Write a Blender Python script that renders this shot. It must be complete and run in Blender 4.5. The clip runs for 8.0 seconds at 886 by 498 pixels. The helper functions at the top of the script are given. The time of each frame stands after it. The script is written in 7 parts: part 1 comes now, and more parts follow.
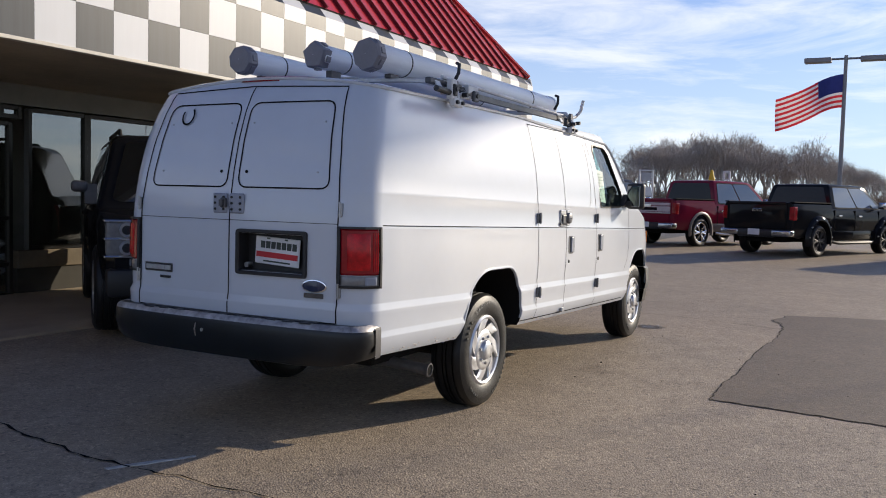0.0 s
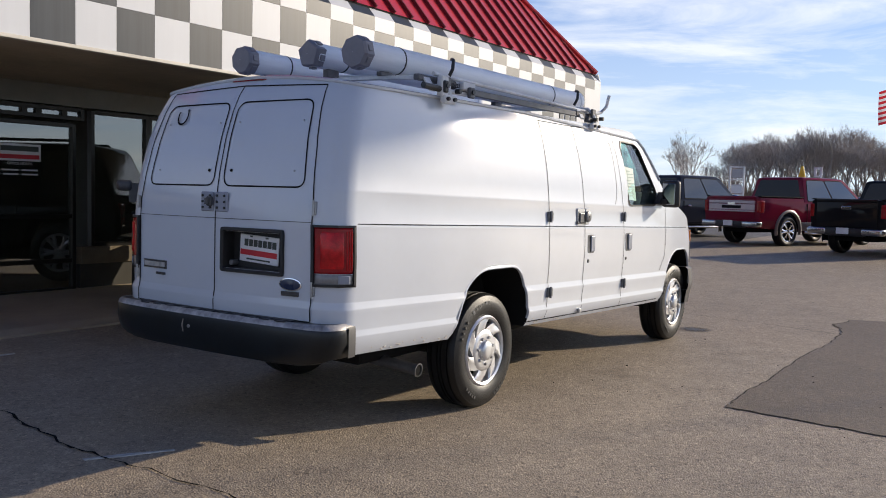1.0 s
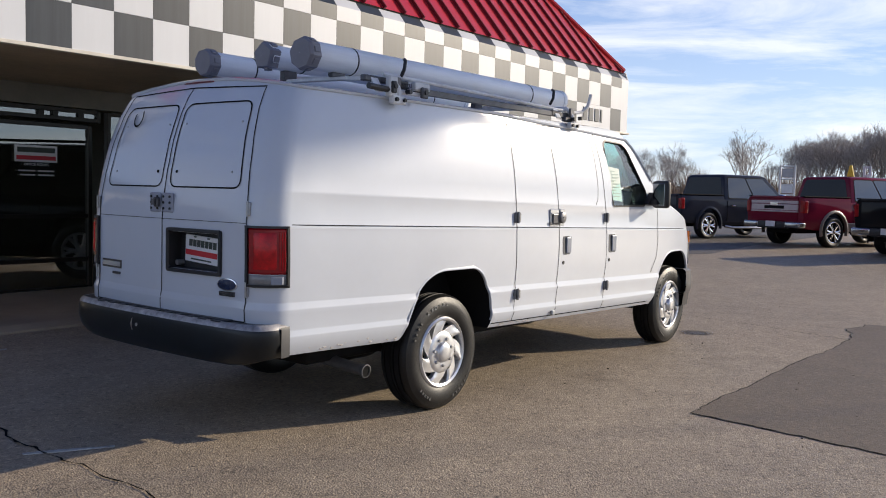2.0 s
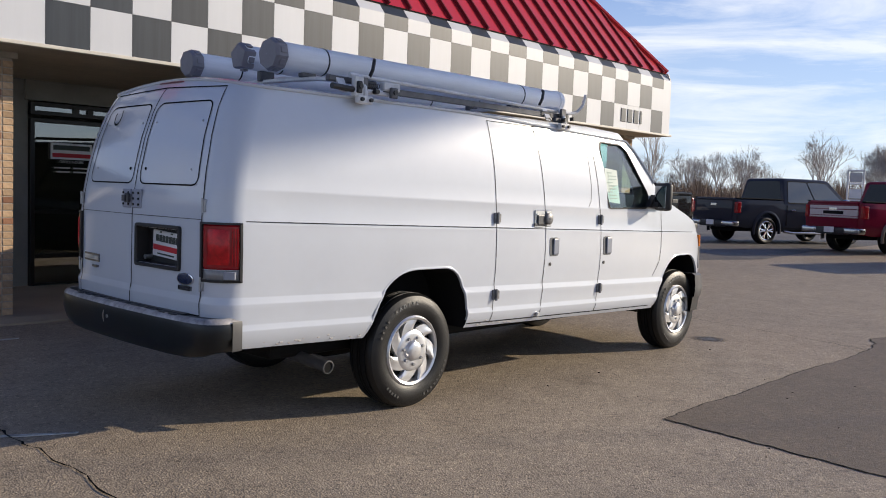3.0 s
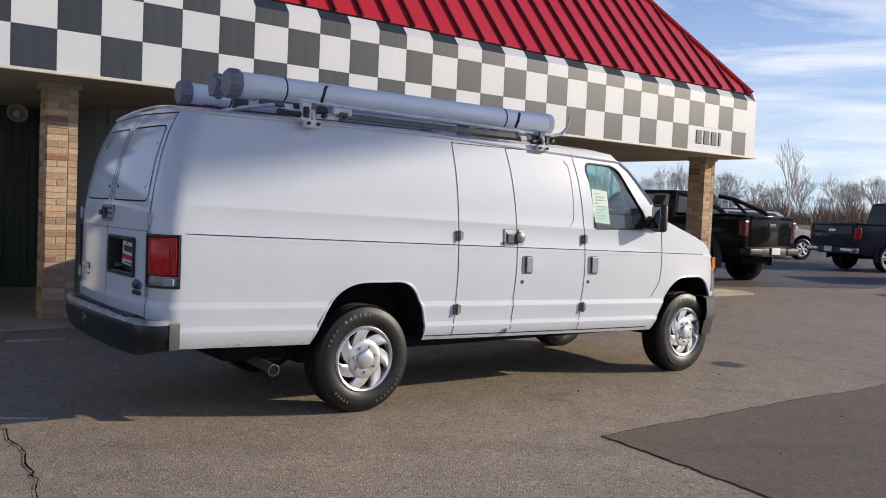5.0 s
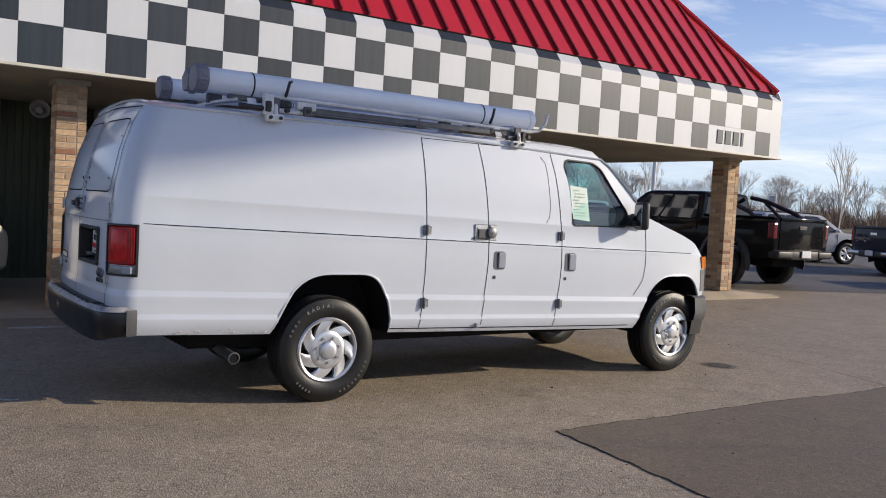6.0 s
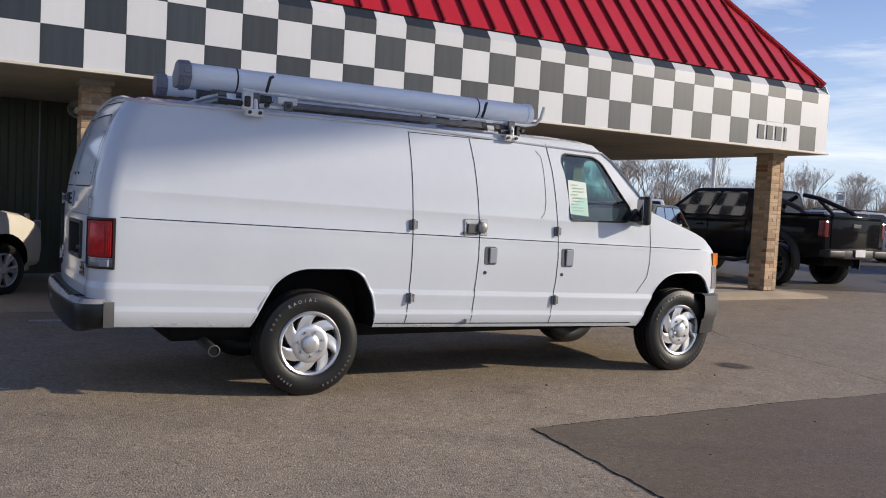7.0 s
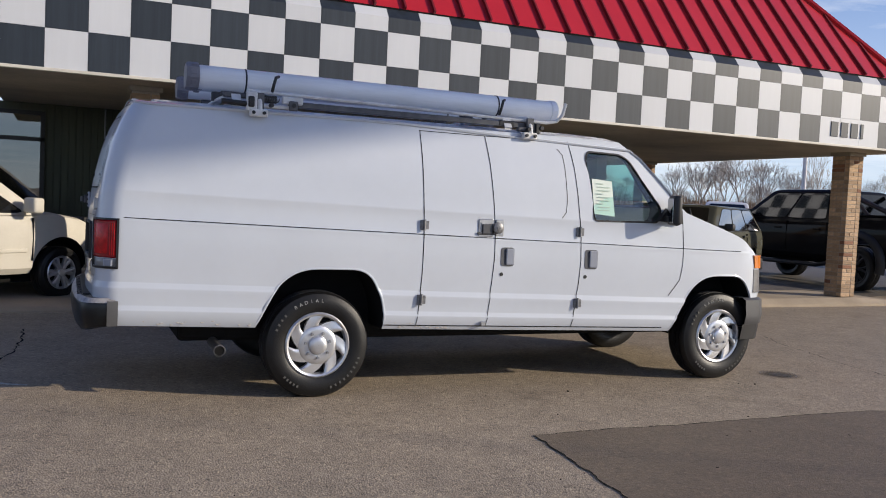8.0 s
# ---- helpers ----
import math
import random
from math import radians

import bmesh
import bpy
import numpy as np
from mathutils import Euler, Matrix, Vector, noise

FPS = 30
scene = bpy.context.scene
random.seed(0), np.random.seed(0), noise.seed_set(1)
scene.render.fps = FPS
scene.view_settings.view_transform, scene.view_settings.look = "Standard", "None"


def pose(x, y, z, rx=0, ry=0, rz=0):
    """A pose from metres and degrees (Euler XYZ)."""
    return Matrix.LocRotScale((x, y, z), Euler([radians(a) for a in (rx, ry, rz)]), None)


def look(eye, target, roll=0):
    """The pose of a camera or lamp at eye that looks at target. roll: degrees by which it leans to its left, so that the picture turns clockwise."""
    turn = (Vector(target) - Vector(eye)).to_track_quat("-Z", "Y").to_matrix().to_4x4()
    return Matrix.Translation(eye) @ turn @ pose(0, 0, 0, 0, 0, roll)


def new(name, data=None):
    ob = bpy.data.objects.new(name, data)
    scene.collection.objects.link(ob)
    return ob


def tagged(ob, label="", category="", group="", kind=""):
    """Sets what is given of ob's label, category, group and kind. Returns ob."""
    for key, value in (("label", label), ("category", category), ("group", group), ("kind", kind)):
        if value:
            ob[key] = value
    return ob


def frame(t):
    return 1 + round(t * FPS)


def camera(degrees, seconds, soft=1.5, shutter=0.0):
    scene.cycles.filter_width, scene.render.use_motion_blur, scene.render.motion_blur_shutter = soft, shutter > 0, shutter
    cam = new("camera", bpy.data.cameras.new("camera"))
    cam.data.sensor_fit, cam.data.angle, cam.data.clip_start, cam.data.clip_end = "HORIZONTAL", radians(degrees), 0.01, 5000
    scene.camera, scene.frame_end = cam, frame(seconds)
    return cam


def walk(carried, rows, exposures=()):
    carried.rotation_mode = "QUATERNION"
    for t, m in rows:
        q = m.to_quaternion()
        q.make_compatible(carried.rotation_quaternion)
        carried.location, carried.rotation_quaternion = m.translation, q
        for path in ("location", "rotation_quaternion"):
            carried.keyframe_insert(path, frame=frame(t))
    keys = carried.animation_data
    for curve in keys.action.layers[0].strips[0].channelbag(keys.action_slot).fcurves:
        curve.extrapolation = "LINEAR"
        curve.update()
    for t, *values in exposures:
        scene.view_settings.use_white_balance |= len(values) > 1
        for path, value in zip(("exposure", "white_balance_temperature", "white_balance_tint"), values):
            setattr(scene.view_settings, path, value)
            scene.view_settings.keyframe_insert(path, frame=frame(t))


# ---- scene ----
cam = camera(54.4, 8.0, soft=1.0)
PATH = [
    (0, (-5.091, -2.368, 1.356), (-3.328, -1.432, 1.237), 1.5),
    (0.5, (-4.895, -2.558, 1.375), (-3.194, -1.513, 1.246), 1.5),
    (1, (-4.707, -2.87, 1.372), (-3.06, -1.743, 1.243), 1.4),
    (1.5, (-4.515, -3.124, 1.384), (-2.907, -1.943, 1.254), 1.2),
    (2, (-4.306, -3.371, 1.394), (-2.738, -2.136, 1.261), 1.4),
    (3.5, (-3.733, -4.113, 1.401), (-2.322, -2.701, 1.276), 2.2),
    (4, (-3.554, -4.373, 1.401), (-2.195, -2.911, 1.293), 2.3),
    (4.5, (-3.366, -4.667, 1.418), (-2.086, -3.133, 1.321), 2.3),
    (6, (-2.705, -5.341, 1.403), (-1.584, -3.688, 1.305), 3.1),
    (6.5, (-2.438, -5.475, 1.389), (-1.386, -3.778, 1.288), 3.2),
    (7, (-2.179, -5.613, 1.396), (-1.19, -3.878, 1.289), 3.0),
    (7.5, (-1.897, -5.743, 1.392), (-1.001, -3.958, 1.288), 2.8),
    (8, (-1.606, -5.746, 1.377), (-0.805, -3.916, 1.274), 2.7),
]
EXPOSURES = [(0, 0.19, 6950, 10), (2, 0.24, 6950, 10), (4, 0.16, 6850, 10), (6, 0.17, 6800, 10), (8, 0.12, 6700, 10)]
walk(cam, [(t, look(eye, target, roll)) for t, eye, target, roll in PATH], EXPOSURES)

# ---------------------------------------------------------------- light
SUN_TO = Vector((2.5, -1.42, 1.0)).normalized()
SUN_EL = math.asin(SUN_TO.z)
world = bpy.data.worlds.new("sky")
scene.world = world
world.use_nodes = True
wn, wl = world.node_tree.nodes, world.node_tree.links
wn.clear()
w_out = wn.new("ShaderNodeOutputWorld")
w_bg = wn.new("ShaderNodeBackground")
w_bg.inputs["Strength"].default_value = 0.074
sky = wn.new("ShaderNodeTexSky")
sky.sky_type, sky.sun_disc = "NISHITA", False
sky.sun_elevation = SUN_EL
sky.sun_rotation = math.atan2(SUN_TO.x, SUN_TO.y)
sky.air_density, sky.dust_density, sky.ozone_density = 1.0, 0.25, 2.5
# thin cirrus drawn out along the wind
w_tc = wn.new("ShaderNodeTexCoord")
w_map = wn.new("ShaderNodeMapping")
w_map.inputs["Scale"].default_value = (1.0, 2.1, 13.0)
w_map.inputs["Rotation"].default_value = (0.06, -0.05, 0.5)
w_no = wn.new("ShaderNodeTexNoise")
w_no.inputs["Scale"].default_value, w_no.inputs["Detail"].default_value = 1.7, 7.0
w_no.inputs["Roughness"].default_value, w_no.inputs["Distortion"].default_value = 0.62, 0.5
w_rp = wn.new("ShaderNodeValToRGB")
w_rp.color_ramp.elements[0].position, w_rp.color_ramp.elements[1].position = 0.43, 0.65
w_mx = wn.new("ShaderNodeMix")
w_mx.data_type = "RGBA"
w_mx.inputs["B"].default_value = (14.2, 14.5, 15.0, 1)
w_sc = wn.new("ShaderNodeMath")
w_sc.operation = "MULTIPLY"
wl.new(w_tc.outputs["Generated"], w_map.inputs["Vector"])
wl.new(w_map.outputs["Vector"], w_no.inputs["Vector"])
wl.new(w_no.outputs["Fac"], w_rp.inputs["Fac"])
wl.new(w_rp.outputs["Color"], w_sc.inputs[0])
w_high = wn.new("ShaderNodeMapRange")
w_high.inputs["From Min"].default_value, w_high.inputs["From Max"].default_value = 0.3, 0.75
w_high.inputs["To Min"].default_value, w_high.inputs["To Max"].default_value = 0.55, 0.1
wl.new(w_high.outputs["Result"], w_sc.inputs[1])
# pale haze low over the horizon
w_xyz = wn.new("ShaderNodeSeparateXYZ")
w_hz = wn.new("ShaderNodeMapRange")
w_hz.inputs["From Min"].default_value, w_hz.inputs["From Max"].default_value = 0.0, 0.42
w_hz.inputs["To Min"].default_value, w_hz.inputs["To Max"].default_value = 0.66, 0.0
w_hz.interpolation_type = "SMOOTHSTEP"
w_air = wn.new("ShaderNodeMix")
w_air.data_type = "RGBA"
w_air.inputs["B"].default_value = (9.2, 10.9, 13.2, 1)
wl.new(w_tc.outputs["Generated"], w_xyz.inputs["Vector"])
wl.new(w_xyz.outputs["Z"], w_hz.inputs["Value"])
wl.new(w_xyz.outputs["Z"], w_high.inputs["Value"])
wl.new(w_hz.outputs["Result"], w_air.inputs["Factor"])
wl.new(w_air.outputs["Result"], w_mx.inputs["A"])
wl.new(w_sc.outputs[0], w_mx.inputs["Factor"])
w_tint = wn.new("ShaderNodeMix")
w_tint.data_type, w_tint.blend_type = "RGBA", "MULTIPLY"
w_tint.inputs["Factor"].default_value = 1.0
w_tint.inputs["B"].default_value = (0.6, 0.96, 1.68, 1)
wl.new(sky.outputs["Color"], w_tint.inputs["A"])
wl.new(w_tint.outputs["Result"], w_air.inputs["A"])
# the sky deepens towards the zenith
w_deep = wn.new("ShaderNodeMapRange")
w_deep.interpolation_type = "SMOOTHSTEP"
w_deep.inputs["From Min"].default_value, w_deep.inputs["From Max"].default_value = 0.4, 1.0
w_deep.inputs["To Min"].default_value, w_deep.inputs["To Max"].default_value = 0.0, 1.0
wl.new(w_xyz.outputs["Z"], w_deep.inputs["Value"])
w_dome = wn.new("ShaderNodeMix")
w_dome.data_type, w_dome.blend_type = "RGBA", "MULTIPLY"
w_dome.inputs["B"].default_value = (0.42, 0.56, 0.76, 1)
wl.new(w_deep.outputs["Result"], w_dome.inputs["Factor"])
wl.new(w_mx.outputs["Result"], w_dome.inputs["A"])
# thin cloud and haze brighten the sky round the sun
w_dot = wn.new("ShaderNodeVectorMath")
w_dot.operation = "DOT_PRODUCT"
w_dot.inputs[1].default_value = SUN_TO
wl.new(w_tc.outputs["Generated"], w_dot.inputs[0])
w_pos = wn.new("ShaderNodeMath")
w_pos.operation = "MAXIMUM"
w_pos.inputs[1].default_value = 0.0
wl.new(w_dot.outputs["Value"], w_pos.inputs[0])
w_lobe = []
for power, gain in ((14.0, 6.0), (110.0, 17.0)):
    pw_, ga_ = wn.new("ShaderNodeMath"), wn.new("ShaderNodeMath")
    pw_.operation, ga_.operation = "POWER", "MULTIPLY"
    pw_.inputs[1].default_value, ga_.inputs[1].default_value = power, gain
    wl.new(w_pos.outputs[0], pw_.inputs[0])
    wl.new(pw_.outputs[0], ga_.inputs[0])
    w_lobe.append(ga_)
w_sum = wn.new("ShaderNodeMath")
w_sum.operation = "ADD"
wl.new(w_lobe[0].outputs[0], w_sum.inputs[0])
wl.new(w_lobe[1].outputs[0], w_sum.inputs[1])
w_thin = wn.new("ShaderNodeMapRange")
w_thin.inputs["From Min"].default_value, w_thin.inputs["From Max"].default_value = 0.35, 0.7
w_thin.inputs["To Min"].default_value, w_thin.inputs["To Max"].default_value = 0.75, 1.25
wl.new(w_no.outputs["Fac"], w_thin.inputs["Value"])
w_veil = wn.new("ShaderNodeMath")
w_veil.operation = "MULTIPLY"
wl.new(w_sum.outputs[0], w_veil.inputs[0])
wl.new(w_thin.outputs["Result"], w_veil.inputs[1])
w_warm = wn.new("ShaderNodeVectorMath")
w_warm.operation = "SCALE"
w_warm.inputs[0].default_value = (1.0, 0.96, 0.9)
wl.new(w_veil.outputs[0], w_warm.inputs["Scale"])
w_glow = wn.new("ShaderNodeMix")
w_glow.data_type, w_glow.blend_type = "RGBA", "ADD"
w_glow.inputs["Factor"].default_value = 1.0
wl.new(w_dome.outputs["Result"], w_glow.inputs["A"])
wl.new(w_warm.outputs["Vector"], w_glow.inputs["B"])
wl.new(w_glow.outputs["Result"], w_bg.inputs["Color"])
wl.new(w_bg.outputs["Background"], w_out.inputs["Surface"])

sun_data = bpy.data.lights.new("sun", "SUN")
sun_data.energy, sun_data.angle, sun_data.color = 4.15, radians(0.53), (1.0, 0.892, 0.745)
sun = new("sun", sun_data)
sun.matrix_world = look(Vector((0, 0, 30)) + SUN_TO * 10, (0, 0, 30))


# ---------------------------------------------------------------- materials
def nodes_of(name):
    m = bpy.data.materials.new(name)
    m.use_nodes = True
    return m, m.node_tree.nodes, m.node_tree.links, m.node_tree.nodes["Principled BSDF"]


def noise_node(n, l, scale, detail=4.0, rough=0.55, stretch=None, coord="Object"):
    tc = n.new("ShaderNodeTexCoord")
    no = n.new("ShaderNodeTexNoise")
    no.inputs["Scale"].default_value, no.inputs["Detail"].default_value = scale, detail
    no.inputs["Roughness"].default_value = rough
    if stretch:
        mp = n.new("ShaderNodeMapping")
        mp.inputs["Scale"].default_value = stretch
        l.new(tc.outputs[coord], mp.inputs["Vector"])
        l.new(mp.outputs["Vector"], no.inputs["Vector"])
    else:
        l.new(tc.outputs[coord], no.inputs["Vector"])
    return no


def ramp_node(n, l, src, stops):
    r = n.new("ShaderNodeValToRGB")
    e = r.color_ramp.elements
    e[0].position, e[0].color = stops[0][0], (*stops[0][1], 1)
    e[1].position, e[1].color = stops[-1][0], (*stops[-1][1], 1)
    for p, c in stops[1:-1]:
        x = e.new(p)
        x.color = (*c, 1)
    l.new(src, r.inputs["Fac"])
    return r


def mul_node(n, l, a, b, fac=1.0, mode="MULTIPLY"):
    mx = n.new("ShaderNodeMix")
    mx.data_type, mx.blend_type = "RGBA", mode
    mx.inputs["Factor"].default_value = fac
    l.new(a, mx.inputs["A"])
    l.new(b, mx.inputs["B"])
    return mx.outputs["Result"]


def surface(name, color, rough=0.5, metal=0.0, var=0.12, scale=3.0, fine=60.0, bump=0.0, bscale=120.0, coat=0.0,
            stretch=None, spec=0.5, rand=0.0, coat_rough=0.05):
    """A plain opaque surface: base colour with two scales of variation, uneven gloss and fine relief."""
    m, n, l, p = nodes_of(name)
    lo = tuple(max(0.0, c * (1 - var)) for c in color)
    hi = tuple(min(1.0, c * (1 + var)) for c in color)
    a = noise_node(n, l, scale, 5.0, 0.6, stretch)
    ra = ramp_node(n, l, a.outputs["Fac"], ((0.3, lo), (0.7, hi)))
    b = noise_node(n, l, fine, 3.0, 0.6, stretch)
    g = 1 - var * 0.5
    rb = ramp_node(n, l, b.outputs["Fac"], ((0.3, (g, g, g)), (0.7, (1, 1, 1))))
    col = mul_node(n, l, ra.outputs["Color"], rb.outputs["Color"])
    if rand:
        oi = n.new("ShaderNodeObjectInfo")
        rr = ramp_node(n, l, oi.outputs["Random"], ((0.0, (1 - rand,) * 3), (1.0, (1 + rand,) * 3)))
        col = mul_node(n, l, col, rr.outputs["Color"])
    l.new(col, p.inputs["Base Color"])
    mr = n.new("ShaderNodeMapRange")
    mr.inputs["To Min"].default_value, mr.inputs["To Max"].default_value = max(0.02, rough - 0.08), min(1.0, rough + 0.08)
    l.new(a.outputs["Fac"], mr.inputs["Value"])
    l.new(mr.outputs["Result"], p.inputs["Roughness"])
    p.inputs["Metallic"].default_value = metal
    p.inputs["Specular IOR Level"].default_value = spec
    p.inputs["Coat Weight"].default_value, p.inputs["Coat Roughness"].default_value = coat, coat_rough
    if bump:
        c = noise_node(n, l, bscale, 4.0, 0.65, stretch)
        bm_ = n.new("ShaderNodeBump")
        bm_.inputs["Strength"].default_value, bm_.inputs["Distance"].default_value = bump, 0.004
        l.new(c.outputs["Fac"], bm_.inputs["Height"])
        l.new(bm_.outputs["Normal"], p.inputs["Normal"])
        if coat:
            l.new(bm_.outputs["Normal"], p.inputs["Coat Normal"])
    return m


def glass_mat(name, tint, mirror=0.08, rough=0.0):
    """A thin pane: tinted see-through with a mirror on top that grows towards grazing angles."""
    m = bpy.data.materials.new(name)
    m.use_nodes = True
    n, l = m.node_tree.nodes, m.node_tree.links
    n.clear()
    out = n.new("ShaderNodeOutputMaterial")
    tr, gl, mx, lw = n.new("ShaderNodeBsdfTransparent"), n.new("ShaderNodeBsdfGlossy"), n.new("ShaderNodeMixShader"), n.new("ShaderNodeLayerWeight")
    tr.inputs["Color"].default_value = (*tint, 1)
    gl.inputs["Roughness"].default_value = rough
    lw.inputs["Blend"].default_value = 0.5
    pw, ma = n.new("ShaderNodeMath"), n.new("ShaderNodeMath")
    pw.operation, ma.operation = "POWER", "MULTIPLY_ADD"
    pw.inputs[1].default_value = 5.0
    ma.inputs[1].default_value, ma.inputs[2].default_value = 1 - mirror, mirror
    l.new(lw.outputs["Facing"], pw.inputs[0])
    l.new(pw.outputs[0], ma.inputs[0])
    l.new(ma.outputs[0], mx.inputs["Fac"])
    l.new(tr.outputs["BSDF"], mx.inputs[1])
    l.new(gl.outputs["BSDF"], mx.inputs[2])
    l.new(mx.outputs["Shader"], out.inputs["Surface"])
    return m


def asphalt_mat(name, base, tan, contrast=1.0, bump=0.55, rough=0.62):
    """Worn asphalt: broad patches, mottling, stones of two sizes and dark pits."""
    m, n, l, p = nodes_of(name)
    big = noise_node(n, l, 0.35, 5.0, 0.6)
    mid = noise_node(n, l, 3.2, 6.0, 0.7)
    rb = ramp_node(n, l, big.outputs["Fac"], ((0.32, base), (0.68, tan)))
    rm = ramp_node(n, l, mid.outputs["Fac"], ((0.3, (1 - 0.24 * contrast,) * 3), (0.7, (1 + 0.14 * contrast,) * 3)))
    c = mul_node(n, l, rb.outputs["Color"], rm.outputs["Color"])
    tc = n.new("ShaderNodeTexCoord")
    for scale, lo, hi in ((50.0, 0.5, 1.4), (125.0, 0.48, 1.5)):
        vo = n.new("ShaderNodeTexVoronoi")
        vo.inputs["Scale"].default_value = scale
        l.new(tc.outputs["Object"], vo.inputs["Vector"])
        sep = n.new("ShaderNodeSeparateColor")
        l.new(vo.outputs["Color"], sep.inputs["Color"])
        d0, d1 = 1 - (1 - lo) * contrast, 1 + (hi - 1) * contrast
        rv = ramp_node(n, l, sep.outputs["Red"], ((0.0, (d0,) * 3), (0.12, (0.9,) * 3), (0.82, (1.04, 1.03, 1.0)), (1.0, (d1, d1 * 0.98, d1 * 0.94))))
        c = mul_node(n, l, c, rv.outputs["Color"])
    st = noise_node(n, l, 0.9, 6.0, 0.7)
    rs = ramp_node(n, l, st.outputs["Fac"], ((0.60, (1, 1, 1)), (0.72, (0.74, 0.73, 0.72))))
    c = mul_node(n, l, c, rs.outputs["Color"])
    l.new(c, p.inputs["Base Color"])
    p.inputs["Roughness"].default_value = rough
    p.inputs["Specular IOR Level"].default_value = 0.25
    vb = n.new("ShaderNodeTexVoronoi")
    vb.inputs["Scale"].default_value = 95.0
    l.new(tc.outputs["Object"], vb.inputs["Vector"])
    bp = n.new("ShaderNodeBump")
    bp.inputs["Strength"].default_value, bp.inputs["Distance"].default_value = bump, 0.008
    l.new(vb.outputs["Distance"], bp.inputs["Height"])
    bp2 = n.new("ShaderNodeBump")
    bp2.inputs["Strength"].default_value, bp2.inputs["Distance"].default_value = 0.3, 0.02
    l.new(mid.outputs["Fac"], bp2.inputs["Height"])
    l.new(bp.outputs["Normal"], bp2.inputs["Normal"])
    l.new(bp2.outputs["Normal"], p.inputs["Normal"])
    return m


M_ASPHALT = asphalt_mat("asphalt_weathered", (0.312, 0.26, 0.2), (0.372, 0.304, 0.228), 0.75, 0.4)
M_PATCH = asphalt_mat("asphalt_patch", (0.165, 0.13, 0.094), (0.19, 0.15, 0.108), 0.5, 0.25)
M_BACKLOT = asphalt_mat("asphalt_back_lot", (0.13, 0.118, 0.105), (0.17, 0.152, 0.132), 0.7, 0.3)
M_CRACK = surface("tar_crack", (0.006, 0.006, 0.006), 0.9, bump=0.4, spec=0.1)
M_CONCRETE = surface("concrete_apron", (0.39, 0.315, 0.225), 0.85, var=0.16, scale=1.2, fine=40, bump=0.25, bscale=90)
M_GRASS = surface("winter_grass", (0.16, 0.125, 0.06), 0.95, var=0.35, scale=0.06, fine=1.5, bump=0.8, bscale=3)
M_BRUSH = surface("dry_brush", (0.27, 0.19, 0.13), 0.95, var=0.4, scale=0.8, fine=9)
M_BARK = surface("bare_bark", (0.46, 0.41, 0.37), 0.9, var=0.3, scale=2, fine=20)
M_WHITE_PANEL = surface("panel_white_paint", (0.6, 0.612, 0.625), 0.45, var=0.025, scale=1.5, fine=9, stretch=(4, 4, 0.35), rand=0.03)
M_GREY_PANEL = surface("panel_charcoal_paint", (0.026, 0.033, 0.041), 0.42, var=0.3, scale=2.0, fine=9, stretch=(5, 5, 0.25), rand=0.14)
M_ROOF = surface("red_roof_metal", (0.5, 0.018, 0.022), 0.38, var=0.08, scale=0.8, fine=20, coat=0.3)
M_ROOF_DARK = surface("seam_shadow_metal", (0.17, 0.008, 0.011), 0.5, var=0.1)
M_SOFFIT = surface("soffit_paint", (0.42, 0.37, 0.285), 0.7, var=0.28, scale=0.7, fine=15, bump=0.1)
M_TRIM = surface("drip_trim", (0.62, 0.58, 0.5), 0.5, var=0.12)
M_BRICK = surface("blond_brick", (0.47, 0.32, 0.195), 0.85, var=0.2, scale=18, fine=90, bump=0.5, bscale=160, rand=0.28)
M_BRICK_RED = surface("red_brick", (0.29, 0.14, 0.08), 0.85, var=0.2, scale=18, fine=90, bump=0.5, bscale=160, rand=0.2)
M_MORTAR = surface("mortar", (0.4, 0.34, 0.27), 0.9, var=0.15, scale=20, bump=0.4)
M_SIDING = surface("dark_green_siding", (0.06, 0.065, 0.038), 0.7, var=0.22, scale=3, fine=30, stretch=(3, 3, 0.3))
M_FRAME = surface("bronze_frame", (0.018, 0.017, 0.015), 0.4, metal=0.3)
M_BASE = surface("dark_base_course", (0.045, 0.042, 0.034), 0.85, var=0.2, scale=4, bump=0.2)
M_SILL = surface("tan_sill_course", (0.16, 0.128, 0.085), 0.85, var=0.18, scale=5, bump=0.3)
M_DARKROOM = surface("showroom_dark", (0.23, 0.23, 0.205), 0.8)
M_GLASS_STORE = glass_mat("store_glass", (0.6, 0.62, 0.58), 0.2)
M_GLASS_CAR = glass_mat("car_glass", (0.72, 0.92, 0.86), 0.11)
M_GLASS_DARK = surface("privacy_glass", (0.006, 0.007, 0.008), 0.06, var=0.1, spec=0.8, coat=0.8, coat_rough=0.0)
M_GLASS_REAR = surface("dark_rear_glass", (0.006, 0.007, 0.008), 0.1, var=0.1, spec=0.3)
M_VAN = surface("van_white_paint", (0.53, 0.565, 0.615), 0.5, var=0.03, scale=1.2, fine=14, coat=0.9, coat_rough=0.11, bump=0.06, bscale=2.0, spec=0.3)
M_VAN.node_tree.nodes["Principled BSDF"].inputs["Coat IOR"].default_value = 1.55
M_GAP = surface("panel_gap", (0.012, 0.012, 0.012), 0.8, spec=0.08)
M_BLACK = surface("black_plastic", (0.014, 0.014, 0.015), 0.5, var=0.2)
M_RUBBER = surface("tyre_rubber", (0.0085, 0.0085, 0.0088), 0.44, var=0.3, scale=8, fine=60, bump=0.3, spec=0.35)
M_SILVER = surface("silver_rim", (0.62, 0.63, 0.65), 0.32, metal=0.75, var=0.08, scale=10)
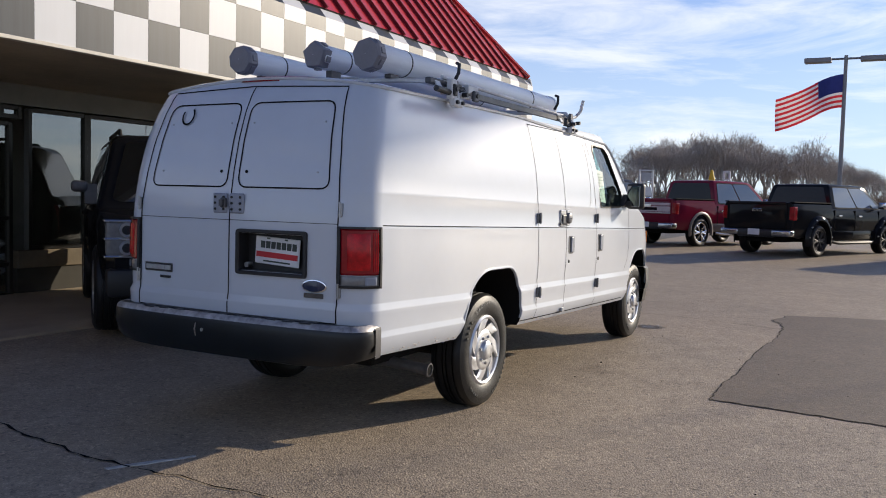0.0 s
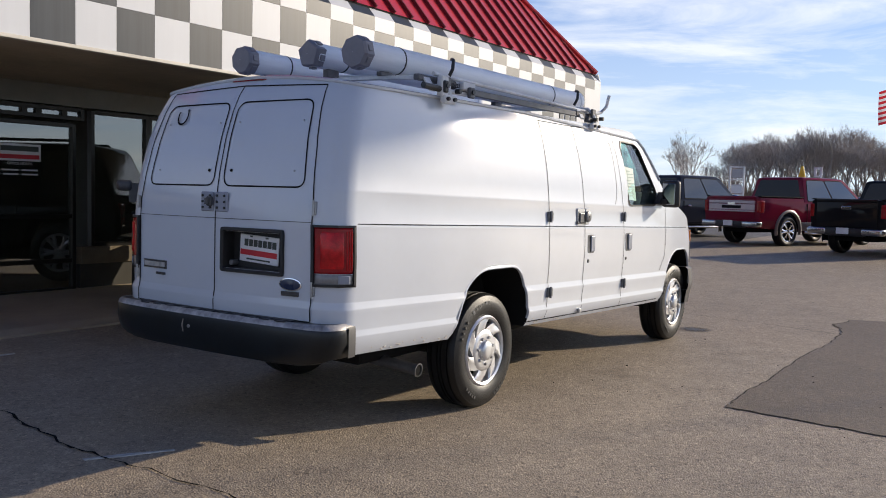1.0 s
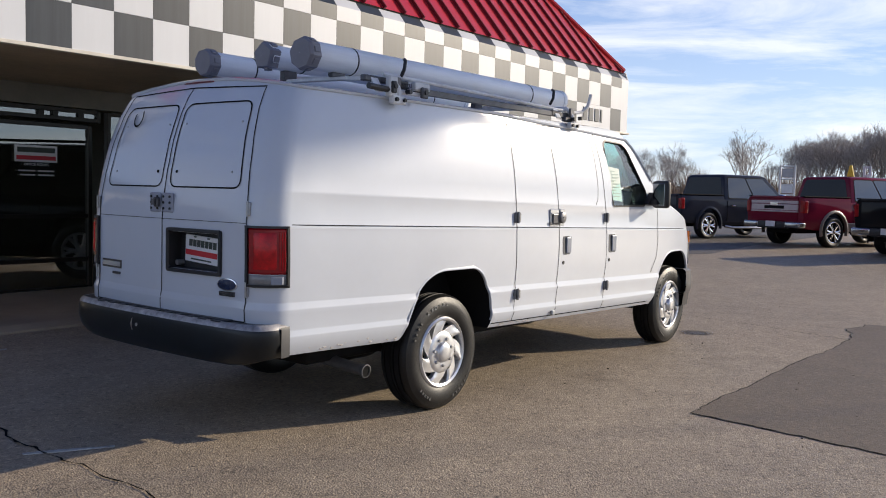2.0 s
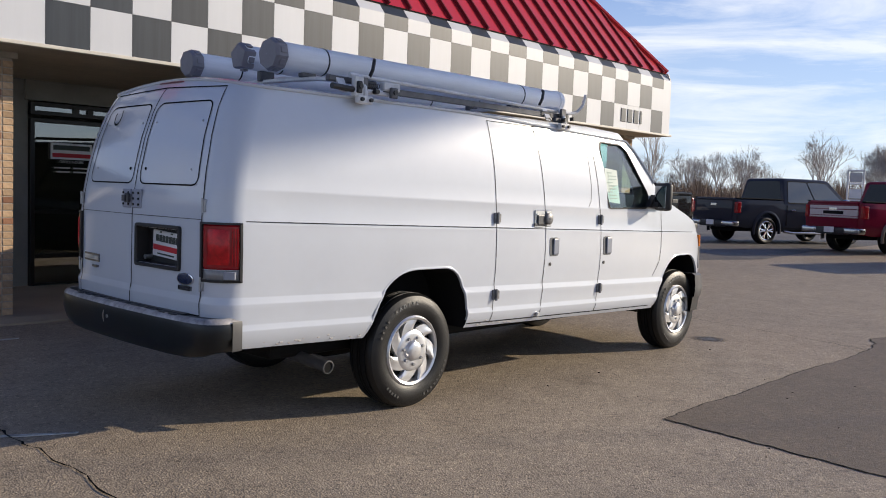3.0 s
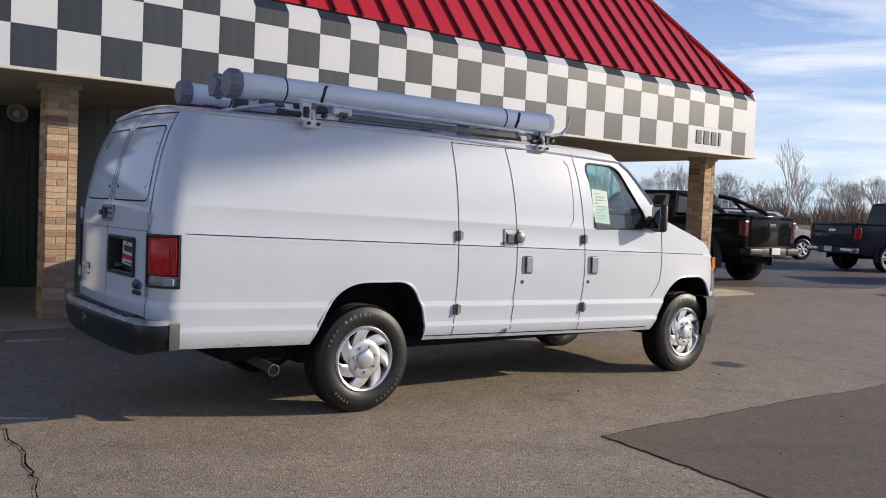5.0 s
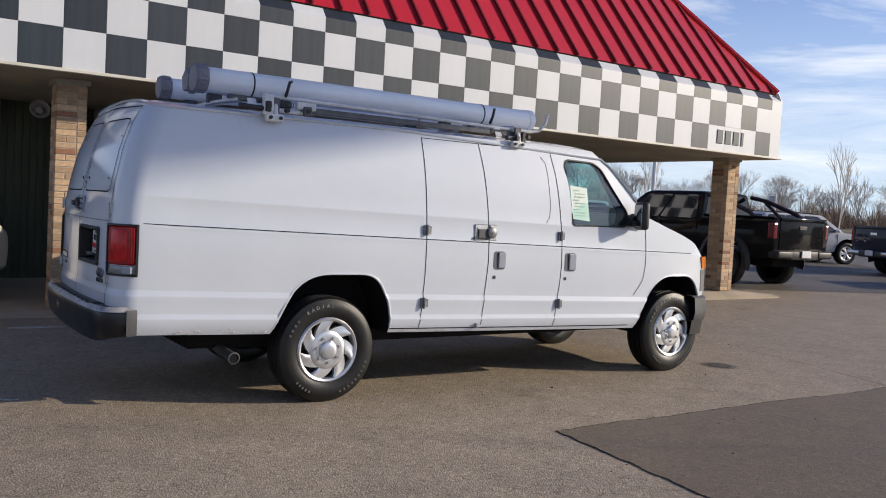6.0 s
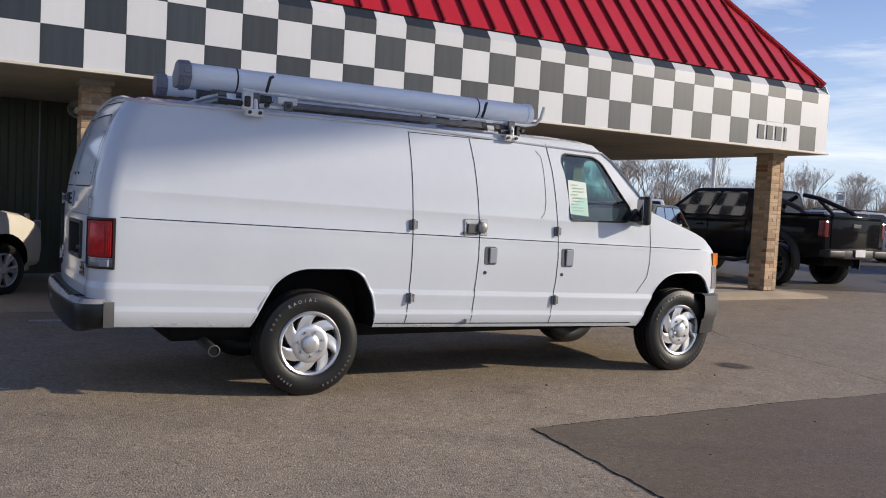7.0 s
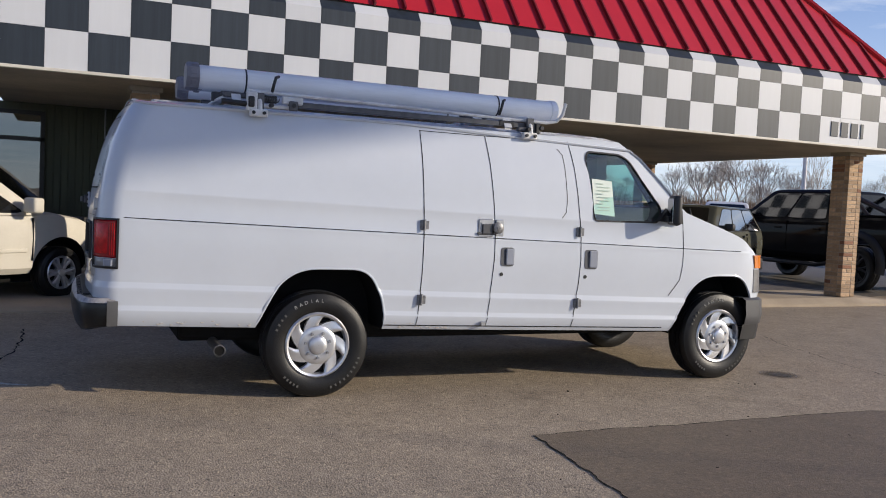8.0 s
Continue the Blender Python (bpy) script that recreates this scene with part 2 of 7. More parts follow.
M_STEEL = surface("galvanised_steel", (0.42, 0.43, 0.44), 0.42, metal=0.8, var=0.2, scale=8)
M_CHROME = surface("chrome", (0.75, 0.75, 0.76), 0.12, metal=1.0, var=0.05)
M_CHROME_DULL = surface("dull_chrome", (0.4, 0.4, 0.41), 0.22, metal=1.0, var=0.2, scale=5)
M_BUMPER = surface("painted_steel_bumper", (0.006, 0.009, 0.012), 0.36, metal=0.0, var=0.4, scale=4, fine=40, coat=0.12, bump=0.15, bscale=6, spec=0.35)
M_PVC = surface("grey_pvc_tube", (0.84, 0.845, 0.85), 0.42, var=0.1, scale=3, fine=30, stretch=(0.4, 4, 4))
M_PVC_CAP = surface("grey_tube_cap", (0.19, 0.18, 0.195), 0.5, var=0.12)
M_RACK = surface("rack_white_paint", (0.66, 0.66, 0.65), 0.45, var=0.2, scale=8, fine=40)
M_RACK_DARK = surface("rack_worn_steel", (0.1, 0.1, 0.105), 0.5, metal=0.5, var=0.3, scale=12)
M_RED_INNER = surface("red_inner_lens", (0.52, 0.01, 0.014), 0.2, var=0.4, scale=22, fine=120, coat=0.1, spec=0.3)
M_BADGE = surface("badge_dark_chrome", (0.16, 0.16, 0.17), 0.2, metal=0.9, var=0.2, scale=40)
M_SHEET_LINE = surface("sheet_print", (0.42, 0.53, 0.46), 0.7)
M_RED_DARK = surface("smoked_red_lens", (0.14, 0.008, 0.012), 0.2, var=0.3, scale=14, coat=0.3)
M_MIRROR = surface("mirror_silver", (0.3, 0.31, 0.33), 0.05, metal=1.0, var=0.02)
M_HINGE = surface("worn_hinge_steel", (0.2, 0.2, 0.205), 0.45, metal=0.6, var=0.3, scale=30)
M_WORN_SHINE = surface("worn_steel_and_shine", (0.42, 0.4, 0.385), 0.45, metal=0.4, var=0.45, scale=14, fine=60)
M_PADDLE = surface("grey_paddle", (0.27, 0.29, 0.34), 0.4, var=0.1)
M_HANDLE = surface("dark_handle_cup", (0.075, 0.078, 0.085), 0.45, var=0.15)
M_BUMPER_GREY = surface("grey_bumper_plastic", (0.06, 0.06, 0.062), 0.5, var=0.15)
M_RED_LENS = surface("red_lens", (0.29, 0.006, 0.01), 0.2, var=0.35, scale=9, fine=90, coat=0.12, spec=0.3)
M_CLEAR_LENS = surface("clear_lens", (0.22, 0.215, 0.21), 0.22, var=0.14, scale=25, coat=0.2)
M_AMBER = surface("amber_lens", (0.7, 0.2, 0.02), 0.15, var=0.2, coat=0.6)
M_PAPER = surface("window_sticker", (0.7, 0.78, 0.7), 0.7, var=0.05)
M_INK = surface("printed_ink", (0.05, 0.06, 0.05), 0.7)
M_INTERIOR = surface("grey_interior", (0.46, 0.46, 0.44), 0.8, var=0.15)
M_PLATE = surface("plate_white", (0.7, 0.7, 0.7), 0.4)
M_PLATE_RED = surface("plate_red", (0.55, 0.02, 0.03), 0.4)
M_BLUE_OVAL = surface("blue_oval", (0.01, 0.02, 0.06), 0.25, coat=0.5)
M_POLE = surface("painted_pole", (0.2, 0.2, 0.21), 0.45, metal=0.3)
M_POLE_WHITE = surface("white_pole", (0.7, 0.7, 0.7), 0.4)


def cloth_mat(name, color):
    """Thin woven cloth that lets half of the light through."""
    m, n, l, p = nodes_of(name)
    no = noise_node(n, l, 9.0, 4.0)
    rc = ramp_node(n, l, no.outputs["Fac"], ((0.3, tuple(c * 0.88 for c in color)), (0.7, color)))
    l.new(rc.outputs["Color"], p.inputs["Base Color"])
    p.inputs["Roughness"].default_value = 0.85
    tr, mx = n.new("ShaderNodeBsdfTranslucent"), n.new("ShaderNodeMixShader")
    l.new(rc.outputs["Color"], tr.inputs["Color"])
    mx.inputs["Fac"].default_value = 0.22
    l.new(p.outputs["BSDF"], mx.inputs[1])
    l.new(tr.outputs["BSDF"], mx.inputs[2])
    l.new(mx.outputs["Shader"], n["Material Output"].inputs["Surface"])
    return m


M_CLOTH_RED = cloth_mat("flag_red", (0.72, 0.035, 0.05))
M_CLOTH_WHITE = cloth_mat("flag_white", (0.9, 0.88, 0.87))
M_CLOTH_BLUE = cloth_mat("flag_blue", (0.02, 0.03, 0.16))
M_YELLOW = surface("yellow_plastic", (0.8, 0.5, 0.02), 0.5)
M_RUST = surface("blistered_paint", (0.52, 0.49, 0.46), 0.6, var=0.35, scale=30)
M_SIGN = surface("grey_sign", (0.45, 0.45, 0.45), 0.5)


def car_paint(name, color, coat=0.4, coat_rough=0.03):
    return surface(name, color, 0.6, var=0.06, scale=2, fine=40, coat=coat, coat_rough=coat_rough, spec=0.0)


# ---------------------------------------------------------------- building blocks
def mesh_ob(name, bm, mats, smooth=False):
    bmesh.ops.recalc_face_normals(bm, faces=bm.faces)
    me = bpy.data.meshes.new(name)
    bm.to_mesh(me)
    bm.free()
    for m in mats if isinstance(mats, (list, tuple)) else [mats]:
        me.materials.append(m)
    if smooth:
        me.shade_smooth()
        me.set_sharp_from_angle(angle=radians(32))
    return me


def part(name, bm, material, parent, label="", smooth=False, at=None):
    ob = new(name, mesh_ob(name, bm, material, smooth))
    ob.parent = parent
    if at is not None:
        ob.matrix_basis = at
    return tagged(ob, label) if label else ob


def empty(name, m=None):
    e = new(name)
    e.empty_display_size = 0.2
    if m is not None:
        e.matrix_basis = m
    return e


def structure(name, bm, material, label, category, smooth=False):
    ob = new(name, mesh_ob(name, bm, material, smooth))
    return tagged(ob, label, category, kind="structure")


def box(bm, x0, x1, y0, y1, z0, z1, bev=0.0, seg=2, m=None):
    vs = [bm.verts.new((x, y, z)) for x in (x0, x1) for y in (y0, y1) for z in (z0, z1)]
    f = [(0, 1, 3, 2), (4, 6, 7, 5), (0, 4, 5, 1), (2, 3, 7, 6), (0, 2, 6, 4), (1, 5, 7, 3)]
    fs = [bm.faces.new([vs[i] for i in q]) for q in f]
    if bev:
        es = list({e for q in fs for e in q.edges})
        r = bmesh.ops.bevel(bm, geom=es, offset=bev, segments=seg, affect="EDGES", profile=0.5)
        vs = list({v for q in r["faces"] for v in q.verts} | {v for v in vs if v.is_valid})
    if m is not None:
        bmesh.ops.transform(bm, matrix=m, verts=[v for v in vs if v.is_valid])
    return bm


def grid(bm, rows, close_u=False, close_v=False):
    """Quads over rows of points."""
    vs = [[bm.verts.new(p) for p in r] for r in rows]
    nu, nv = len(vs), len(vs[0])
    for i in range(nu if close_u else nu - 1):
        for j in range(nv if close_v else nv - 1):
            a, b, c, d = vs[i][j], vs[i][(j + 1) % nv], vs[(i + 1) % nu][(j + 1) % nv], vs[(i + 1) % nu][j]
            q = []
            for v in (a, b, c, d):
                if v not in q:
                    q.append(v)
            if len(q) > 2:
                bm.faces.new(q)
    return vs


def rod(bm, p0, p1, r0, r1=None, seg=10, caps=True):
    p0, p1, r1 = Vector(p0), Vector(p1), r0 if r1 is None else r1
    d = (p1 - p0).normalized()
    u = d.orthogonal().normalized()
    v = d.cross(u)
    rows = [[p + (u * math.cos(a) + v * math.sin(a)) * r for a in (2 * math.pi * k / seg for k in range(seg))] for p, r in ((p0, r0), (p1, r1))]
    vs = grid(bm, rows, close_v=True)
    if caps:
        bm.faces.new(vs[0][::-1])
        bm.faces.new(vs[1])
    return bm


def pipe(bm, pts, r, seg=8):
    pts = [Vector(p) for p in pts]
    rows = []
    up = None
    for i, p in enumerate(pts):
        d = (pts[min(i + 1, len(pts) - 1)] - pts[max(i - 1, 0)]).normalized()
        u = d.orthogonal().normalized() if up is None else (up - d * up.dot(d)).normalized()
        up = u
        v = d.cross(u)
        rows.append([p + (u * math.cos(a) + v * math.sin(a)) * r for a in (2 * math.pi * k / seg for k in range(seg))])
    vs = grid(bm, rows, close_v=True)
    bm.faces.new(vs[0][::-1])
    bm.faces.new(vs[-1])
    return bm


def lathe(bm, profile, m, seg=40):
    """Turns (radius, along) pairs about the y axis of m."""
    rows = [[m @ Vector((r * math.cos(a), h, r * math.sin(a))) for a in (2 * math.pi * k / seg for k in range(seg))] for r, h in profile]
    vs = grid(bm, rows, close_v=True)
    return vs


def prism(bm, poly, fn, d0, d1):
    """A polygon (a, b) carried by fn(a, b, d) from depth d0 to d1."""
    lo, hi = [bm.verts.new(fn(a, b, d0)) for a, b in poly], [bm.verts.new(fn(a, b, d1)) for a, b in poly]
    bm.faces.new(lo[::-1])
    bm.faces.new(hi)
    k = len(poly)
    for i in range(k):
        bm.faces.new((lo[i], lo[(i + 1) % k], hi[(i + 1) % k], hi[i]))
    return bm


def round_poly(pts, r, seg=5):
    """A closed polygon with its corners rounded."""
    out = []
    k = len(pts)
    for i in range(k):
        p, a, b = Vector(pts[i]), Vector(pts[i - 1]), Vector(pts[(i + 1) % k])
        da, db = (a - p), (b - p)
        t = min(r, da.length * 0.45, db.length * 0.45)
        s, e = p + da.normalized() * t, p + db.normalized() * t
        for j in range(seg + 1):
            u = j / seg
            out.append(tuple((1 - u) ** 2 * s + 2 * u * (1 - u) * p + u * u * e))
    return out


def carve(ob, cutters):
    """Cuts closed shapes out of a mesh object for good; the cut faces keep the cutter's material slot."""
    for bm, material in cutters:
        tool = new("cutter", mesh_ob("cutter", bm, material))
        tool.parent = ob.parent
        md = ob.modifiers.new("cut", "BOOLEAN")
        md.operation, md.object, md.solver = "DIFFERENCE", tool, "EXACT"
        md.material_mode = "TRANSFER"
        bpy.context.view_layer.update()
        dg = bpy.context.evaluated_depsgraph_get()
        me = bpy.data.meshes.new_from_object(ob.evaluated_get(dg))
        ob.modifiers.remove(md)
        ob.data = me
        old = tool.data
        bpy.data.objects.remove(tool)
        bpy.data.meshes.remove(old)
    ob.data.shade_smooth()
    ob.data.set_sharp_from_angle(angle=radians(30))
    return ob


def lerp(a, b, t):
    return a + (b - a) * t


def interp(x, xs, ys):
    return float(np.interp(x, xs, ys))


# ---------------------------------------------------------------- ground
bm = bmesh.new()
gx = [-400, -60, -20, -8, 0, 8, 12.5, 20, 26, 34, 60, 100, 180, 400]
gy = [-400, -60, -20, -8, 0, 4, 8, 14, 30, 60, 120, 400]


def ground_z(x):
    """The lot lies almost level and climbs a little towards the far end."""
    return interp(x, [12.5, 20, 400], [0.0, 0.11, 0.11])


grid(bm, [[(x, y, ground_z(x)) for y in gy] for x in gx])
structure("ground", bm, M_ASPHALT, "weathered grey-brown asphalt parking lot with worn aggregate", "asphalt")

# repaired area, darker and smoother, with a ragged near corner
patch_edge = [(1.03, -1.25), (1.5, -1.23), (2.3, -1.26), (3.3, -1.23), (4.1, -1.29), (5.0, -1.27), (5.45, -1.2), (5.75, -1.06), (6.1, -1.16), (6.3, -1.14), (6.55, -1.7), (6.75, -2.5), (6.9, -3.6),
              (6.2, -4.3), (4.0, -4.4), (0.95, -4.5), (0.84, -2.95), (0.9, -2.42), (0.97, -1.8)]


def ragged(pts, n=7, amp=0.012, seed=3):
    rnd = random.Random(seed)
    out = []
    for i, p in enumerate(pts):
        q = pts[(i + 1) % len(pts)]
        for k in range(n):
            t = k / n
            out.append((lerp(p[0], q[0], t) + rnd.uniform(-amp, amp), lerp(p[1], q[1], t) + rnd.uniform(-amp, amp)))
    return out


bm = bmesh.new()
bm.faces.new([bm.verts.new((x, y, 0.005)) for x, y in ragged(patch_edge)])
structure("road", bm, M_PATCH, "darker smooth asphalt repair patch let into the lot", "asphalt patch")


# newer, darker asphalt of the back lot beyond the canopy
bm = bmesh.new()
grid(bm, [[(x, y, ground_z(x) + 0.004) for y in (interp(x, [12.6, 16, 22, 60], [6.2, 4.4, 4.8, 6.5]), 12, 20, 34)] for x in (12.6, 14, 16, 20, 28, 40, 50)])
structure("road_back", bm, M_BACKLOT, "darker grey asphalt of the back lot", "asphalt")


def crack(pts, width, seed, z=0.006, jit=0.015):
    rnd = random.Random(seed)
    b = bmesh.new()
    fine = []
    for i in range(len(pts) - 1):
        k = max(3, int(math.dist(pts[i], pts[i + 1]) / 0.06))
        for j in range(k):
            t = j / k
            fine.append(Vector((lerp(pts[i][0], pts[i + 1][0], t) + rnd.uniform(-jit, jit), lerp(pts[i][1], pts[i + 1][1], t) + rnd.uniform(-jit, jit), z)))
    fine.append(Vector((*pts[-1], z)))
    rows = []
    for i, p in enumerate(fine):
        d = (fine[min(i + 1, len(fine) - 1)] - fine[max(i - 1, 0)]).normalized()
        nrm = Vector((-d.y, d.x, 0)) * width * rnd.uniform(0.25, 1.0)
        rows.append([p - nrm, p + nrm])
    grid(b, rows)
    return b


RAG = ragged(patch_edge)
CRACKS = [(RAG[:64], 0.006, 1), (RAG[105:] + RAG[:1], 0.005, 2),
          ([(-2.14, 0.9), (-2.12, 0.6), (-2.14, 0.35), (-2.11, 0.12), (-2.15, -0.1), (-2.17, -0.44), (-2.24, -0.8), (-2.3, -1.2)], 0.007, 3),
          ([(-1.97, 3.3), (-1.95, 2.7), (-1.98, 2.12), (-2.06, 1.72), (-2.13, 1.27), (-2.14, 0.9)], 0.011, 5),
          ([(5.98, 2.0), (5.72, 1.5), (5.58, 1.0), (5.4, 0.4), (5.28, -0.25), (5.1, -0.9), (4.98, -1.25)], 0.006, 8)]
for pts, wid, sd in CRACKS:
    tagged(new("crack", mesh_ob("crack", crack(pts, wid, sd, jit=0.004 if sd < 3 else 0.015), M_CRACK)), "dark ragged crack in the weathered asphalt", "crack", group="cracks in the lot", kind="structure")

# an oil stain soaked into the asphalt beside the front wheel, fading out at its rim
M_STAIN = asphalt_mat("oil_soaked_asphalt", (0.07, 0.062, 0.055), (0.1, 0.088, 0.075), 0.6, 0.4, 0.45)
sn, sl = M_STAIN.node_tree.nodes, M_STAIN.node_tree.links
s_tc, s_len, s_fade, s_mix, s_clear = sn.new("ShaderNodeTexCoord"), sn.new("ShaderNodeVectorMath"), sn.new("ShaderNodeMapRange"), sn.new("ShaderNodeMixShader"), sn.new("ShaderNodeBsdfTransparent")
s_len.operation = "LENGTH"
s_fade.inputs["From Min"].default_value, s_fade.inputs["From Max"].default_value = 0.06, 0.2
s_fade.inputs["To Min"].default_value, s_fade.inputs["To Max"].default_value = 0.8, 0.0
sl.new(s_tc.outputs["Object"], s_len.inputs[0])
sl.new(s_len.outputs["Value"], s_fade.inputs["Value"])
sl.new(s_fade.outputs["Result"], s_mix.inputs["Fac"])
sl.new(s_clear.outputs["BSDF"], s_mix.inputs[1])
sl.new(sn["Principled BSDF"].outputs["BSDF"], s_mix.inputs[2])
sl.new(s_mix.outputs["Shader"], sn["Material Output"].inputs["Surface"])
bm = bmesh.new()
bm.faces.new([bm.verts.new((0.21 * math.cos(a), 0.21 * math.sin(a), 0.0)) for a in (2 * math.pi * k / 28 for k in range(28))])
tagged(new("oil_stain", mesh_ob("oil_stain", bm, M_STAIN)), "dark oil stain soaked into the asphalt", "stain", kind="structure").location = (4.25, 0.02, 0.0045)

# two pale strokes lying on the asphalt
M_STROKE = surface("pale_stroke_surface", (0.5, 0.49, 0.46), 0.8, var=0.3, scale=20, fine=60)
for x0, y0, x1, y1, wd in ((-2.22, 0.97, -1.84, 0.76, 0.022), (-1.5, 3.86, -0.98, 3.83, 0.05)):
    b = bmesh.new()
    rnd = random.Random(8)
    prism(b, [(t * (x1 - x0) + x0 + u, t * (y1 - y0) + y0 + sgn * wd * (0.35 + 0.65 * math.sin(math.pi * min(1, t + 0.15)))) for sgn, tt in ((-1, (0, 0.2, 0.4, 0.6, 0.8, 1)), (1, (1, 0.8, 0.6, 0.4, 0.2, 0))) for t in tt for u in (rnd.uniform(-0.01, 0.01),)],
          lambda a, c, d: (a, c, d), 0.001, 0.0055)
    tagged(new("paint_stroke", mesh_ob("paint_stroke", b, M_STROKE)), "pale stroke on the asphalt", "paint mark", group="paint strokes", kind="structure")

# loose grit and small debris
bm = bmesh.new()
rnd = random.Random(11)
for _ in range(80):
    x, y = rnd.uniform(-3.5, 8), rnd.uniform(-5, 0.2)
    s = rnd.choice((0.003, 0.004, 0.004, 0.007))
    r = bmesh.ops.create_icosphere(bm, subdivisions=1, radius=s)
    bmesh.ops.transform(bm, matrix=pose(x, y, s * 0.5, 0, 0, rnd.uniform(0, 360)) @ Matrix.Diagonal((1.5, 1, 0.7, 1)), verts=r["verts"])
tagged(new("grit", mesh_ob("grit", bm, M_CRACK)), "small dark grit and leaf bits scattered on the asphalt", "debris", kind="stuff")

# concrete apron under the canopy
def apron_z(x):
    return interp(x, [-14, -1, 10.7, 11.95], [0.03, 0.05, 0.13, 0.05])


bm = bmesh.new()
rows = []
for x in (-14, -8, -4, -1, 2, 5, 8, 9.5, 10.7, 11.4, 11.95):
    yf, zt = interp(x, [-14, 8, 11.95], [4.42, 4.6, 4.68]), apron_z(x)
    rows.append([(x, yf, -0.05), (x, yf, zt * 0.4), (x, yf + 0.012, zt * 0.45), (x, yf + 0.16, zt), (x, 12.5, zt), (x, 12.5, -0.05)])
vs = grid(bm, rows)
bm.faces.new(vs[0])
bm.faces.new(vs[-1][::-1])
structure("pavement", bm, M_CONCRETE, "worn tan concrete apron under the canopy", "concrete")
bm = bmesh.new()
grid(bm, [[(x, y, z) for y in (5.97, 8, 12.5)] for x, z in [(x, apron_z(x) + 0.004) for x in (8, 9.5, 10.7, 11.4, 11.95)] + [(12.25, 0.006), (12.62, 0.005)]])
structure("road_canopy", bm, M_BACKLOT, "dark asphalt behind the canopy apron", "asphalt")

# ---------------------------------------------------------------- building
FX0, PITCH, FY, RIGHT = -1.86 - 0.4176 * 16, 0.4176, 4.22, 11.0
FZ0, FZ1, FZ2, FZF, FZ3, FYT = 2.605, 3.015, 3.425, 3.602, 3.742, 4.335
BACK = 13.46
LEFT = FX0 + 14.5 * PITCH
building = tagged(empty("canopy_building", pose(0, 0, 0)), "showroom canopy with charcoal and white chequered fascia and red metal roof", "building", kind="structure")

bm = bmesh.new()
prof = [(FY + 0.02, FZ0), (FY + 0.02, FZF), (FYT + 0.02, FZ3), (BACK - 0.14, FZ3), (BACK - 0.02, FZF), (BACK - 0.02, FZ0)]
ys = [(y, z) for y, z in prof]
prism(bm, ys, lambda a, b, d: (d - (0.13 if (b > 3.65 and d > 0) else 0.02), a, b), LEFT, RIGHT)
part("fascia_core", bm, M_WHITE_PANEL, building)
bm = bmesh.new()
box(bm, LEFT, RIGHT - 0.15, FY + 0.06, BACK - 0.1, FZ0 - 0.03, FZ0 - 0.004)
part("soffit", bm, M_SOFFIT, building, "shaded cream soffit boards")
bm = bmesh.new()
box(bm, LEFT, RIGHT + 0.02, FY - 0.02, FY + 0.05, FZ0 - 0.035, FZ0, 0.006)
box(bm, RIGHT - 0.05, RIGHT + 0.02, FY + 0.05, BACK, FZ0 - 0.035, FZ0, 0.006)
part("drip_edge", bm, M_TRIM, building, "dull metal drip edge")


def shared_panel(name, poly, thick, material):
    b = bmesh.new()
    prism(b, poly, lambda a, c, d: (a, d, c), 0, thick)
    return mesh_ob(name, b, material)


g = 0.0015
sq = [(g, g), (PITCH - g, g), (PITCH - g, FZ1 - FZ0 - g), (g, FZ1 - FZ0 - g)]
h1, h2, dy = FZF - FZ2, FZ3 - FZ2, FYT - FY
fold = [(0, g), (0, h1), (dy, h2), (dy + 0.02, h2 - 0.008), (0.02, h1 - 0.006), (0.02, g)]


def folded_panel(material):
    """The top square: upright below, leaning back above the fold."""
    b = bmesh.new()
    prism(b, fold, lambda a, c, d: (d, a, c), g, PITCH - g)
    return mesh_ob("square", b, material)


PANEL_ME = {("sq", c): shared_panel("square", sq, 0.02, (M_WHITE_PANEL, M_GREY_PANEL)[c]) for c in (0, 1)}
PANEL_ME.update({("top", c): folded_panel((M_WHITE_PANEL, M_GREY_PANEL)[c]) for c in (0, 1)})
NCOL = 46
for i in range(14, NCOL):
    x = max(LEFT, FX0 + i * PITCH)
    for row in range(3):
        c = (i + row) % 2
        if row == 0 and i in (42, 43, 44):
            c = 0
        wid = 0.5 if i == 14 else min(1.0, (RIGHT - 0.002 - x) / PITCH)
        if wid < 0.1:
            continue
        ob = new("square", PANEL_ME[("top" if row == 2 else "sq", c)])
        ob.parent = building
        z = (FZ0, FZ1, FZ2)[row]
        ob.matrix_basis = pose(x, FY, z) @ Matrix.Diagonal((wid, 1, 1, 1))
# the return of the fascia along the end
for i in range(22):
    y = FY + 0.03 + i * PITCH
    for row in range(3):
        c = (i + row) % 2
        ob = new("square", PANEL_ME[("top" if row == 2 else "sq", c)])
        ob.parent = building
        ob.matrix_basis = pose(RIGHT, y, (FZ0, FZ1, FZ2)[row], 0, 0, 90)

# house number: plain bars
for k in range(4):
    x = 9.22 + k * 0.212
    bm = bmesh.new()
    box(bm, x, x + (0.15 if k < 3 else 0.06), FY - 0.012, FY + 0.001, 2.72, 2.95, 0.004)
    part("number_bar", bm, M_GREY_PANEL, building, "dark raised number bar on the fascia")

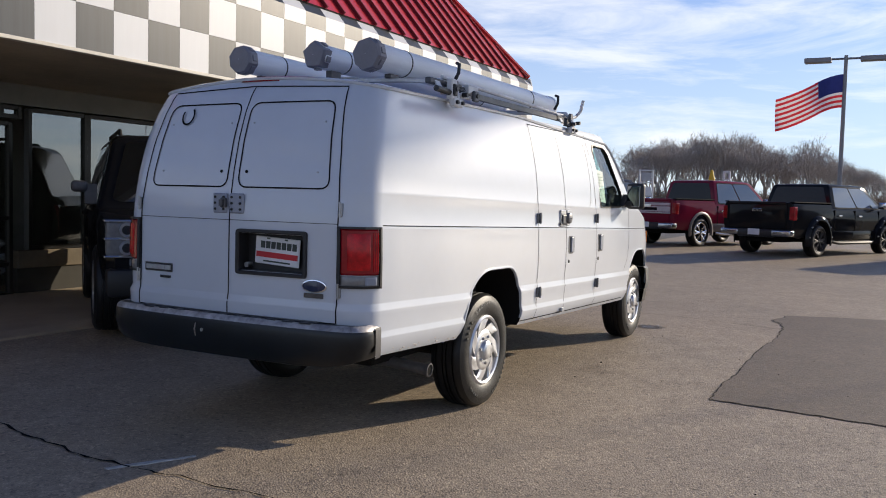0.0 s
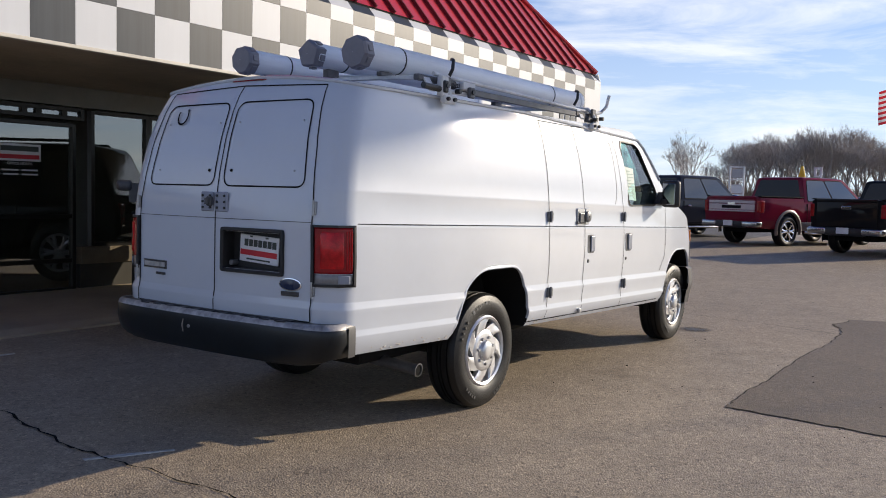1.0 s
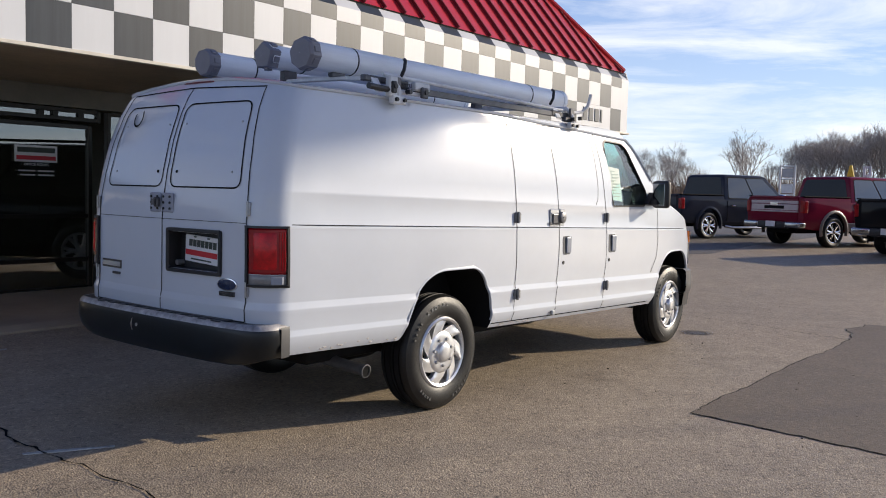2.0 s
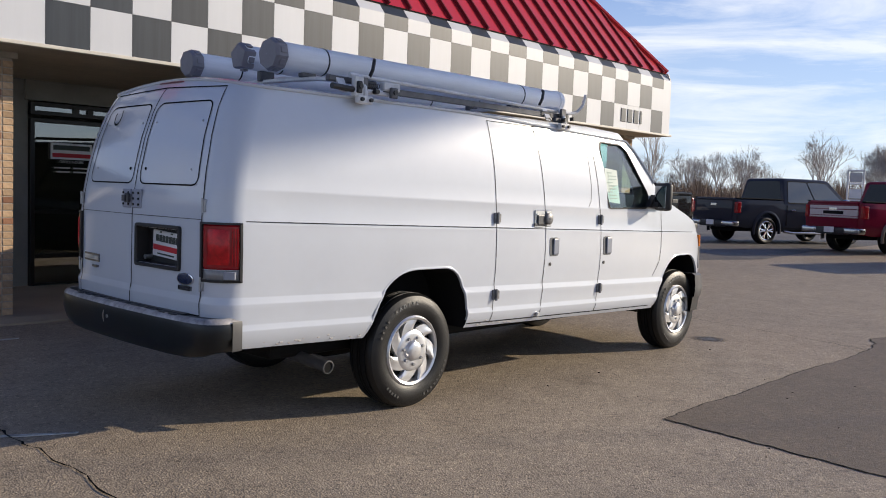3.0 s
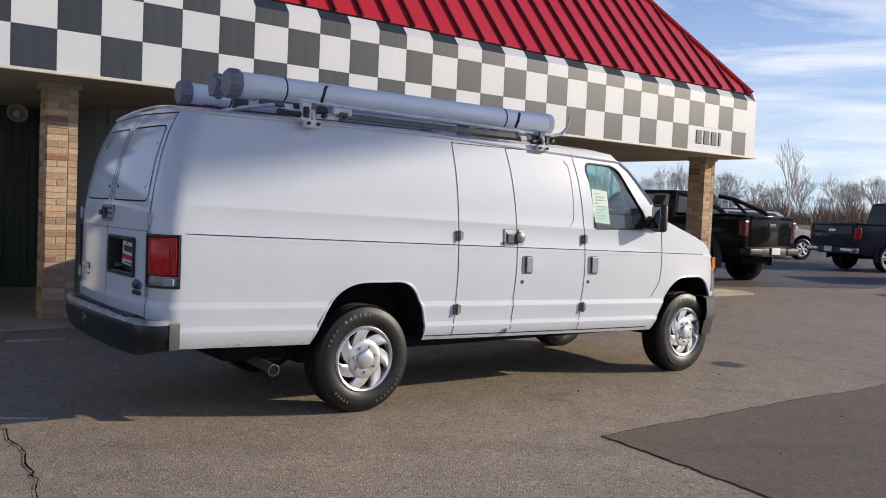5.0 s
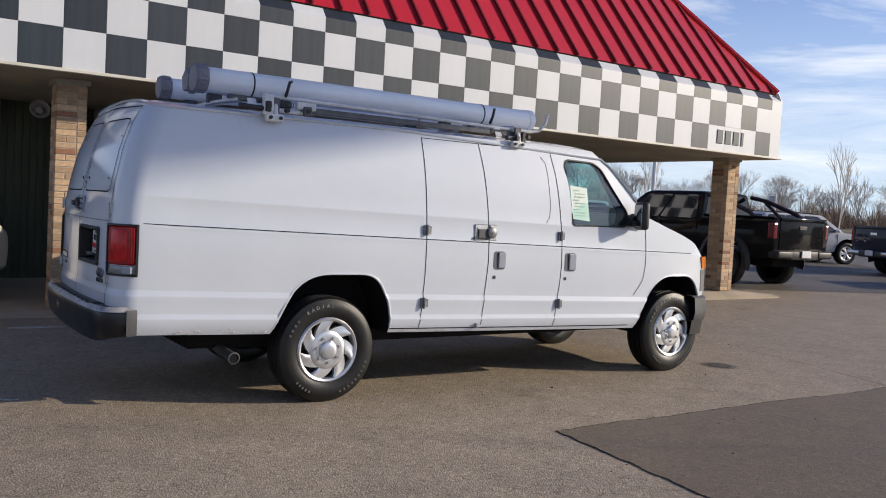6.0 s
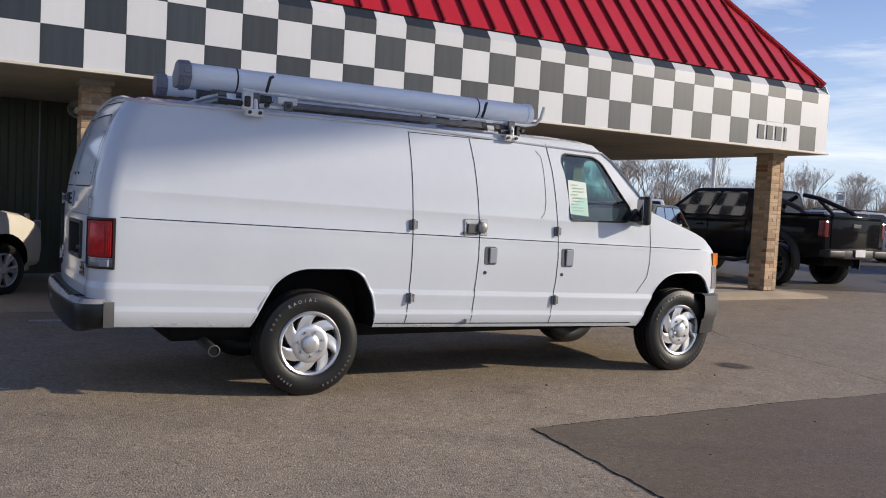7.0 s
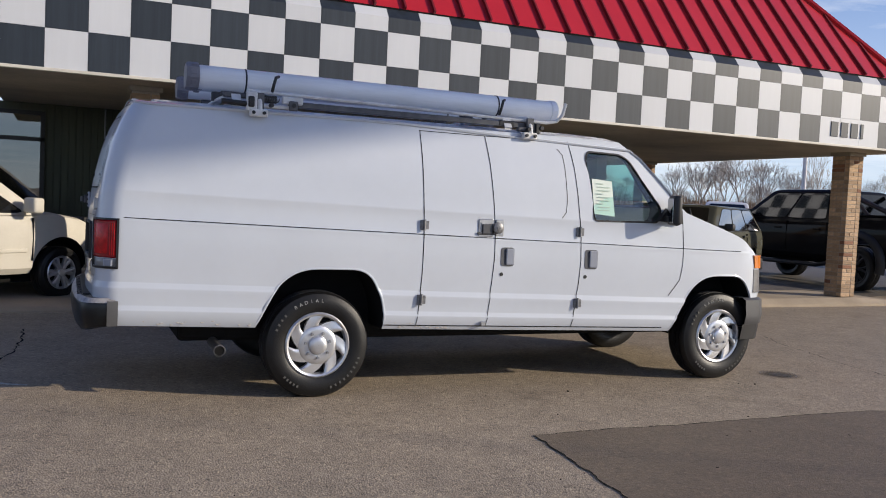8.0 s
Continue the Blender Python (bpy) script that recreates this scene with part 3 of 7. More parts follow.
# standing-seam roof with a hip at the end
RS = 1.22
RX0, RY0, RZ0 = RIGHT - 0.12, FYT + 0.02, FZ3 + 0.012
D = (BACK - FYT - 0.2) / 2
bm = bmesh.new()
A, B = (LEFT, RY0 - 0.045, RZ0 - 0.01), (RX0 + 0.045, RY0 - 0.045, RZ0 - 0.01)
C, E = (RX0 - D, RY0 + D, RZ0 + RS * D), (LEFT + D, RY0 + D, RZ0 + RS * D)
F, G_ = (RX0 + 0.03, RY0 + 2 * D, RZ0), (LEFT, RY0 + 2 * D, RZ0)
vv = [bm.verts.new(p) for p in (A, B, C, E, F, G_)]
for q in ((0, 1, 2, 3), (1, 4, 2), (4, 5, 3, 2), (0, 3, 5), (0, 5, 4, 1)):
    bm.faces.new([vv[i] for i in q])
part("roof_sheet", bm, M_ROOF, building, "red standing-seam metal roof")
# seams take a darker roof red, which puts their shading into the colour
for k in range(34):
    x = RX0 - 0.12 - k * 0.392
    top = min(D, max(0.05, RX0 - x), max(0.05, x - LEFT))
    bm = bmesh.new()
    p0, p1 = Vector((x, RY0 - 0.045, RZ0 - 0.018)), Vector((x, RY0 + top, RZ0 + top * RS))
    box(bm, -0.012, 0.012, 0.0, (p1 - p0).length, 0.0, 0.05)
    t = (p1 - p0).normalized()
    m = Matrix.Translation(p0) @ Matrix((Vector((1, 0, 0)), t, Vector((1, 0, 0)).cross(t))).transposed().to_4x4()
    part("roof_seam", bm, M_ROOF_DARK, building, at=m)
bm = bmesh.new()
pipe(bm, [Vector(B) + Vector((0, 0, 0.03)), Vector(C) + Vector((0, 0, 0.03))], 0.045, 6)
part("hip_cap", bm, M_ROOF, building)
bm = bmesh.new()
box(bm, LEFT, RX0 + 0.05, RY0 - 0.04, RY0 - 0.02, RZ0 - 0.03, RZ0 - 0.006)
part("eave_trim", bm, M_GAP, building)

# wall and showroom front behind the canopy
bm = bmesh.new()
box(bm, -7.0, 0.25, 8.3, 8.5, 0.0, FZ0 - 0.03)
wall_left = structure("wall_north", bm, M_SIDING, "dark green grooved siding wall in deep shade", "wall")
for k in range(70):
    bm_x = -6.9 + k * 0.1
    if not (-4.3 < bm_x < -1.93) and bm_x < 0.2:
        b = bmesh.new()
        box(b, bm_x, bm_x + 0.088, 8.285, 8.302, 0.03, FZ0 - 0.04, 0.003, 1)
        part("board", b, M_SIDING, wall_left)
bm = bmesh.new()
box(bm, -4.2, -1.98, 8.27, 8.29, 0.75, 2.4)
window_a = structure("window_1", bm, M_GLASS_STORE, "dark showroom window reflecting the lot", "window")
bm = bmesh.new()
for x in (-4.25, -3.1, -1.99):
    box(bm, x, x + 0.06, 8.25, 8.3, 0.76, 2.4)
for z in (0.7, 2.02, 2.4):
    box(bm, -4.25, -1.93, 8.25, 8.3, z, z + 0.06)
part("window_frame", bm, M_FRAME, window_a)

bm = bmesh.new()
box(bm, 0.15, 0.35, 7.05, 8.5, 0.0, FZ0 - 0.03)
box(bm, 0.2, 7.0, 10.1, 10.3, 0.0, FZ0 - 0.03)
box(bm, 6.85, 7.05, 7.05, 10.3, 0.0, FZ0 - 0.03)
box(bm, 0.3, 6.9, 7.0, 7.12, 2.33, FZ0 - 0.03)
structure("wall_showroom", bm, M_DARKROOM, "dark showroom walls behind the glass front", "wall")
bm = bmesh.new()
box(bm, 0.25, 6.95, 7.1, 10.15, 0.032, 0.036)
structure("floor", bm, M_DARKROOM, "dark showroom floor", "floor")
bm = bmesh.new()
box(bm, 1.64, 6.9, 7.0, 7.09, 0.03, 0.37)
base = structure("wall_base", bm, M_BASE, "low dark base wall with a tan masonry sill under the showroom glass", "wall")
bm = bmesh.new()
box(bm, 1.64, 6.9, 6.975, 7.1, 0.37, 0.585, 0.008, 1)
part("sill_course", bm, M_SILL, base, "tan masonry sill course")


def glazed(name, x0, x1, z0, z1, label, cat, bars=(), posts=()):
    b = bmesh.new()
    box(b, x0 + 0.03, x1 - 0.03, 7.03, 7.04, z0, z1)
    pane = structure(name, b, M_GLASS_STORE, label, cat)
    pane.visible_shadow = False
    b = bmesh.new()
    for x in (x0, x1 - 0.05):
        box(b, x, x + 0.05, 6.99, 7.08, z0 - 0.04, z1 + 0.04, 0.004, 1)
    for x in posts:
        box(b, x, x + 0.07, 6.997, 7.072, z0, z1)
    for z in (z0 - 0.04, z1, *bars):
        box(b, x0 + 0.05, x1 - 0.05, 6.995, 7.075, z, z + 0.05, 0.004, 1)
    part("frame", b, M_FRAME, pane)
    return pane


door = glazed("door_1", 0.36, 1.58, 0.08, 2.07, "dark glass entrance door with opening-hours sign", "door", (0.95, 0.4))
glazed("window_2", 0.36, 1.7, 2.2, 2.265, "narrow transom panes above the door", "window", (), (0.89, 1.07, 1.4))
glazed("window_3", 1.79, 2.65, 0.63, 2.26, "dark showroom window reflecting parked cars", "window")
glazed("window_4", 2.65, 4.2, 0.63, 2.26, "dark showroom window reflecting parked cars", "window")
glazed("window_5", 4.2, 5.75, 0.63, 2.26, "dark showroom window reflecting parked cars", "window")
# door sign: a white plate with plain bars, and the lines of opening hours below
bm = bmesh.new()
box(bm, 0.6, 1.12, 6.992, 7.0, 1.63, 1.83)
sign = part("sign_plate", bm, M_PLATE, door, "white door sign with black and red bars")
for (x0, x1, z0, z1, mt) in ((0.63, 1.09, 1.745, 1.805, M_INK), (0.62, 1.1, 1.655, 1.705, M_PLATE_RED)):
    b = bmesh.new()
    box(b, x0, x1, 6.988, 6.993, z0, z1)
    part("sign_bar", b, mt, door)
for x0, x1, z in ((0.74, 0.98, 1.585), (0.64, 0.84, 1.515), (0.88, 1.08, 1.515), (0.66, 0.84, 1.465), (0.88, 1.08, 1.465)):
    if z > 1.56:
        cu = bpy.data.curves.new("lettering", "FONT")
        cu.body, cu.size, cu.align_x, cu.extrude = "OFFICE HOURS", 0.045, "CENTER", 0.001
        tx = new("lettering", cu)
        bpy.context.view_layer.update()
        me = bpy.data.meshes.new_from_object(tx.evaluated_get(bpy.context.evaluated_depsgraph_get()))
        bpy.data.objects.remove(tx)
        me.materials.clear()
        me.materials.append(M_PLATE)
        ob = new("lettering", me)
        ob.parent, ob.matrix_basis = door, pose((x0 + x1) / 2, 6.99, z, 90)
    else:
        b = bmesh.new()
        box(b, x0, x1, 6.988, 6.992, z, z + 0.018)
        part("sign_bar", b, M_PLATE, door)

# small outlet box with its conduit on the green wall
outlet = tagged(empty("outlet_box", pose(-1.11, 8.285, 0.76)), "small grey outlet box with conduit on the green wall", "outlet box")
b = bmesh.new()
box(b, -0.045, 0.045, -0.06, 0.0, -0.075, 0.075, 0.008, 2)
part("box", b, M_SIGN, outlet)
b = bmesh.new()
box(b, -0.035, 0.035, -0.07, -0.058, -0.06, 0.06, 0.006, 1)
part("cover", b, M_POLE, outlet)
b = bmesh.new()
rod(b, (0, -0.02, 0.07), (0, -0.02, 1.8), 0.012, seg=8)
part("conduit", b, M_POLE, outlet)

# round flood lamp hung from the soffit near the wall
flood = tagged(empty("flood_lamp", pose(-0.67, 7.8, 2.44)), "round grey flood lamp hanging under the canopy soffit", "lamp")
b = bmesh.new()
lathe(b, [(0.03, 0.1), (0.06, 0.085), (0.1, 0.03), (0.128, -0.02), (0.135, -0.03), (0.125, -0.03), (0.1, 0.01)], pose(0, 0, 0, -18), 28)
part("shade", b, M_SIGN, flood, smooth=True)
b = bmesh.new()
lathe(b, [(0.002, -0.03), (0.03, -0.028), (0.045, -0.01), (0.05, 0.02)], pose(0, 0, 0, -18), 18)
part("bulb", b, M_PLATE, flood, smooth=True)
b = bmesh.new()
pipe(b, [(0, 0.09, -0.02), (0, 0.13, 0.05), (0, 0.05, 0.132)], 0.012, 8)
rod(b, (0, 0.05, 0.118), (0, 0.05, 0.136), 0.045, seg=16)
part("bracket", b, M_SIGN, flood)

# brick posts
BW, BH, BD, JOINT = 0.197, 0.058, 0.095, 0.01


def brick_mesh(l, material):
    b = bmesh.new()
    box(b, 0, l, 0, BD, 0, BH, 0.003, 1)
    return mesh_ob("brick", b, material)


def brick_post(x0, y0, w, d, z0, z1, seed):
    post = tagged(empty("brick_post", pose(x0, y0, z0)), "square blond brick post with a few red bricks holding the canopy", "post", group="canopy posts")
    b = bmesh.new()
    box(b, 0.006, w - 0.006, 0.006, d - 0.006, 0, z1 - z0)
    part("mortar_core", b, M_MORTAR, post)
    b = bmesh.new()
    box(b, -0.03, w + 0.03, -0.03, d + 0.03, z1 - z0 - 0.06, z1 - z0 + 0.002, 0.004, 1)
    part("cap_board", b, M_SOFFIT, post)
    rnd_ = random.Random(seed)
    lf, ld = (w - BD - JOINT), (d - BD - JOINT)
    meshes = {}
    for l in (lf, ld, lf * 0.5 - JOINT / 2, ld * 0.5 - JOINT / 2):
        for mt in (M_BRICK, M_BRICK_RED):
            meshes[(round(l, 4), mt.name)] = brick_mesh(l, mt)
    z = 0.004
    c = 0
    while z + BH < z1 - z0 - 0.06:
        for side in range(4):
            l = lf if side % 2 == 0 else ld
            halves = [(0, l)] if (c + side) % 3 else [(0, l * 0.5 - JOINT / 2), (l * 0.5 + JOINT / 2, l * 0.5 - JOINT / 2)]
            red_course = c % 9 == 4
            for off, ll in halves:
                mt = M_BRICK_RED if (red_course and rnd_.random() < 0.4) or rnd_.random() < 0.05 else M_BRICK
                ob = new("brick", meshes[(round(ll, 4), mt.name)])
                ob.parent = post
                org = ((0, 0), (w, 0), (w, d), (0, d))[side]
                # pinwheel bond: every face starts at its own corner
                mm = pose(org[0], org[1], z, 0, 0, 90 * side) @ pose(off + rnd_.uniform(-0.001, 0.001), rnd_.uniform(-0.002, 0.001), 0)
                ob.matrix_basis = mm
        z += BH + JOINT
        c += 1
    return post


# ---------------------------------------------------------------- wheels
def letter_mesh(text, size, material):
    """One raised letter, centred, as a mesh."""
    cu = bpy.data.curves.new("lettering", "FONT")
    cu.body, cu.size, cu.align_x, cu.extrude = text, size, "CENTER", 0.001
    tx = new("lettering", cu)
    bpy.context.view_layer.update()
    me = bpy.data.meshes.new_from_object(tx.evaluated_get(bpy.context.evaluated_depsgraph_get()))
    bpy.data.objects.remove(tx)
    me.materials.clear()
    me.materials.append(material)
    return me


def build_wheel(parent, m, radius, width, rim_r, style="turbine", tyre_mat=M_RUBBER, rim_mat=M_SILVER, side=1):
    """side 1: the outer face looks along -y of m."""
    wh = empty("wheel", m)
    wh.parent = parent
    R = pose(0, 0, 0)
    b = bmesh.new()
    hw = width / 2
    prof_ = [(rim_r - 0.01, hw * 0.8), (rim_r + 0.012, hw * 0.92), (rim_r + 0.035, hw * 1.02), (lerp(rim_r, radius, 0.55), hw * 1.07), (radius - 0.045, hw * 1.0), (radius - 0.018, hw * 0.9),
             (radius - 0.004, hw * 0.72), (radius - 0.002, hw * 0.56), (radius - 0.012, hw * 0.54), (radius - 0.012, hw * 0.48), (radius, hw * 0.46), (radius, hw * 0.16), (radius - 0.012, hw * 0.14), (radius - 0.012, hw * 0.08), (radius, hw * 0.06), (radius, 0.0)]
    full = [(r, -h) for r, h in prof_] + [(r, h) for r, h in prof_[-2::-1]]
    lathe(b, full, R, 56)
    part("tyre", b, tyre_mat, wh, smooth=True)
    if style == "turbine":     # raised white lettering and marks on the sidewall
        rr = lerp(rim_r, radius, 0.6)
        b = bmesh.new()
        box(b, -0.0065, 0.0065, -0.003, 0.001, -0.009, 0.009)
        mark = mesh_ob("sidewall_mark", b, M_SILVER_DIM)
        for a0, n_, step in ((2.42, 4, 0.12), (3.9, 5, 0.09), (5.05, 9, 0.115)):
            for k in range(n_):
                t = a0 + k * step
                ob = new("sidewall_mark", mark)
                ob.parent, ob.matrix_basis = wh, pose(rr * math.cos(t), -hw * 1.064, rr * math.sin(t), 0, math.degrees(-t) + 90, 0)
        for k, letter in enumerate("RADIAL"):
            t = 2.13 - k * 0.125
            ob = new("lettering", letter_mesh(letter, 0.034, M_LETTER))
            ob.parent, ob.matrix_basis = wh, pose(rr * math.cos(t), -hw * 1.068, rr * math.sin(t), 0, math.degrees(-t) + 90, 0) @ pose(0, 0, -0.012, 90)
    rim = bmesh.new()
    f = -hw * 0.98
    lathe(rim, [(rim_r * 0.93, f + 0.07), (rim_r * 0.9, f + 0.03), (rim_r * 0.94, f + 0.002), (rim_r * 1.0, f - 0.004), (rim_r * 1.05, f + 0.006), (rim_r * 1.05, f + 0.03)], R, 48)
    if style == "turbine":
        # centre dome, flat hub disc and swept blades that leave seven pointed openings
        lathe(rim, [(0.001, f - 0.026), (0.03, f - 0.0255), (0.05, f - 0.023), (0.06, f - 0.016), (0.064, f - 0.004), (0.068, f + 0.004), (0.105, f + 0.002), (0.128, f + 0.006), (0.137, f + 0.012), (0.136, f + 0.045)], R, 42)
        for k in range(7):
            a = 2 * math.pi * (k + 0.2) / 7
            pts = []
            for v in (0.0, 0.2, 0.45, 0.7, 1.0):
                r = lerp(0.134, rim_r * 0.93, v)
                half, mid = lerp(0.43, 0.235, v ** 0.7), a - 0.36 * v
                # a raised ridge runs along the leading edge of each blade
                pts.append([(r * math.cos(t), f + 0.011 - h * (0.006 + 0.006 * v), r * math.sin(t)) for t, h in ((mid - half, 0.2), (mid - half * 0.75, 1.0), (mid - half * 0.4, 0.9), (mid, 0.35), (mid + half * 0.6, 0.1), (mid + half, 0.0))])
            grid(rim, pts)
            for col in (0, 5):
                grid(rim, [[p[col], (p[col][0], p[col][1] + 0.03, p[col][2])] for p in pts])
    else:
        lathe(rim, [(0.001, f - 0.002), (0.045, f - 0.002), (0.055, f + 0.012), (0.08, f + 0.02), (0.08, f + 0.06)], R, 24)
        for k in range(6):
            a = 2 * math.pi * k / 6
            for da in (-0.2, 0.2):      # twin spokes, each a tapered ridge
                rows = []
                for v in (0.0, 0.4, 0.75, 1.0):
                    r, t, half = lerp(0.05, rim_r * 0.96, v), a + da * v ** 0.8, lerp(0.026, 0.02, v)
                    c, e = Vector((r * math.cos(t), f + lerp(0.008, 0.004, v), r * math.sin(t))), Vector((-math.sin(t), 0, math.cos(t)))
                    rows.append([c - e * half + Vector((0, 0.035, 0)), c - e * half, c + Vector((0, -0.008, 0)), c + e * half, c + e * half + Vector((0, 0.035, 0))])
                grid(rim, rows)
    part("rim", rim, rim_mat, wh, smooth=True)
    b = bmesh.new()
    lathe(b, [(0.001, f + 0.05), (rim_r * 0.93, f + 0.05)], R, 32)
    part("brake_backing", b, M_GAP, wh)
    if style == "turbine":
        for k in range(7):
            a = 2 * math.pi * (k + 0.3) / 7
            b = bmesh.new()
            p = Vector((0.088 * math.cos(a), f + 0.006, 0.088 * math.sin(a)))
            rod(b, p, p + Vector((0, -0.017, 0)), 0.0115, 0.009, 8)
            part("lug_nut", b, M_STEEL, wh)
    return wh


M_LETTER = surface("worn_white_lettering", (0.3, 0.3, 0.29), 0.7, var=0.4, scale=60, fine=140)
# dim tyre marks; also the painted shade of creases on the van
M_SILVER_DIM = surface("worn_letter_and_crease_shade", (0.075, 0.074, 0.07), 0.7, var=0.5, scale=60, fine=140)


# ---------------------------------------------------------------- the white van
VAN_Y = 0.885
van = tagged(empty("cargo_van", pose(0, VAN_Y, 0)), "white extended cargo van with roof rack, scuffed and slightly dirty", "van")


def v_sill(x):
    return 0.478 - 0.02 * (x - 0.45)


def v_mould(x):
    return 0.757 - 0.0215 * x


def v_belt(x):
    return 1.161 - 0.0215 * x


def v_top(x):
    """The upper edge of the side: drip rail, windscreen pillar, bonnet edge."""
    return interp(x, [-1.5, 2.2, 2.42, 2.6, 2.99, 3.06, 3.3, 3.55, 3.78, 3.9, 4.2], [1.935, 1.945, 1.935, 1.83, 1.455, 1.40, 1.325, 1.25, 1.165, 1.105, 1.06])


def v_crown(x):
    return interp(x, [-1.5, 2.2, 2.45, 2.7, 2.95, 3.1, 3.3, 4.0], [0.085, 0.085, 0.09, 0.14, 0.15, 0.06, 0.045, 0.035])


def v_width(x, z):
    """Half width of the body side at a station and height."""
    b = z - v_belt(x)
    if b > 0.004:
        w = interp(b, [0.004, 0.012, 0.1, 0.178, 0.186, 0.194, 0.3, 0.4, 0.5, 0.6, 0.7, 0.78], [0.9672, 0.9645, 0.961, 0.9565, 0.9578, 0.9555, 0.9475, 0.9375, 0.921, 0.900, 0.874, 0.848])
    else:
        m_ = z - v_mould(x)
        w = interp(m_, [-0.28, -0.25, -0.172, -0.165, -0.14, -0.133, -0.05, -0.03, -0.022, 0.008, 0.014, 0.1, 0.22, 0.3, 0.36, 0.39],
                   [0.93, 0.955, 0.9818, 0.9815, 0.9725, 0.9722, 0.9785, 0.981, 0.9805, 0.968, 0.9678, 0.9725, 0.9725, 0.9705, 0.968, 0.9667])
    return w * interp(x, [-1.45, -1.2, -0.6, 0.0, 0.7, 1.3, 2.0, 2.6, 3.2, 3.5, 3.8, 4.0], [0.887, 0.903, 0.936, 0.957, 0.971, 0.978, 0.982, 0.985, 0.98, 0.968, 0.945, 0.92])


def v_rear(z):
    return interp(z, [0.4, 0.779, 0.791, 1.25, 1.45, 1.65, 1.8, 1.92, 2.02], [-1.468, -1.481, -1.47, -1.468, -1.44, -1.395, -1.345, -1.285, -1.2])


def v_front(z):
    return interp(z, [0.4, 0.7, 0.95, 1.06, 1.15], [4.05, 4.08, 4.08, 4.03, 3.95])


N_LEV = 31


def v_level(k, x):
    s, m_, b, t = v_sill(x), v_mould(x), v_belt(x), v_top(x)
    low = [s, s + 0.03, m_ - 0.172, m_ - 0.165, m_ - 0.14, m_ - 0.133, m_ - 0.05, m_ - 0.03, m_ - 0.022, m_ + 0.008, m_ + 0.014, m_ + 0.1, lerp(m_, b, 0.45), m_ + 0.24, m_ + 0.3, m_ + 0.36, b - 0.006, b + 0.004, b + 0.012,
           b + 0.1, b + 0.178, b + 0.186, b + 0.194]
    if k < 19:
        z = low[k]
    elif t > b + 0.5:
        z = low[k] if k < 23 else lerp(b + 0.194, t, (0.16, 0.32, 0.48, 0.63, 0.77, 0.88, 0.95, 1.0)[k - 23])
    else:
        z = lerp(b + 0.012, t, (k - 18) / 12)
    return min(z, t) if t < b + 0.03 else z


FR = [0.0, 0.25, 0.5, 0.75, 1.0]
CORNER = [0, 15, 30, 45, 60, 75, 90]
SIDE_X = [-1.08, -0.98, -0.88, -0.75, -0.6, -0.45, -0.3, -0.15, 0.0, 0.2, 0.4, 0.55, 0.72, 0.86, 1.0, 1.14, 1.3, 1.6, 2.0, 2.2, 2.42, 2.52, 2.6, 2.72, 2.85, 2.99, 3.06, 3.18, 3.3, 3.42, 3.55, 3.68]


def van_station(i, k):
    """A point (x, half width, z) of the body skin."""
    if i < len(FR):
        z = v_level(k, -1.3)
        x0, w0 = v_rear(z), v_width(-1.2, z) * 0.79
        w = w0 * FR[i]
        if k == N_LEV - 1:
            z += v_crown(-1.3) * (1 - (FR[i] * 0.79) ** 2) * 0.8
            x0 = v_rear(z)
        return x0 + 0.03 * FR[i] ** 2, w, z
    i -= len(FR)
    if i < len(CORNER) - 1:
        a = radians(CORNER[i + 1])
        z = v_level(k, -1.3)
        W = v_width(-1.2, z)
        if k == N_LEV - 1:
            z += v_crown(-1.3) * (1 - (0.79 + 0.21 * math.sin(a)) ** 2) * 0.8
        return v_rear(z) + 0.03 + 0.15 * (1 - math.cos(a)), W * (0.79 + 0.21 * math.sin(a)), z
    i -= len(CORNER) - 1
    if i < len(SIDE_X):
        x = SIDE_X[i]
        z = v_level(k, x)
        return x, v_width(x, z), z
    i -= len(SIDE_X)
    fa = [15, 30, 45, 60, 75, 90]
    if i < len(fa):
        a = radians(fa[i])
        z = v_level(k, 3.68 + 0.28 * math.sin(a))
        W = v_width(3.68, z)
        xe = v_front(z) - 0.1
        return 3.68 + (xe - 3.68) * math.sin(a), W * (0.83 + 0.17 * math.cos(a) ** 0.8), z
    i -= len(fa)
    f = (0.75, 0.5, 0.25, 0.0)[i]
    z = v_level(k, 3.95)
    if k == N_LEV - 1:
        z += 0.02 * (1 - f * f)
    return v_front(z) - 0.1 * f * f, v_width(3.68, z) * 0.83 * f, z


N_ST = len(FR) + len(CORNER) - 1 + len(SIDE_X) + 6 + 4


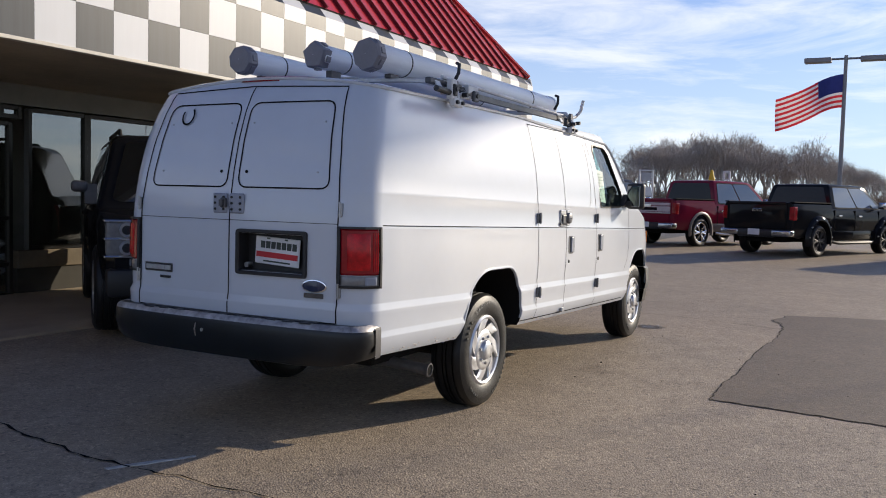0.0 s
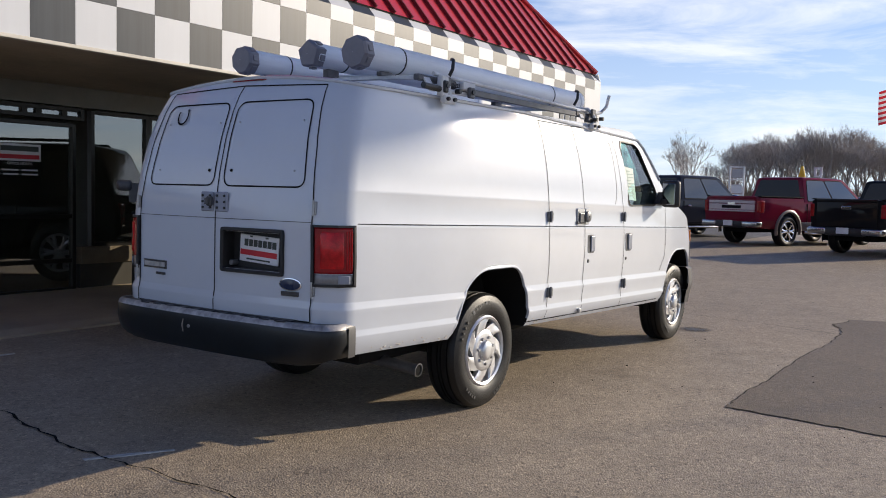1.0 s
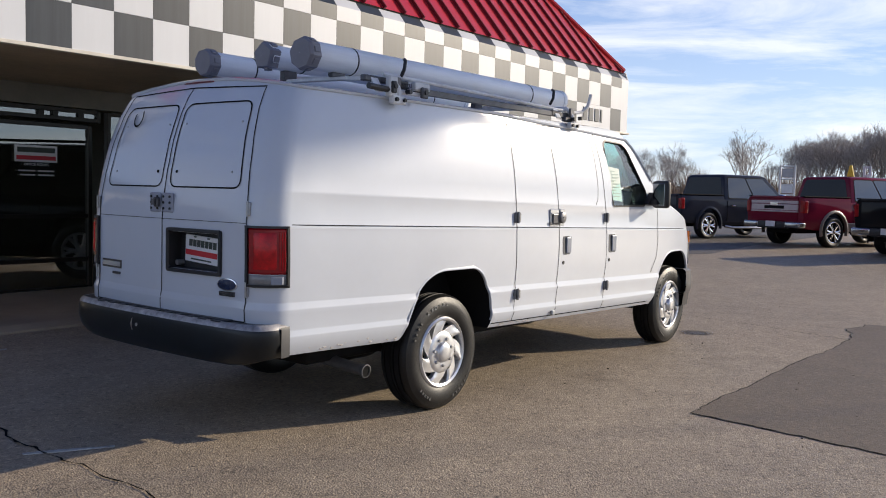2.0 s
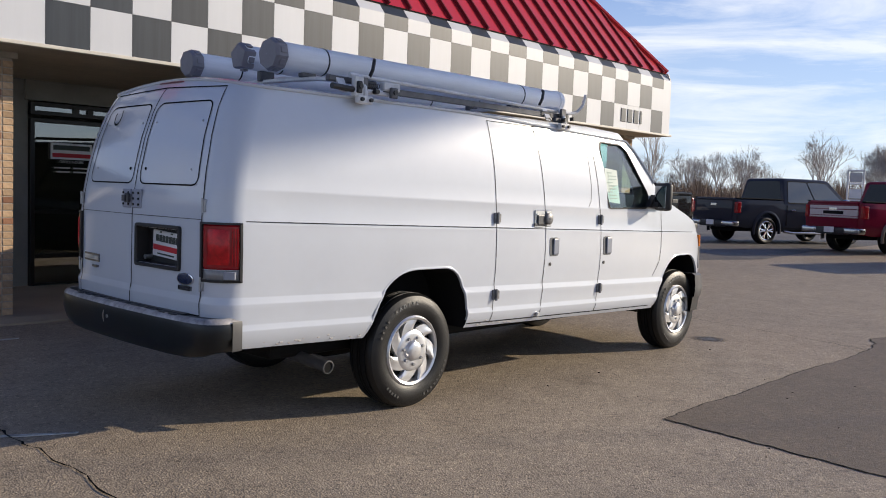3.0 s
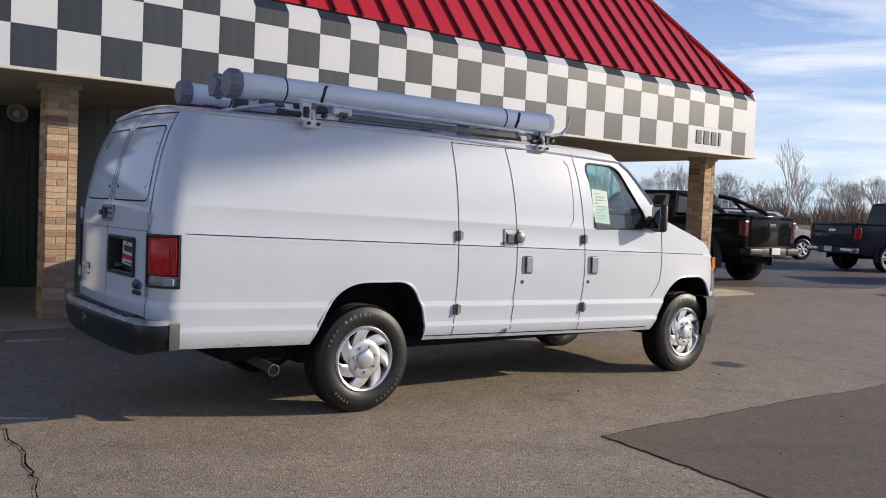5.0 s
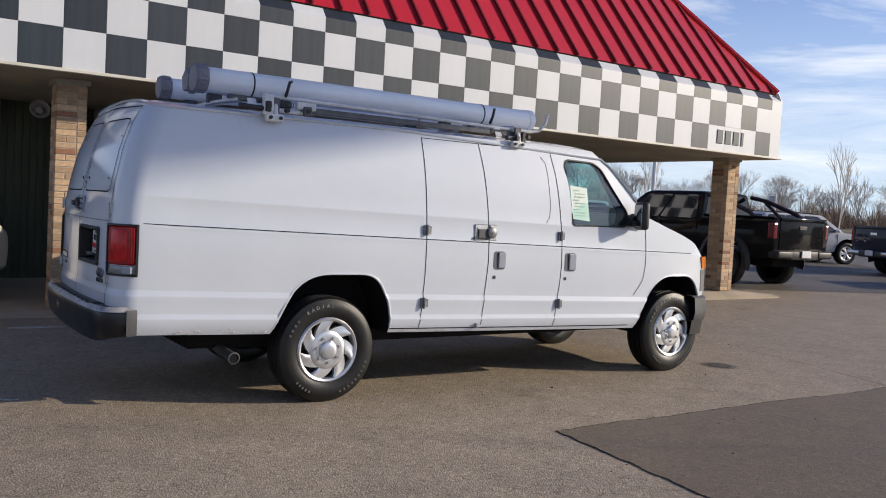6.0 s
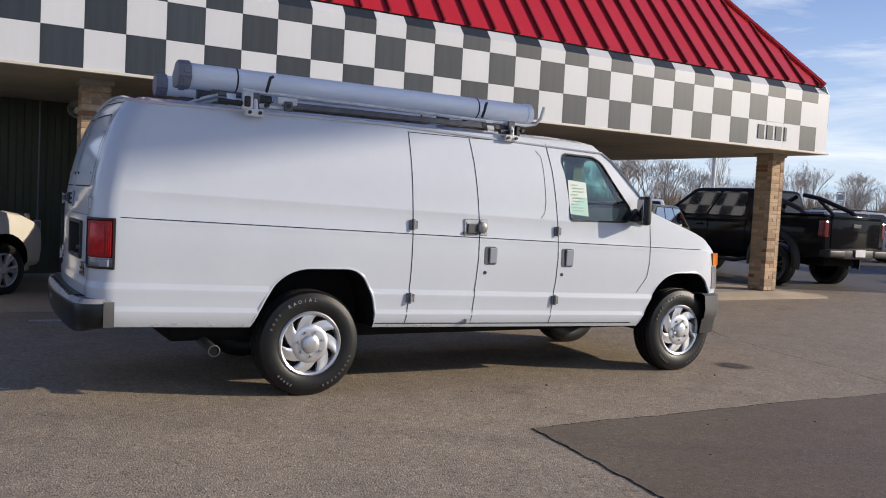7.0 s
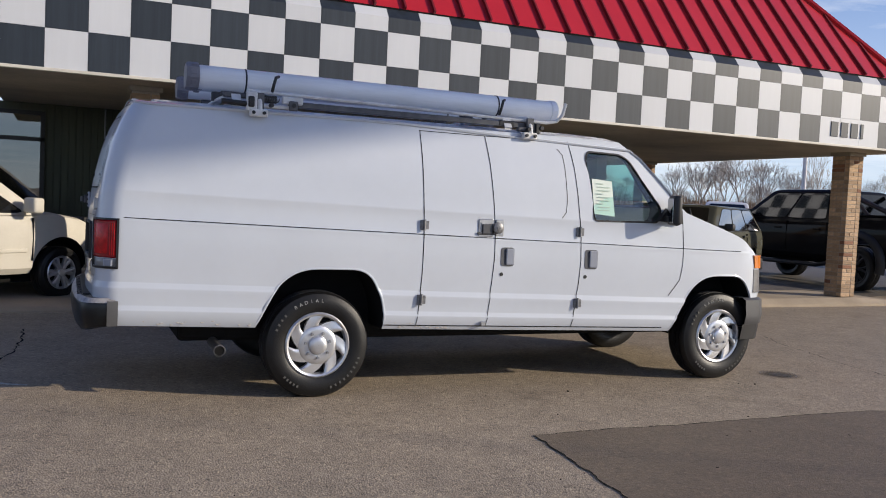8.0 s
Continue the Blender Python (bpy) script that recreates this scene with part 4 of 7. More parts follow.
def van_shell():
    b = bmesh.new()
    P = [[van_station(i, k) for k in range(N_LEV)] for i in range(N_ST)]
    for s in (-1, 1):
        grid(b, [[(x, s * w, z) for x, w, z in row] for row in P])
    ts = [-1, -0.75, -0.5, -0.25, 0, 0.25, 0.5, 0.75, 1]
    first, last = len(FR) - 1, N_ST - 5
    for lev, crown in ((N_LEV - 1, True), (0, False)):
        rows = []
        for i in range(first, last + 1):
            x, w, z = P[i][lev]
            row = []
            for t in ts:
                if i == first:
                    px = P[int(round(abs(t) * 4))][lev]
                    row.append((px[0], math.copysign(px[1], t) if t else 0.0, px[2]))
                elif i == last:
                    px = P[N_ST - 1 - int(round(abs(t) * 4))][lev]
                    row.append((px[0], math.copysign(px[1], t) if t else 0.0, px[2]))
                else:
                    zc = z
                    if crown:
                        c = v_crown(x) if i > first + 7 else v_crown(-1.3) * lerp(0.8, 1.0, min(1, (i - first) / 7))
                        base = 1 - (abs(w) / max(w, 1e-6)) ** 2
                        zc = z + (c * (1 - abs(t) ** 2.2) if i > first + 6 else max(0.0, v_crown(-1.3) * 0.8 * ((w / v_width(-1.2, 1.93)) ** 2) * (1 - t * t)))
                    row.append((x, t * w, zc))
            rows.append(row)
        grid(b, rows)
    bmesh.ops.remove_doubles(b, verts=b.verts, dist=0.0006)
    bmesh.ops.recalc_face_normals(b, faces=b.faces)
    return b


def side_pt(x, z, out, s=-1):
    """A point on the van's side, s -1 for the kerb side, standing out by so much."""
    return (x, s * (v_width(x, z) + out), z)


REAR_Z = [v_level(k, -1.3) for k in range(N_LEV - 1)] + [v_level(N_LEV - 1, -1.3) + 0.03, 2.02]
REAR_X = [v_rear(z) for z in REAR_Z]


def rear_pt(w, z, out):
    x0, w0 = interp(z, REAR_Z, REAR_X), v_width(-1.2, z) * 0.79
    f = min(1.0, abs(w) / w0)
    return (x0 + 0.03 * f * f - out, -w, z)


body = part("body", van_shell(), M_VAN, van, smooth=True)
cut = []
ARCHES = [round_poly([(-0.475, 0.2), (-0.455, 0.47), (-0.24, 0.897), (0.335, 0.897), (0.455, 0.655), (0.452, 0.2)], 0.25, 9),
          round_poly([(2.875, 0.2), (2.955, 0.47), (3.19, 0.885), (3.70, 0.885), (3.84, 0.65), (3.80, 0.2)], 0.25, 9)]
for poly in ARCHES:
    for s in (-1, 1):
        b = bmesh.new()
        prism(b, poly, lambda a, c, d: (a, d, c), s * 0.6, s * 1.2)
        cut.append((b, M_GAP))
# cab space, door windows and windscreen
b = bmesh.new()
prism(b, [(1.72, 0.78), (2.9, 0.78), (3.0, 1.28), (3.06, 1.46), (2.92, 1.56), (2.52, 1.87), (1.72, 1.88)], lambda a, c, d: (a, d, c), -0.8, 0.8)
cut.append((b, M_INTERIOR))
WIN = [(2.165, 1.312), (2.095, 1.79), (2.125, 1.838), (2.42, 1.832), (2.5, 1.79), (2.79, 1.43), (2.775, 1.345), (2.74, 1.318)]
b = bmesh.new()
prism(b, round_poly(WIN, 0.035, 4), lambda a, c, d: (a, d, c), -1.2, 1.2)
cut.append((b, M_BLACK))
b = bmesh.new()
prism(b, [(2.42, 1.9), (2.62, 2.1), (3.4, 1.6), (3.06, 1.42)], lambda a, c, d: (a, d, c), -0.72, 0.72)
cut.append((b, M_BLACK))
# pocket for the number plate in the rear door
b = bmesh.new()
box(b, -1.7, -1.385, -0.502, -0.073, 0.935, 1.137)
cut.append((b, M_BLACK))
carve(body, cut)

# rolled lips round the wheel arches
for poly in ARCHES:
    for s in (-1, 1):
        b = bmesh.new()
        rows = []
        for i, (x, z) in enumerate(poly):
            if z < v_sill(x) + 0.012:
                continue
            q0, q1 = poly[max(i - 1, 0)], poly[min(i + 1, len(poly) - 1)]
            d = Vector((q1[0] - q0[0], q1[1] - q0[1])).normalized()
            row = []
            for dr, o in ((-0.001, -0.014), (-0.002, 0.0), (0.002, 0.0035), (0.007, 0.0035), (0.014, 0.0004)):
                ox, oz = x - d.y * dr, z + d.x * dr
                row.append((ox, s * (v_width(ox, oz) + o), oz))
            rows.append(row)
        grid(b, rows)
        part("arch_lip", b, M_VAN, van, smooth=True)

# windscreen and door glass
b = bmesh.new()
prism(b, [(2.47, 1.935), (2.475, 1.945), (3.06, 1.5), (3.055, 1.49)], lambda a, c, d: (a, d, c), -0.75, 0.75)
part("windscreen", b, M_GLASS_CAR, van, "clear windscreen").visible_shadow = False
for s in (-1, 1):
    b = bmesh.new()
    poly = round_poly(WIN, 0.035, 4)
    b.faces.new([b.verts.new((x, s * (v_width(x, z) - 0.008), z)) for x, z in poly])
    pane = part("door_glass", b, M_GLASS_CAR, van, "lightly tinted door glass")
    pane.visible_shadow = False
    # rubber surround
    b = bmesh.new()
    inner = round_poly(WIN, 0.035, 4)
    cx_, cz_ = 2.42, 1.58
    outer = [(x + (x - cx_) * 0.035, z + (z - cz_) * 0.05) for x, z in inner]
    rows = [[side_pt(x, z, 0.0045, s) for x, z in outer + outer[:1]], [side_pt(x, z, 0.007, s) for x, z in inner + inner[:1]], [side_pt(x, z, -0.01, s) for x, z in inner + inner[:1]]]
    grid(b, rows)
    part("window_rubber", b, M_BLACK, van)


def strip(pts, width, out, s=-1, fn=side_pt):
    """A narrow band lying on the skin along (a, z) pairs."""
    b = bmesh.new()
    rows = []
    fine = []
    for p, q in zip(pts[:-1], pts[1:]):
        k = max(2, int(math.dist(p, q) / 0.03))
        fine += [(lerp(p[0], q[0], j / k), lerp(p[1], q[1], j / k)) for j in range(k)]
    fine.append(pts[-1])
    for i, p in enumerate(fine):
        q0, q1 = fine[max(i - 1, 0)], fine[min(i + 1, len(fine) - 1)]
        d = Vector((q1[0] - q0[0], q1[1] - q0[1])).normalized()
        nx, nz = -d.y * width / 2, d.x * width / 2
        rows.append([fn(p[0] + nx, p[1] + nz, out, s) if fn is side_pt else fn(p[0] + nx, p[1] + nz, out), fn(p[0] - nx, p[1] - nz, out, s) if fn is side_pt else fn(p[0] - nx, p[1] - nz, out)])
    grid(b, rows)
    return b


GAP1 = [(0.706, 1.9), (0.716, 1.7), (0.73, 1.3), (0.734, 1.15), (0.73, 0.9), (0.722, 0.73), (0.7, 0.5)]
GAP2 = [(1.225, 1.9), (1.255, 1.7), (1.285, 1.4), (1.3, 1.2), (1.3, 1.0), (1.285, 0.82), (1.255, 0.49)]
GAP3 = [(1.945, 1.91), (1.985, 1.7), (2.02, 1.4), (2.043, 1.2), (2.048, 1.0), (2.036, 0.82), (1.99, 0.475)]
GAP4 = [(2.995, 1.43), (3.02, 1.3), (3.033, 1.12), (3.03, 0.98), (3.005, 0.85), (2.9, 0.72)]
for s in (-1, 1):
    for pts in (GAP1, GAP2, GAP3, GAP4) if s < 0 else (GAP3, GAP4):
        part("door_gap", strip(pts, 0.0055, 0.002, s), M_GAP, van)
    part("door_gap", strip([(0.7, 1.9), (1.225, 1.9), (1.945, 1.905), (2.4, 1.885)], 0.005, 0.0015, s), M_GAP, van)
    part("door_gap", strip([(0.46, v_sill(0.46) + 0.03), (2.86, v_sill(2.86) + 0.03)], 0.007, 0.0015, s), M_GAP, van)
    # fold line along the belt and the crease at the lower panel
    # the belt fold's shade is a dark strip laid on the skin
    part("belt_fold", strip([(x, v_belt(x) + 0.0135) for x in (-1.29, -0.9, -0.4, 0.1, 0.6, 1.2, 1.9, 2.6, 3.1, 3.5, 3.66)], 0.0048, 0.005, s), M_GAP, van)


# pressed panel outline on the second side door, rain gutter line above the side
# the pressing's shade is a flat grey line laid on the paint
part("pressed_line", strip([(1.84, 1.845), (1.885, 1.8), (1.9, 1.7), (1.915, 1.45), (1.905, 1.36), (1.87, 1.315)], 0.006, 0.001), M_SILVER_DIM, van)
def roof_edge(lift=0.0, out=0.0):
    """The upper edge of the body from the middle of the rear round the corner and forward to the pillar, in plan order."""
    pts = [Vector(van_station(i, N_LEV - 1)) for i in range(len(FR) + len(CORNER) - 1 + 12)]
    pts += [Vector((x, v_width(x, v_top(x)), v_top(x))) for x in (2.52, 2.62, 2.75, 2.9)]
    res = []
    for i, p in enumerate(pts):
        d = pts[min(i + 1, len(pts) - 1)] - pts[max(i - 1, 0)]
        n_ = Vector((-d.y, d.x, 0)).normalized()
        if i == 0:
            n_ = Vector((-1, 0, 0))
        res.append(p + n_ * out + Vector((0, 0, lift)))
    return res


for s in (-1, 1):
    b = bmesh.new()
    rings = [roof_edge(dz, o) for dz, o in ((-0.014, -0.006), (-0.008, 0.013), (0.004, 0.016), (0.012, -0.008))]
    grid(b, [[(p.x, s * p.y, p.z) for p in col] for col in zip(*rings)], close_v=True)
    part("drip_rail", b, M_VAN, van, smooth=True)
    b = bmesh.new()
    rings = [roof_edge(dz, o) for dz, o in ((-0.013, 0.0025), (-0.022, 0.0025))]
    grid(b, [[(p.x, s * p.y, p.z) for p in col] for col in zip(*rings)])
    part("gutter_line", b, M_GAP, van)

# hinges, latches, handles and locks on the kerb side
def hinge(x, z):
    b = bmesh.new()
    y = -v_width(x, z)
    box(b, x - 0.032, x - 0.006, y - 0.014, y, z - 0.036, z + 0.036, 0.003, 1)
    box(b, x - 0.004, x + 0.03, y - 0.02, y, z - 0.03, z + 0.03, 0.003, 1)
    rod(b, (x - 0.004, y - 0.02, z - 0.04), (x - 0.004, y - 0.02, z + 0.04), 0.009, seg=8)
    part("hinge", b, M_HINGE, van, "bare metal hinge")


for x, z in ((0.733, 1.226), (0.726, 0.692), (2.03, 1.215), (2.026, 0.665)):
    hinge(x, z)
b = bmesh.new()
y = -v_width(1.27, 1.22)
box(b, 1.16, 1.285, y - 0.008, y + 0.004, 1.155, 1.285, 0.006, 1)
box(b, 1.3, 1.37, y - 0.008, y + 0.004, 1.16, 1.285, 0.006, 1)
lat = part("side_latch", b, M_STEEL, van, "bolted steel security latch")
b = bmesh.new()
box(b, 1.185, 1.27, y - 0.02, y - 0.008, 1.175, 1.25, 0.008, 2)
box(b, 1.15, 1.3, y - 0.014, y - 0.008, 1.168, 1.19, 0.004, 1)
part("latch_cover", b, M_HANDLE, lat, "dark latch cover")
b = bmesh.new()
lathe(b, [(0.002, -0.034), (0.03, -0.034), (0.041, -0.028), (0.043, -0.018), (0.043, 0.0)], pose(1.31, y - 0.006, 1.222), 24)
box(b, 1.297, 1.323, y - 0.046, y - 0.036, 1.217, 1.227)
part("padlock_body", b, M_HINGE, lat, "round puck lock", smooth=True)
for dx in (0.02, 0.18):
    for dz in (0.02, 0.09):
        b = bmesh.new()
        rod(b, (1.165 + dx, y - 0.013, 1.165 + dz), (1.165 + dx, y - 0.007, 1.165 + dz), 0.008, seg=8)
        part("bolt", b, M_STEEL, lat)
for x0, x1, z0, z1 in ((1.352, 1.462, 0.94, 1.08), (2.082, 2.198, 0.928, 1.078)):
    b = bmesh.new()
    poly = round_poly([(x0, z0), (x1, z0), (x1, z1), (x0, z1)], 0.025, 4)
    prism(b, poly, lambda a, c, d: (a, -v_width(a, c) - d, c), -0.01, 0.003)
    hd = part("door_handle", b, M_HANDLE, van, "recessed dark door handle")
    b = bmesh.new()
    box(b, x0 + 0.04, x1 - 0.004, -v_width(x0, z0) - 0.012, -v_width(x0, z0) - 0.002, z0 + 0.012, z1 - 0.006, 0.008, 2)
    part("pull", b, M_PADDLE, hd, "blue-grey pull paddle")
    b = bmesh.new()
    rod(b, (x0 + 0.01, -v_width(x0, z0) - 0.004, z0 - 0.06), (x0 + 0.01, -v_width(x0, z0) + 0.004, z0 - 0.06), 0.014, seg=12)
    part("key_lock", b, M_BLACK, hd)
b = bmesh.new()
y = -v_width(1.23, 0.52)
box(b, 1.205, 1.245, y - 0.022, y, 0.495, 0.53, 0.006, 1)
part("door_hook", b, M_STEEL, van)

# rear doors: gaps, blanked windows, latch, plate
for pts in ([(0.0, 1.955), (0.0, 0.685)], [(0.705, 0.69), (0.7, 0.95), (0.7, 1.3), (0.672, 1.6), (0.62, 1.93)], [(-0.705, 0.69), (-0.7, 0.95), (-0.7, 1.3), (-0.672, 1.6), (-0.62, 1.93)],
            [(-0.7, 0.69), (0.7, 0.69)], [(-0.62, 1.935), (0.0, 1.955), (0.62, 1.935)]):
    part("rear_door_gap", strip(pts, 0.0075, 0.002, 0, rear_pt), M_GAP, van)
# flat grey line drawn for the shade along the rear fold
part("rear_fold", strip([(-0.7, 1.205), (0.7, 1.205)], 0.0035, 0.0015, 0, rear_pt), M_SILVER_DIM, van)
for s in (-1, 1):
    poly = round_poly([(s * 0.04, 1.385), (s * 0.632, 1.385), (s * 0.58, 1.855), (s * 0.036, 1.855)], 0.06, 6)
    part("window_seam", strip(poly + poly[:1], 0.0085, 0.0025, 0, rear_pt), M_GAP, van, "dark seam round the painted-over rear window")
    for w, z in ((s * 0.08, 1.74), (s * 0.55, 1.47), (s * 0.545, 1.74), (s * 0.09, 1.47)):
        b = bmesh.new()
        p = Vector(rear_pt(w, z, -0.002))
        rod(b, p, p + Vector((-0.006, 0, 0)), 0.009 if abs(w) < 0.2 and z < 1.5 else 0.0055, seg=8)
        part("screw", b, M_GAP if abs(w) < 0.2 and z < 1.5 else M_STEEL, van)
for w in (-0.068, 0.05):
    b = bmesh.new()
    p = rear_pt(w, 1.295, 0)
    box(b, p[0] - 0.012, p[0] + 0.004, -w - 0.05, -w + 0.05, 1.24, 1.35, 0.006, 1)
    rl = part("rear_latch", b, M_PADDLE, van, "bolted steel latch plate")
    for dy in (-0.03, 0.03):
        for dz in (1.262, 1.295, 1.328):
            b = bmesh.new()
            rod(b, (p[0] - 0.018, -w + dy, dz), (p[0] - 0.01, -w + dy, dz), 0.007, seg=8)
            part("bolt", b, M_BLACK, rl)
b = bmesh.new()
box(b, -1.5, -1.475, 0.008, 0.045, 1.27, 1.325, 0.006, 1)
rod(b, (-1.51, 0.026, 1.28), (-1.51, 0.026, 1.315), 0.012, seg=10)
part("hasp", b, M_RACK_DARK, van)
for s in (-1, 1):
    for z in (0.86, 1.28):
        b = bmesh.new()
        p = rear_pt(s * 0.715, z, 0.0)
        box(b, p[0] - 0.01, p[0] + 0.01, p[1] - 0.01, p[1] + 0.01, z - 0.034, z + 0.034, 0.003, 1)
        rod(b, (p[0] - 0.014, p[1], z - 0.04), (p[0] - 0.014, p[1], z + 0.04), 0.006, seg=8)
        part("rear_hinge", b, M_STEEL, van)

# number plate recess: a dark frame round a dished pocket with the dealer plate
b = bmesh.new()
ring = round_poly([(0.055, 0.912), (0.52, 0.912), (0.52, 1.16), (0.055, 1.16)], 0.02, 3)
cx_, cz_ = 0.2875, 1.036
rr_ = ring + ring[:1]
grid(b, [[rear_pt(cx_ + (w - cx_) * f, cz_ + (z - cz_) * h, o) for w, z in rr_] for f, h, o in ((1.0, 1.0, 0.001), (0.99, 0.985, 0.016), (0.93, 0.87, 0.016), (0.91, 0.83, 0.008), (0.9, 0.81, -0.07), (0.02, 0.02, -0.07))])
holder = part("plate_holder", b, M_BLACK, van, "black plate recess")
b = bmesh.new()
box(b, -0.004, 0.004, -0.15, 0.15, -0.075, 0.075, 0.003, 1)
pl = part("dealer_plate", b, M_PLATE, holder, "white and red dealer plate with plain bars", at=pose(-1.408, -0.287, 1.042, 3))
for y0, y1, z0, z1, mt in ((-0.135, 0.115, 0.012, 0.05, M_INK), (-0.14, 0.14, -0.038, -0.008, M_PLATE_RED), (-0.09, 0.09, -0.062, -0.054, M_INK), (-0.07, -0.05, 0.062, 0.07, M_INK), (0.05, 0.07, 0.062, 0.07, M_INK)):
    n_ = 7 if mt is M_INK and z1 - z0 > 0.03 else 1
    w_, e_ = (y1 - y0) / n_, 0.004 if n_ > 1 else 0.0
    for k in range(n_):
        b = bmesh.new()
        box(b, -0.007, -0.003, y0 + k * w_ + e_, y0 + (k + 1) * w_ - e_, z0, z1)
        part("plate_bar", b, mt, pl)
b = bmesh.new()
rod(b, (-1.39, -0.098, 0.962), (-1.44, -0.098, 0.962), 0.015, seg=12)
part("plate_lock", b, M_STEEL, holder)

# badges as plain shapes
b = bmesh.new()
grid(b, [[rear_pt(0.568 + 0.07 * f * math.cos(a), 0.877 + 0.029 * f * math.sin(a), o) for a in (2 * math.pi * k / 24 for k in range(25))] for f, o in ((1, 0.001), (0.98, 0.009), (0.88, 0.01), (0.02, 0.012))])
part("oval_badge", b, M_BLUE_OVAL, van, "dark blue oval badge")
b = bmesh.new()
prism(b, [(-0.66, 0.888), (-0.43, 0.888), (-0.43, 0.938), (-0.66, 0.938)], lambda a, c, d: rear_pt(a, c, d), 0.0, 0.005)
part("badge_plate", b, M_BADGE, van, "dark badge plate")
b = bmesh.new()
grid(b, [[rear_pt(0.568 + (0.07 + f) * math.cos(a), 0.877 + (0.029 + f) * math.sin(a), o) for a in (2 * math.pi * k / 24 for k in range(25))] for f, o in ((0.006, 0.001), (0.005, 0.008), (-0.001, 0.009))])
part("badge_rim", b, M_CHROME, van, "bright oval badge rim")
for w0, w1, z0, z1, mt in ((0.505, 0.625, 0.815, 0.84, M_BADGE), (-0.65, -0.44, 0.9, 0.926, M_SILVER), (-0.53, -0.44, 0.853, 0.868, M_BADGE)):
    n_ = 4 if w1 - w0 > 0.15 else 1
    for k in range(n_):
        b = bmesh.new()
        a0, a1 = lerp(w0, w1, k / n_) + 0.003, lerp(w0, w1, (k + 1) / n_) - 0.003
        prism(b, [(a0, z0), (a1, z0), (a1, z1), (a0, z1)], lambda a, c, d: rear_pt(a, c, d), 0.0, 0.009)
        part("badge_bar", b, mt, van)

# tail lamps wrap round the corners
def corner_pt(a, z, out, s):
    """a in degrees round the rear corner; below 0 it runs inwards on the rear face, above 90 forwards along the side."""
    x0, W = v_rear(z), v_width(-1.2, z)
    if a < 0:
        w = W * 0.79 + a / 90 * 0.2
        f = w / (W * 0.79)
        return (x0 + 0.03 * f * f - out, s * w, z)
    if a > 90:
        return (x0 + 0.18 + (a - 90) / 90 * 0.2, s * (W + out), z)
    t = radians(a)
    return (x0 + 0.03 + 0.15 * (1 - math.cos(t)) - out * math.cos(t), s * (W * (0.79 + 0.21 * math.sin(t)) + out * math.sin(t)), z)


for s in (-1, 1):
    for z0, z1, mt, nm in ((0.945, 1.185, M_RED_LENS, "tail_lamp"), (0.887, 0.942, M_CLEAR_LENS, "reversing_lamp")):
        b = bmesh.new()
        aa = [8, 12, 22, 34, 46, 58, 68, 76, 80]
        zz = [z0, z0 + 0.01, lerp(z0, z1, 0.5), z1 - 0.01, z1]
        grid(b, [[corner_pt(a, z, 0.001 if (i in (0, 8) or j in (0, 4)) else (0.012 if mt is M_RED_LENS else 0.006), s) for j, z in enumerate(zz)] for i, a in enumerate(aa)])
        lamp_ = part(nm, b, mt, van, "red ribbed tail lamp" if mt is M_RED_LENS else "clear lower lens", smooth=True)
        b = bmesh.new()
        aa = [20, 23, 34, 46, 57, 60] if mt is M_RED_LENS else [50, 53, 58, 64, 69, 72]
        zz = [lerp(z0, z1, f) for f in (0.1, 0.16, 0.5, 0.84, 0.9)]
        grid(b, [[corner_pt(a, z, 0.011 if (i in (0, 5) or j in (0, 4)) else 0.017, s) for j, z in enumerate(zz)] for i, a in enumerate(aa)])
        part("inner_lens", b, M_RED_INNER if mt is M_RED_LENS else M_PADDLE, lamp_, smooth=True)
        for k in range(3 if mt is M_RED_LENS else 0):
            b = bmesh.new()
            a = 64 + k * 4.5
            grid(b, [[corner_pt(a + da, z, o, s) for z in (z0 + 0.02, lerp(z0, z1, 0.5), z1 - 0.02)] for da, o in ((0, 0.011), (0.6, 0.016), (1.6, 0.016), (2.2, 0.011))])
            part("lens_rib", b, M_RED_INNER, lamp_)
    b = bmesh.new()
    ring_a = [(4, 0.877), (25, 0.877), (50, 0.877), (84, 0.877), (84, 1.03), (84, 1.195), (50, 1.195), (25, 1.195), (4, 1.195), (4, 1.03), (4, 0.877)]
    ring_b = [(9, 0.89), (25, 0.89), (50, 0.89), (79, 0.89), (79, 1.03), (79, 1.183), (50, 1.183), (25, 1.183), (9, 1.183), (9, 1.03), (9, 0.89)]
    grid(b, [[corner_pt(a, z, 0.002, s) for a, z in ring_a], [corner_pt(a, z, 0.015, s) for a, z in ring_a], [corner_pt(a, z, 0.016, s) for a, z in ring_b], [corner_pt(a, z, 0.004, s) for a, z in ring_b]])
    part("lamp_rim", b, M_BLACK, van)

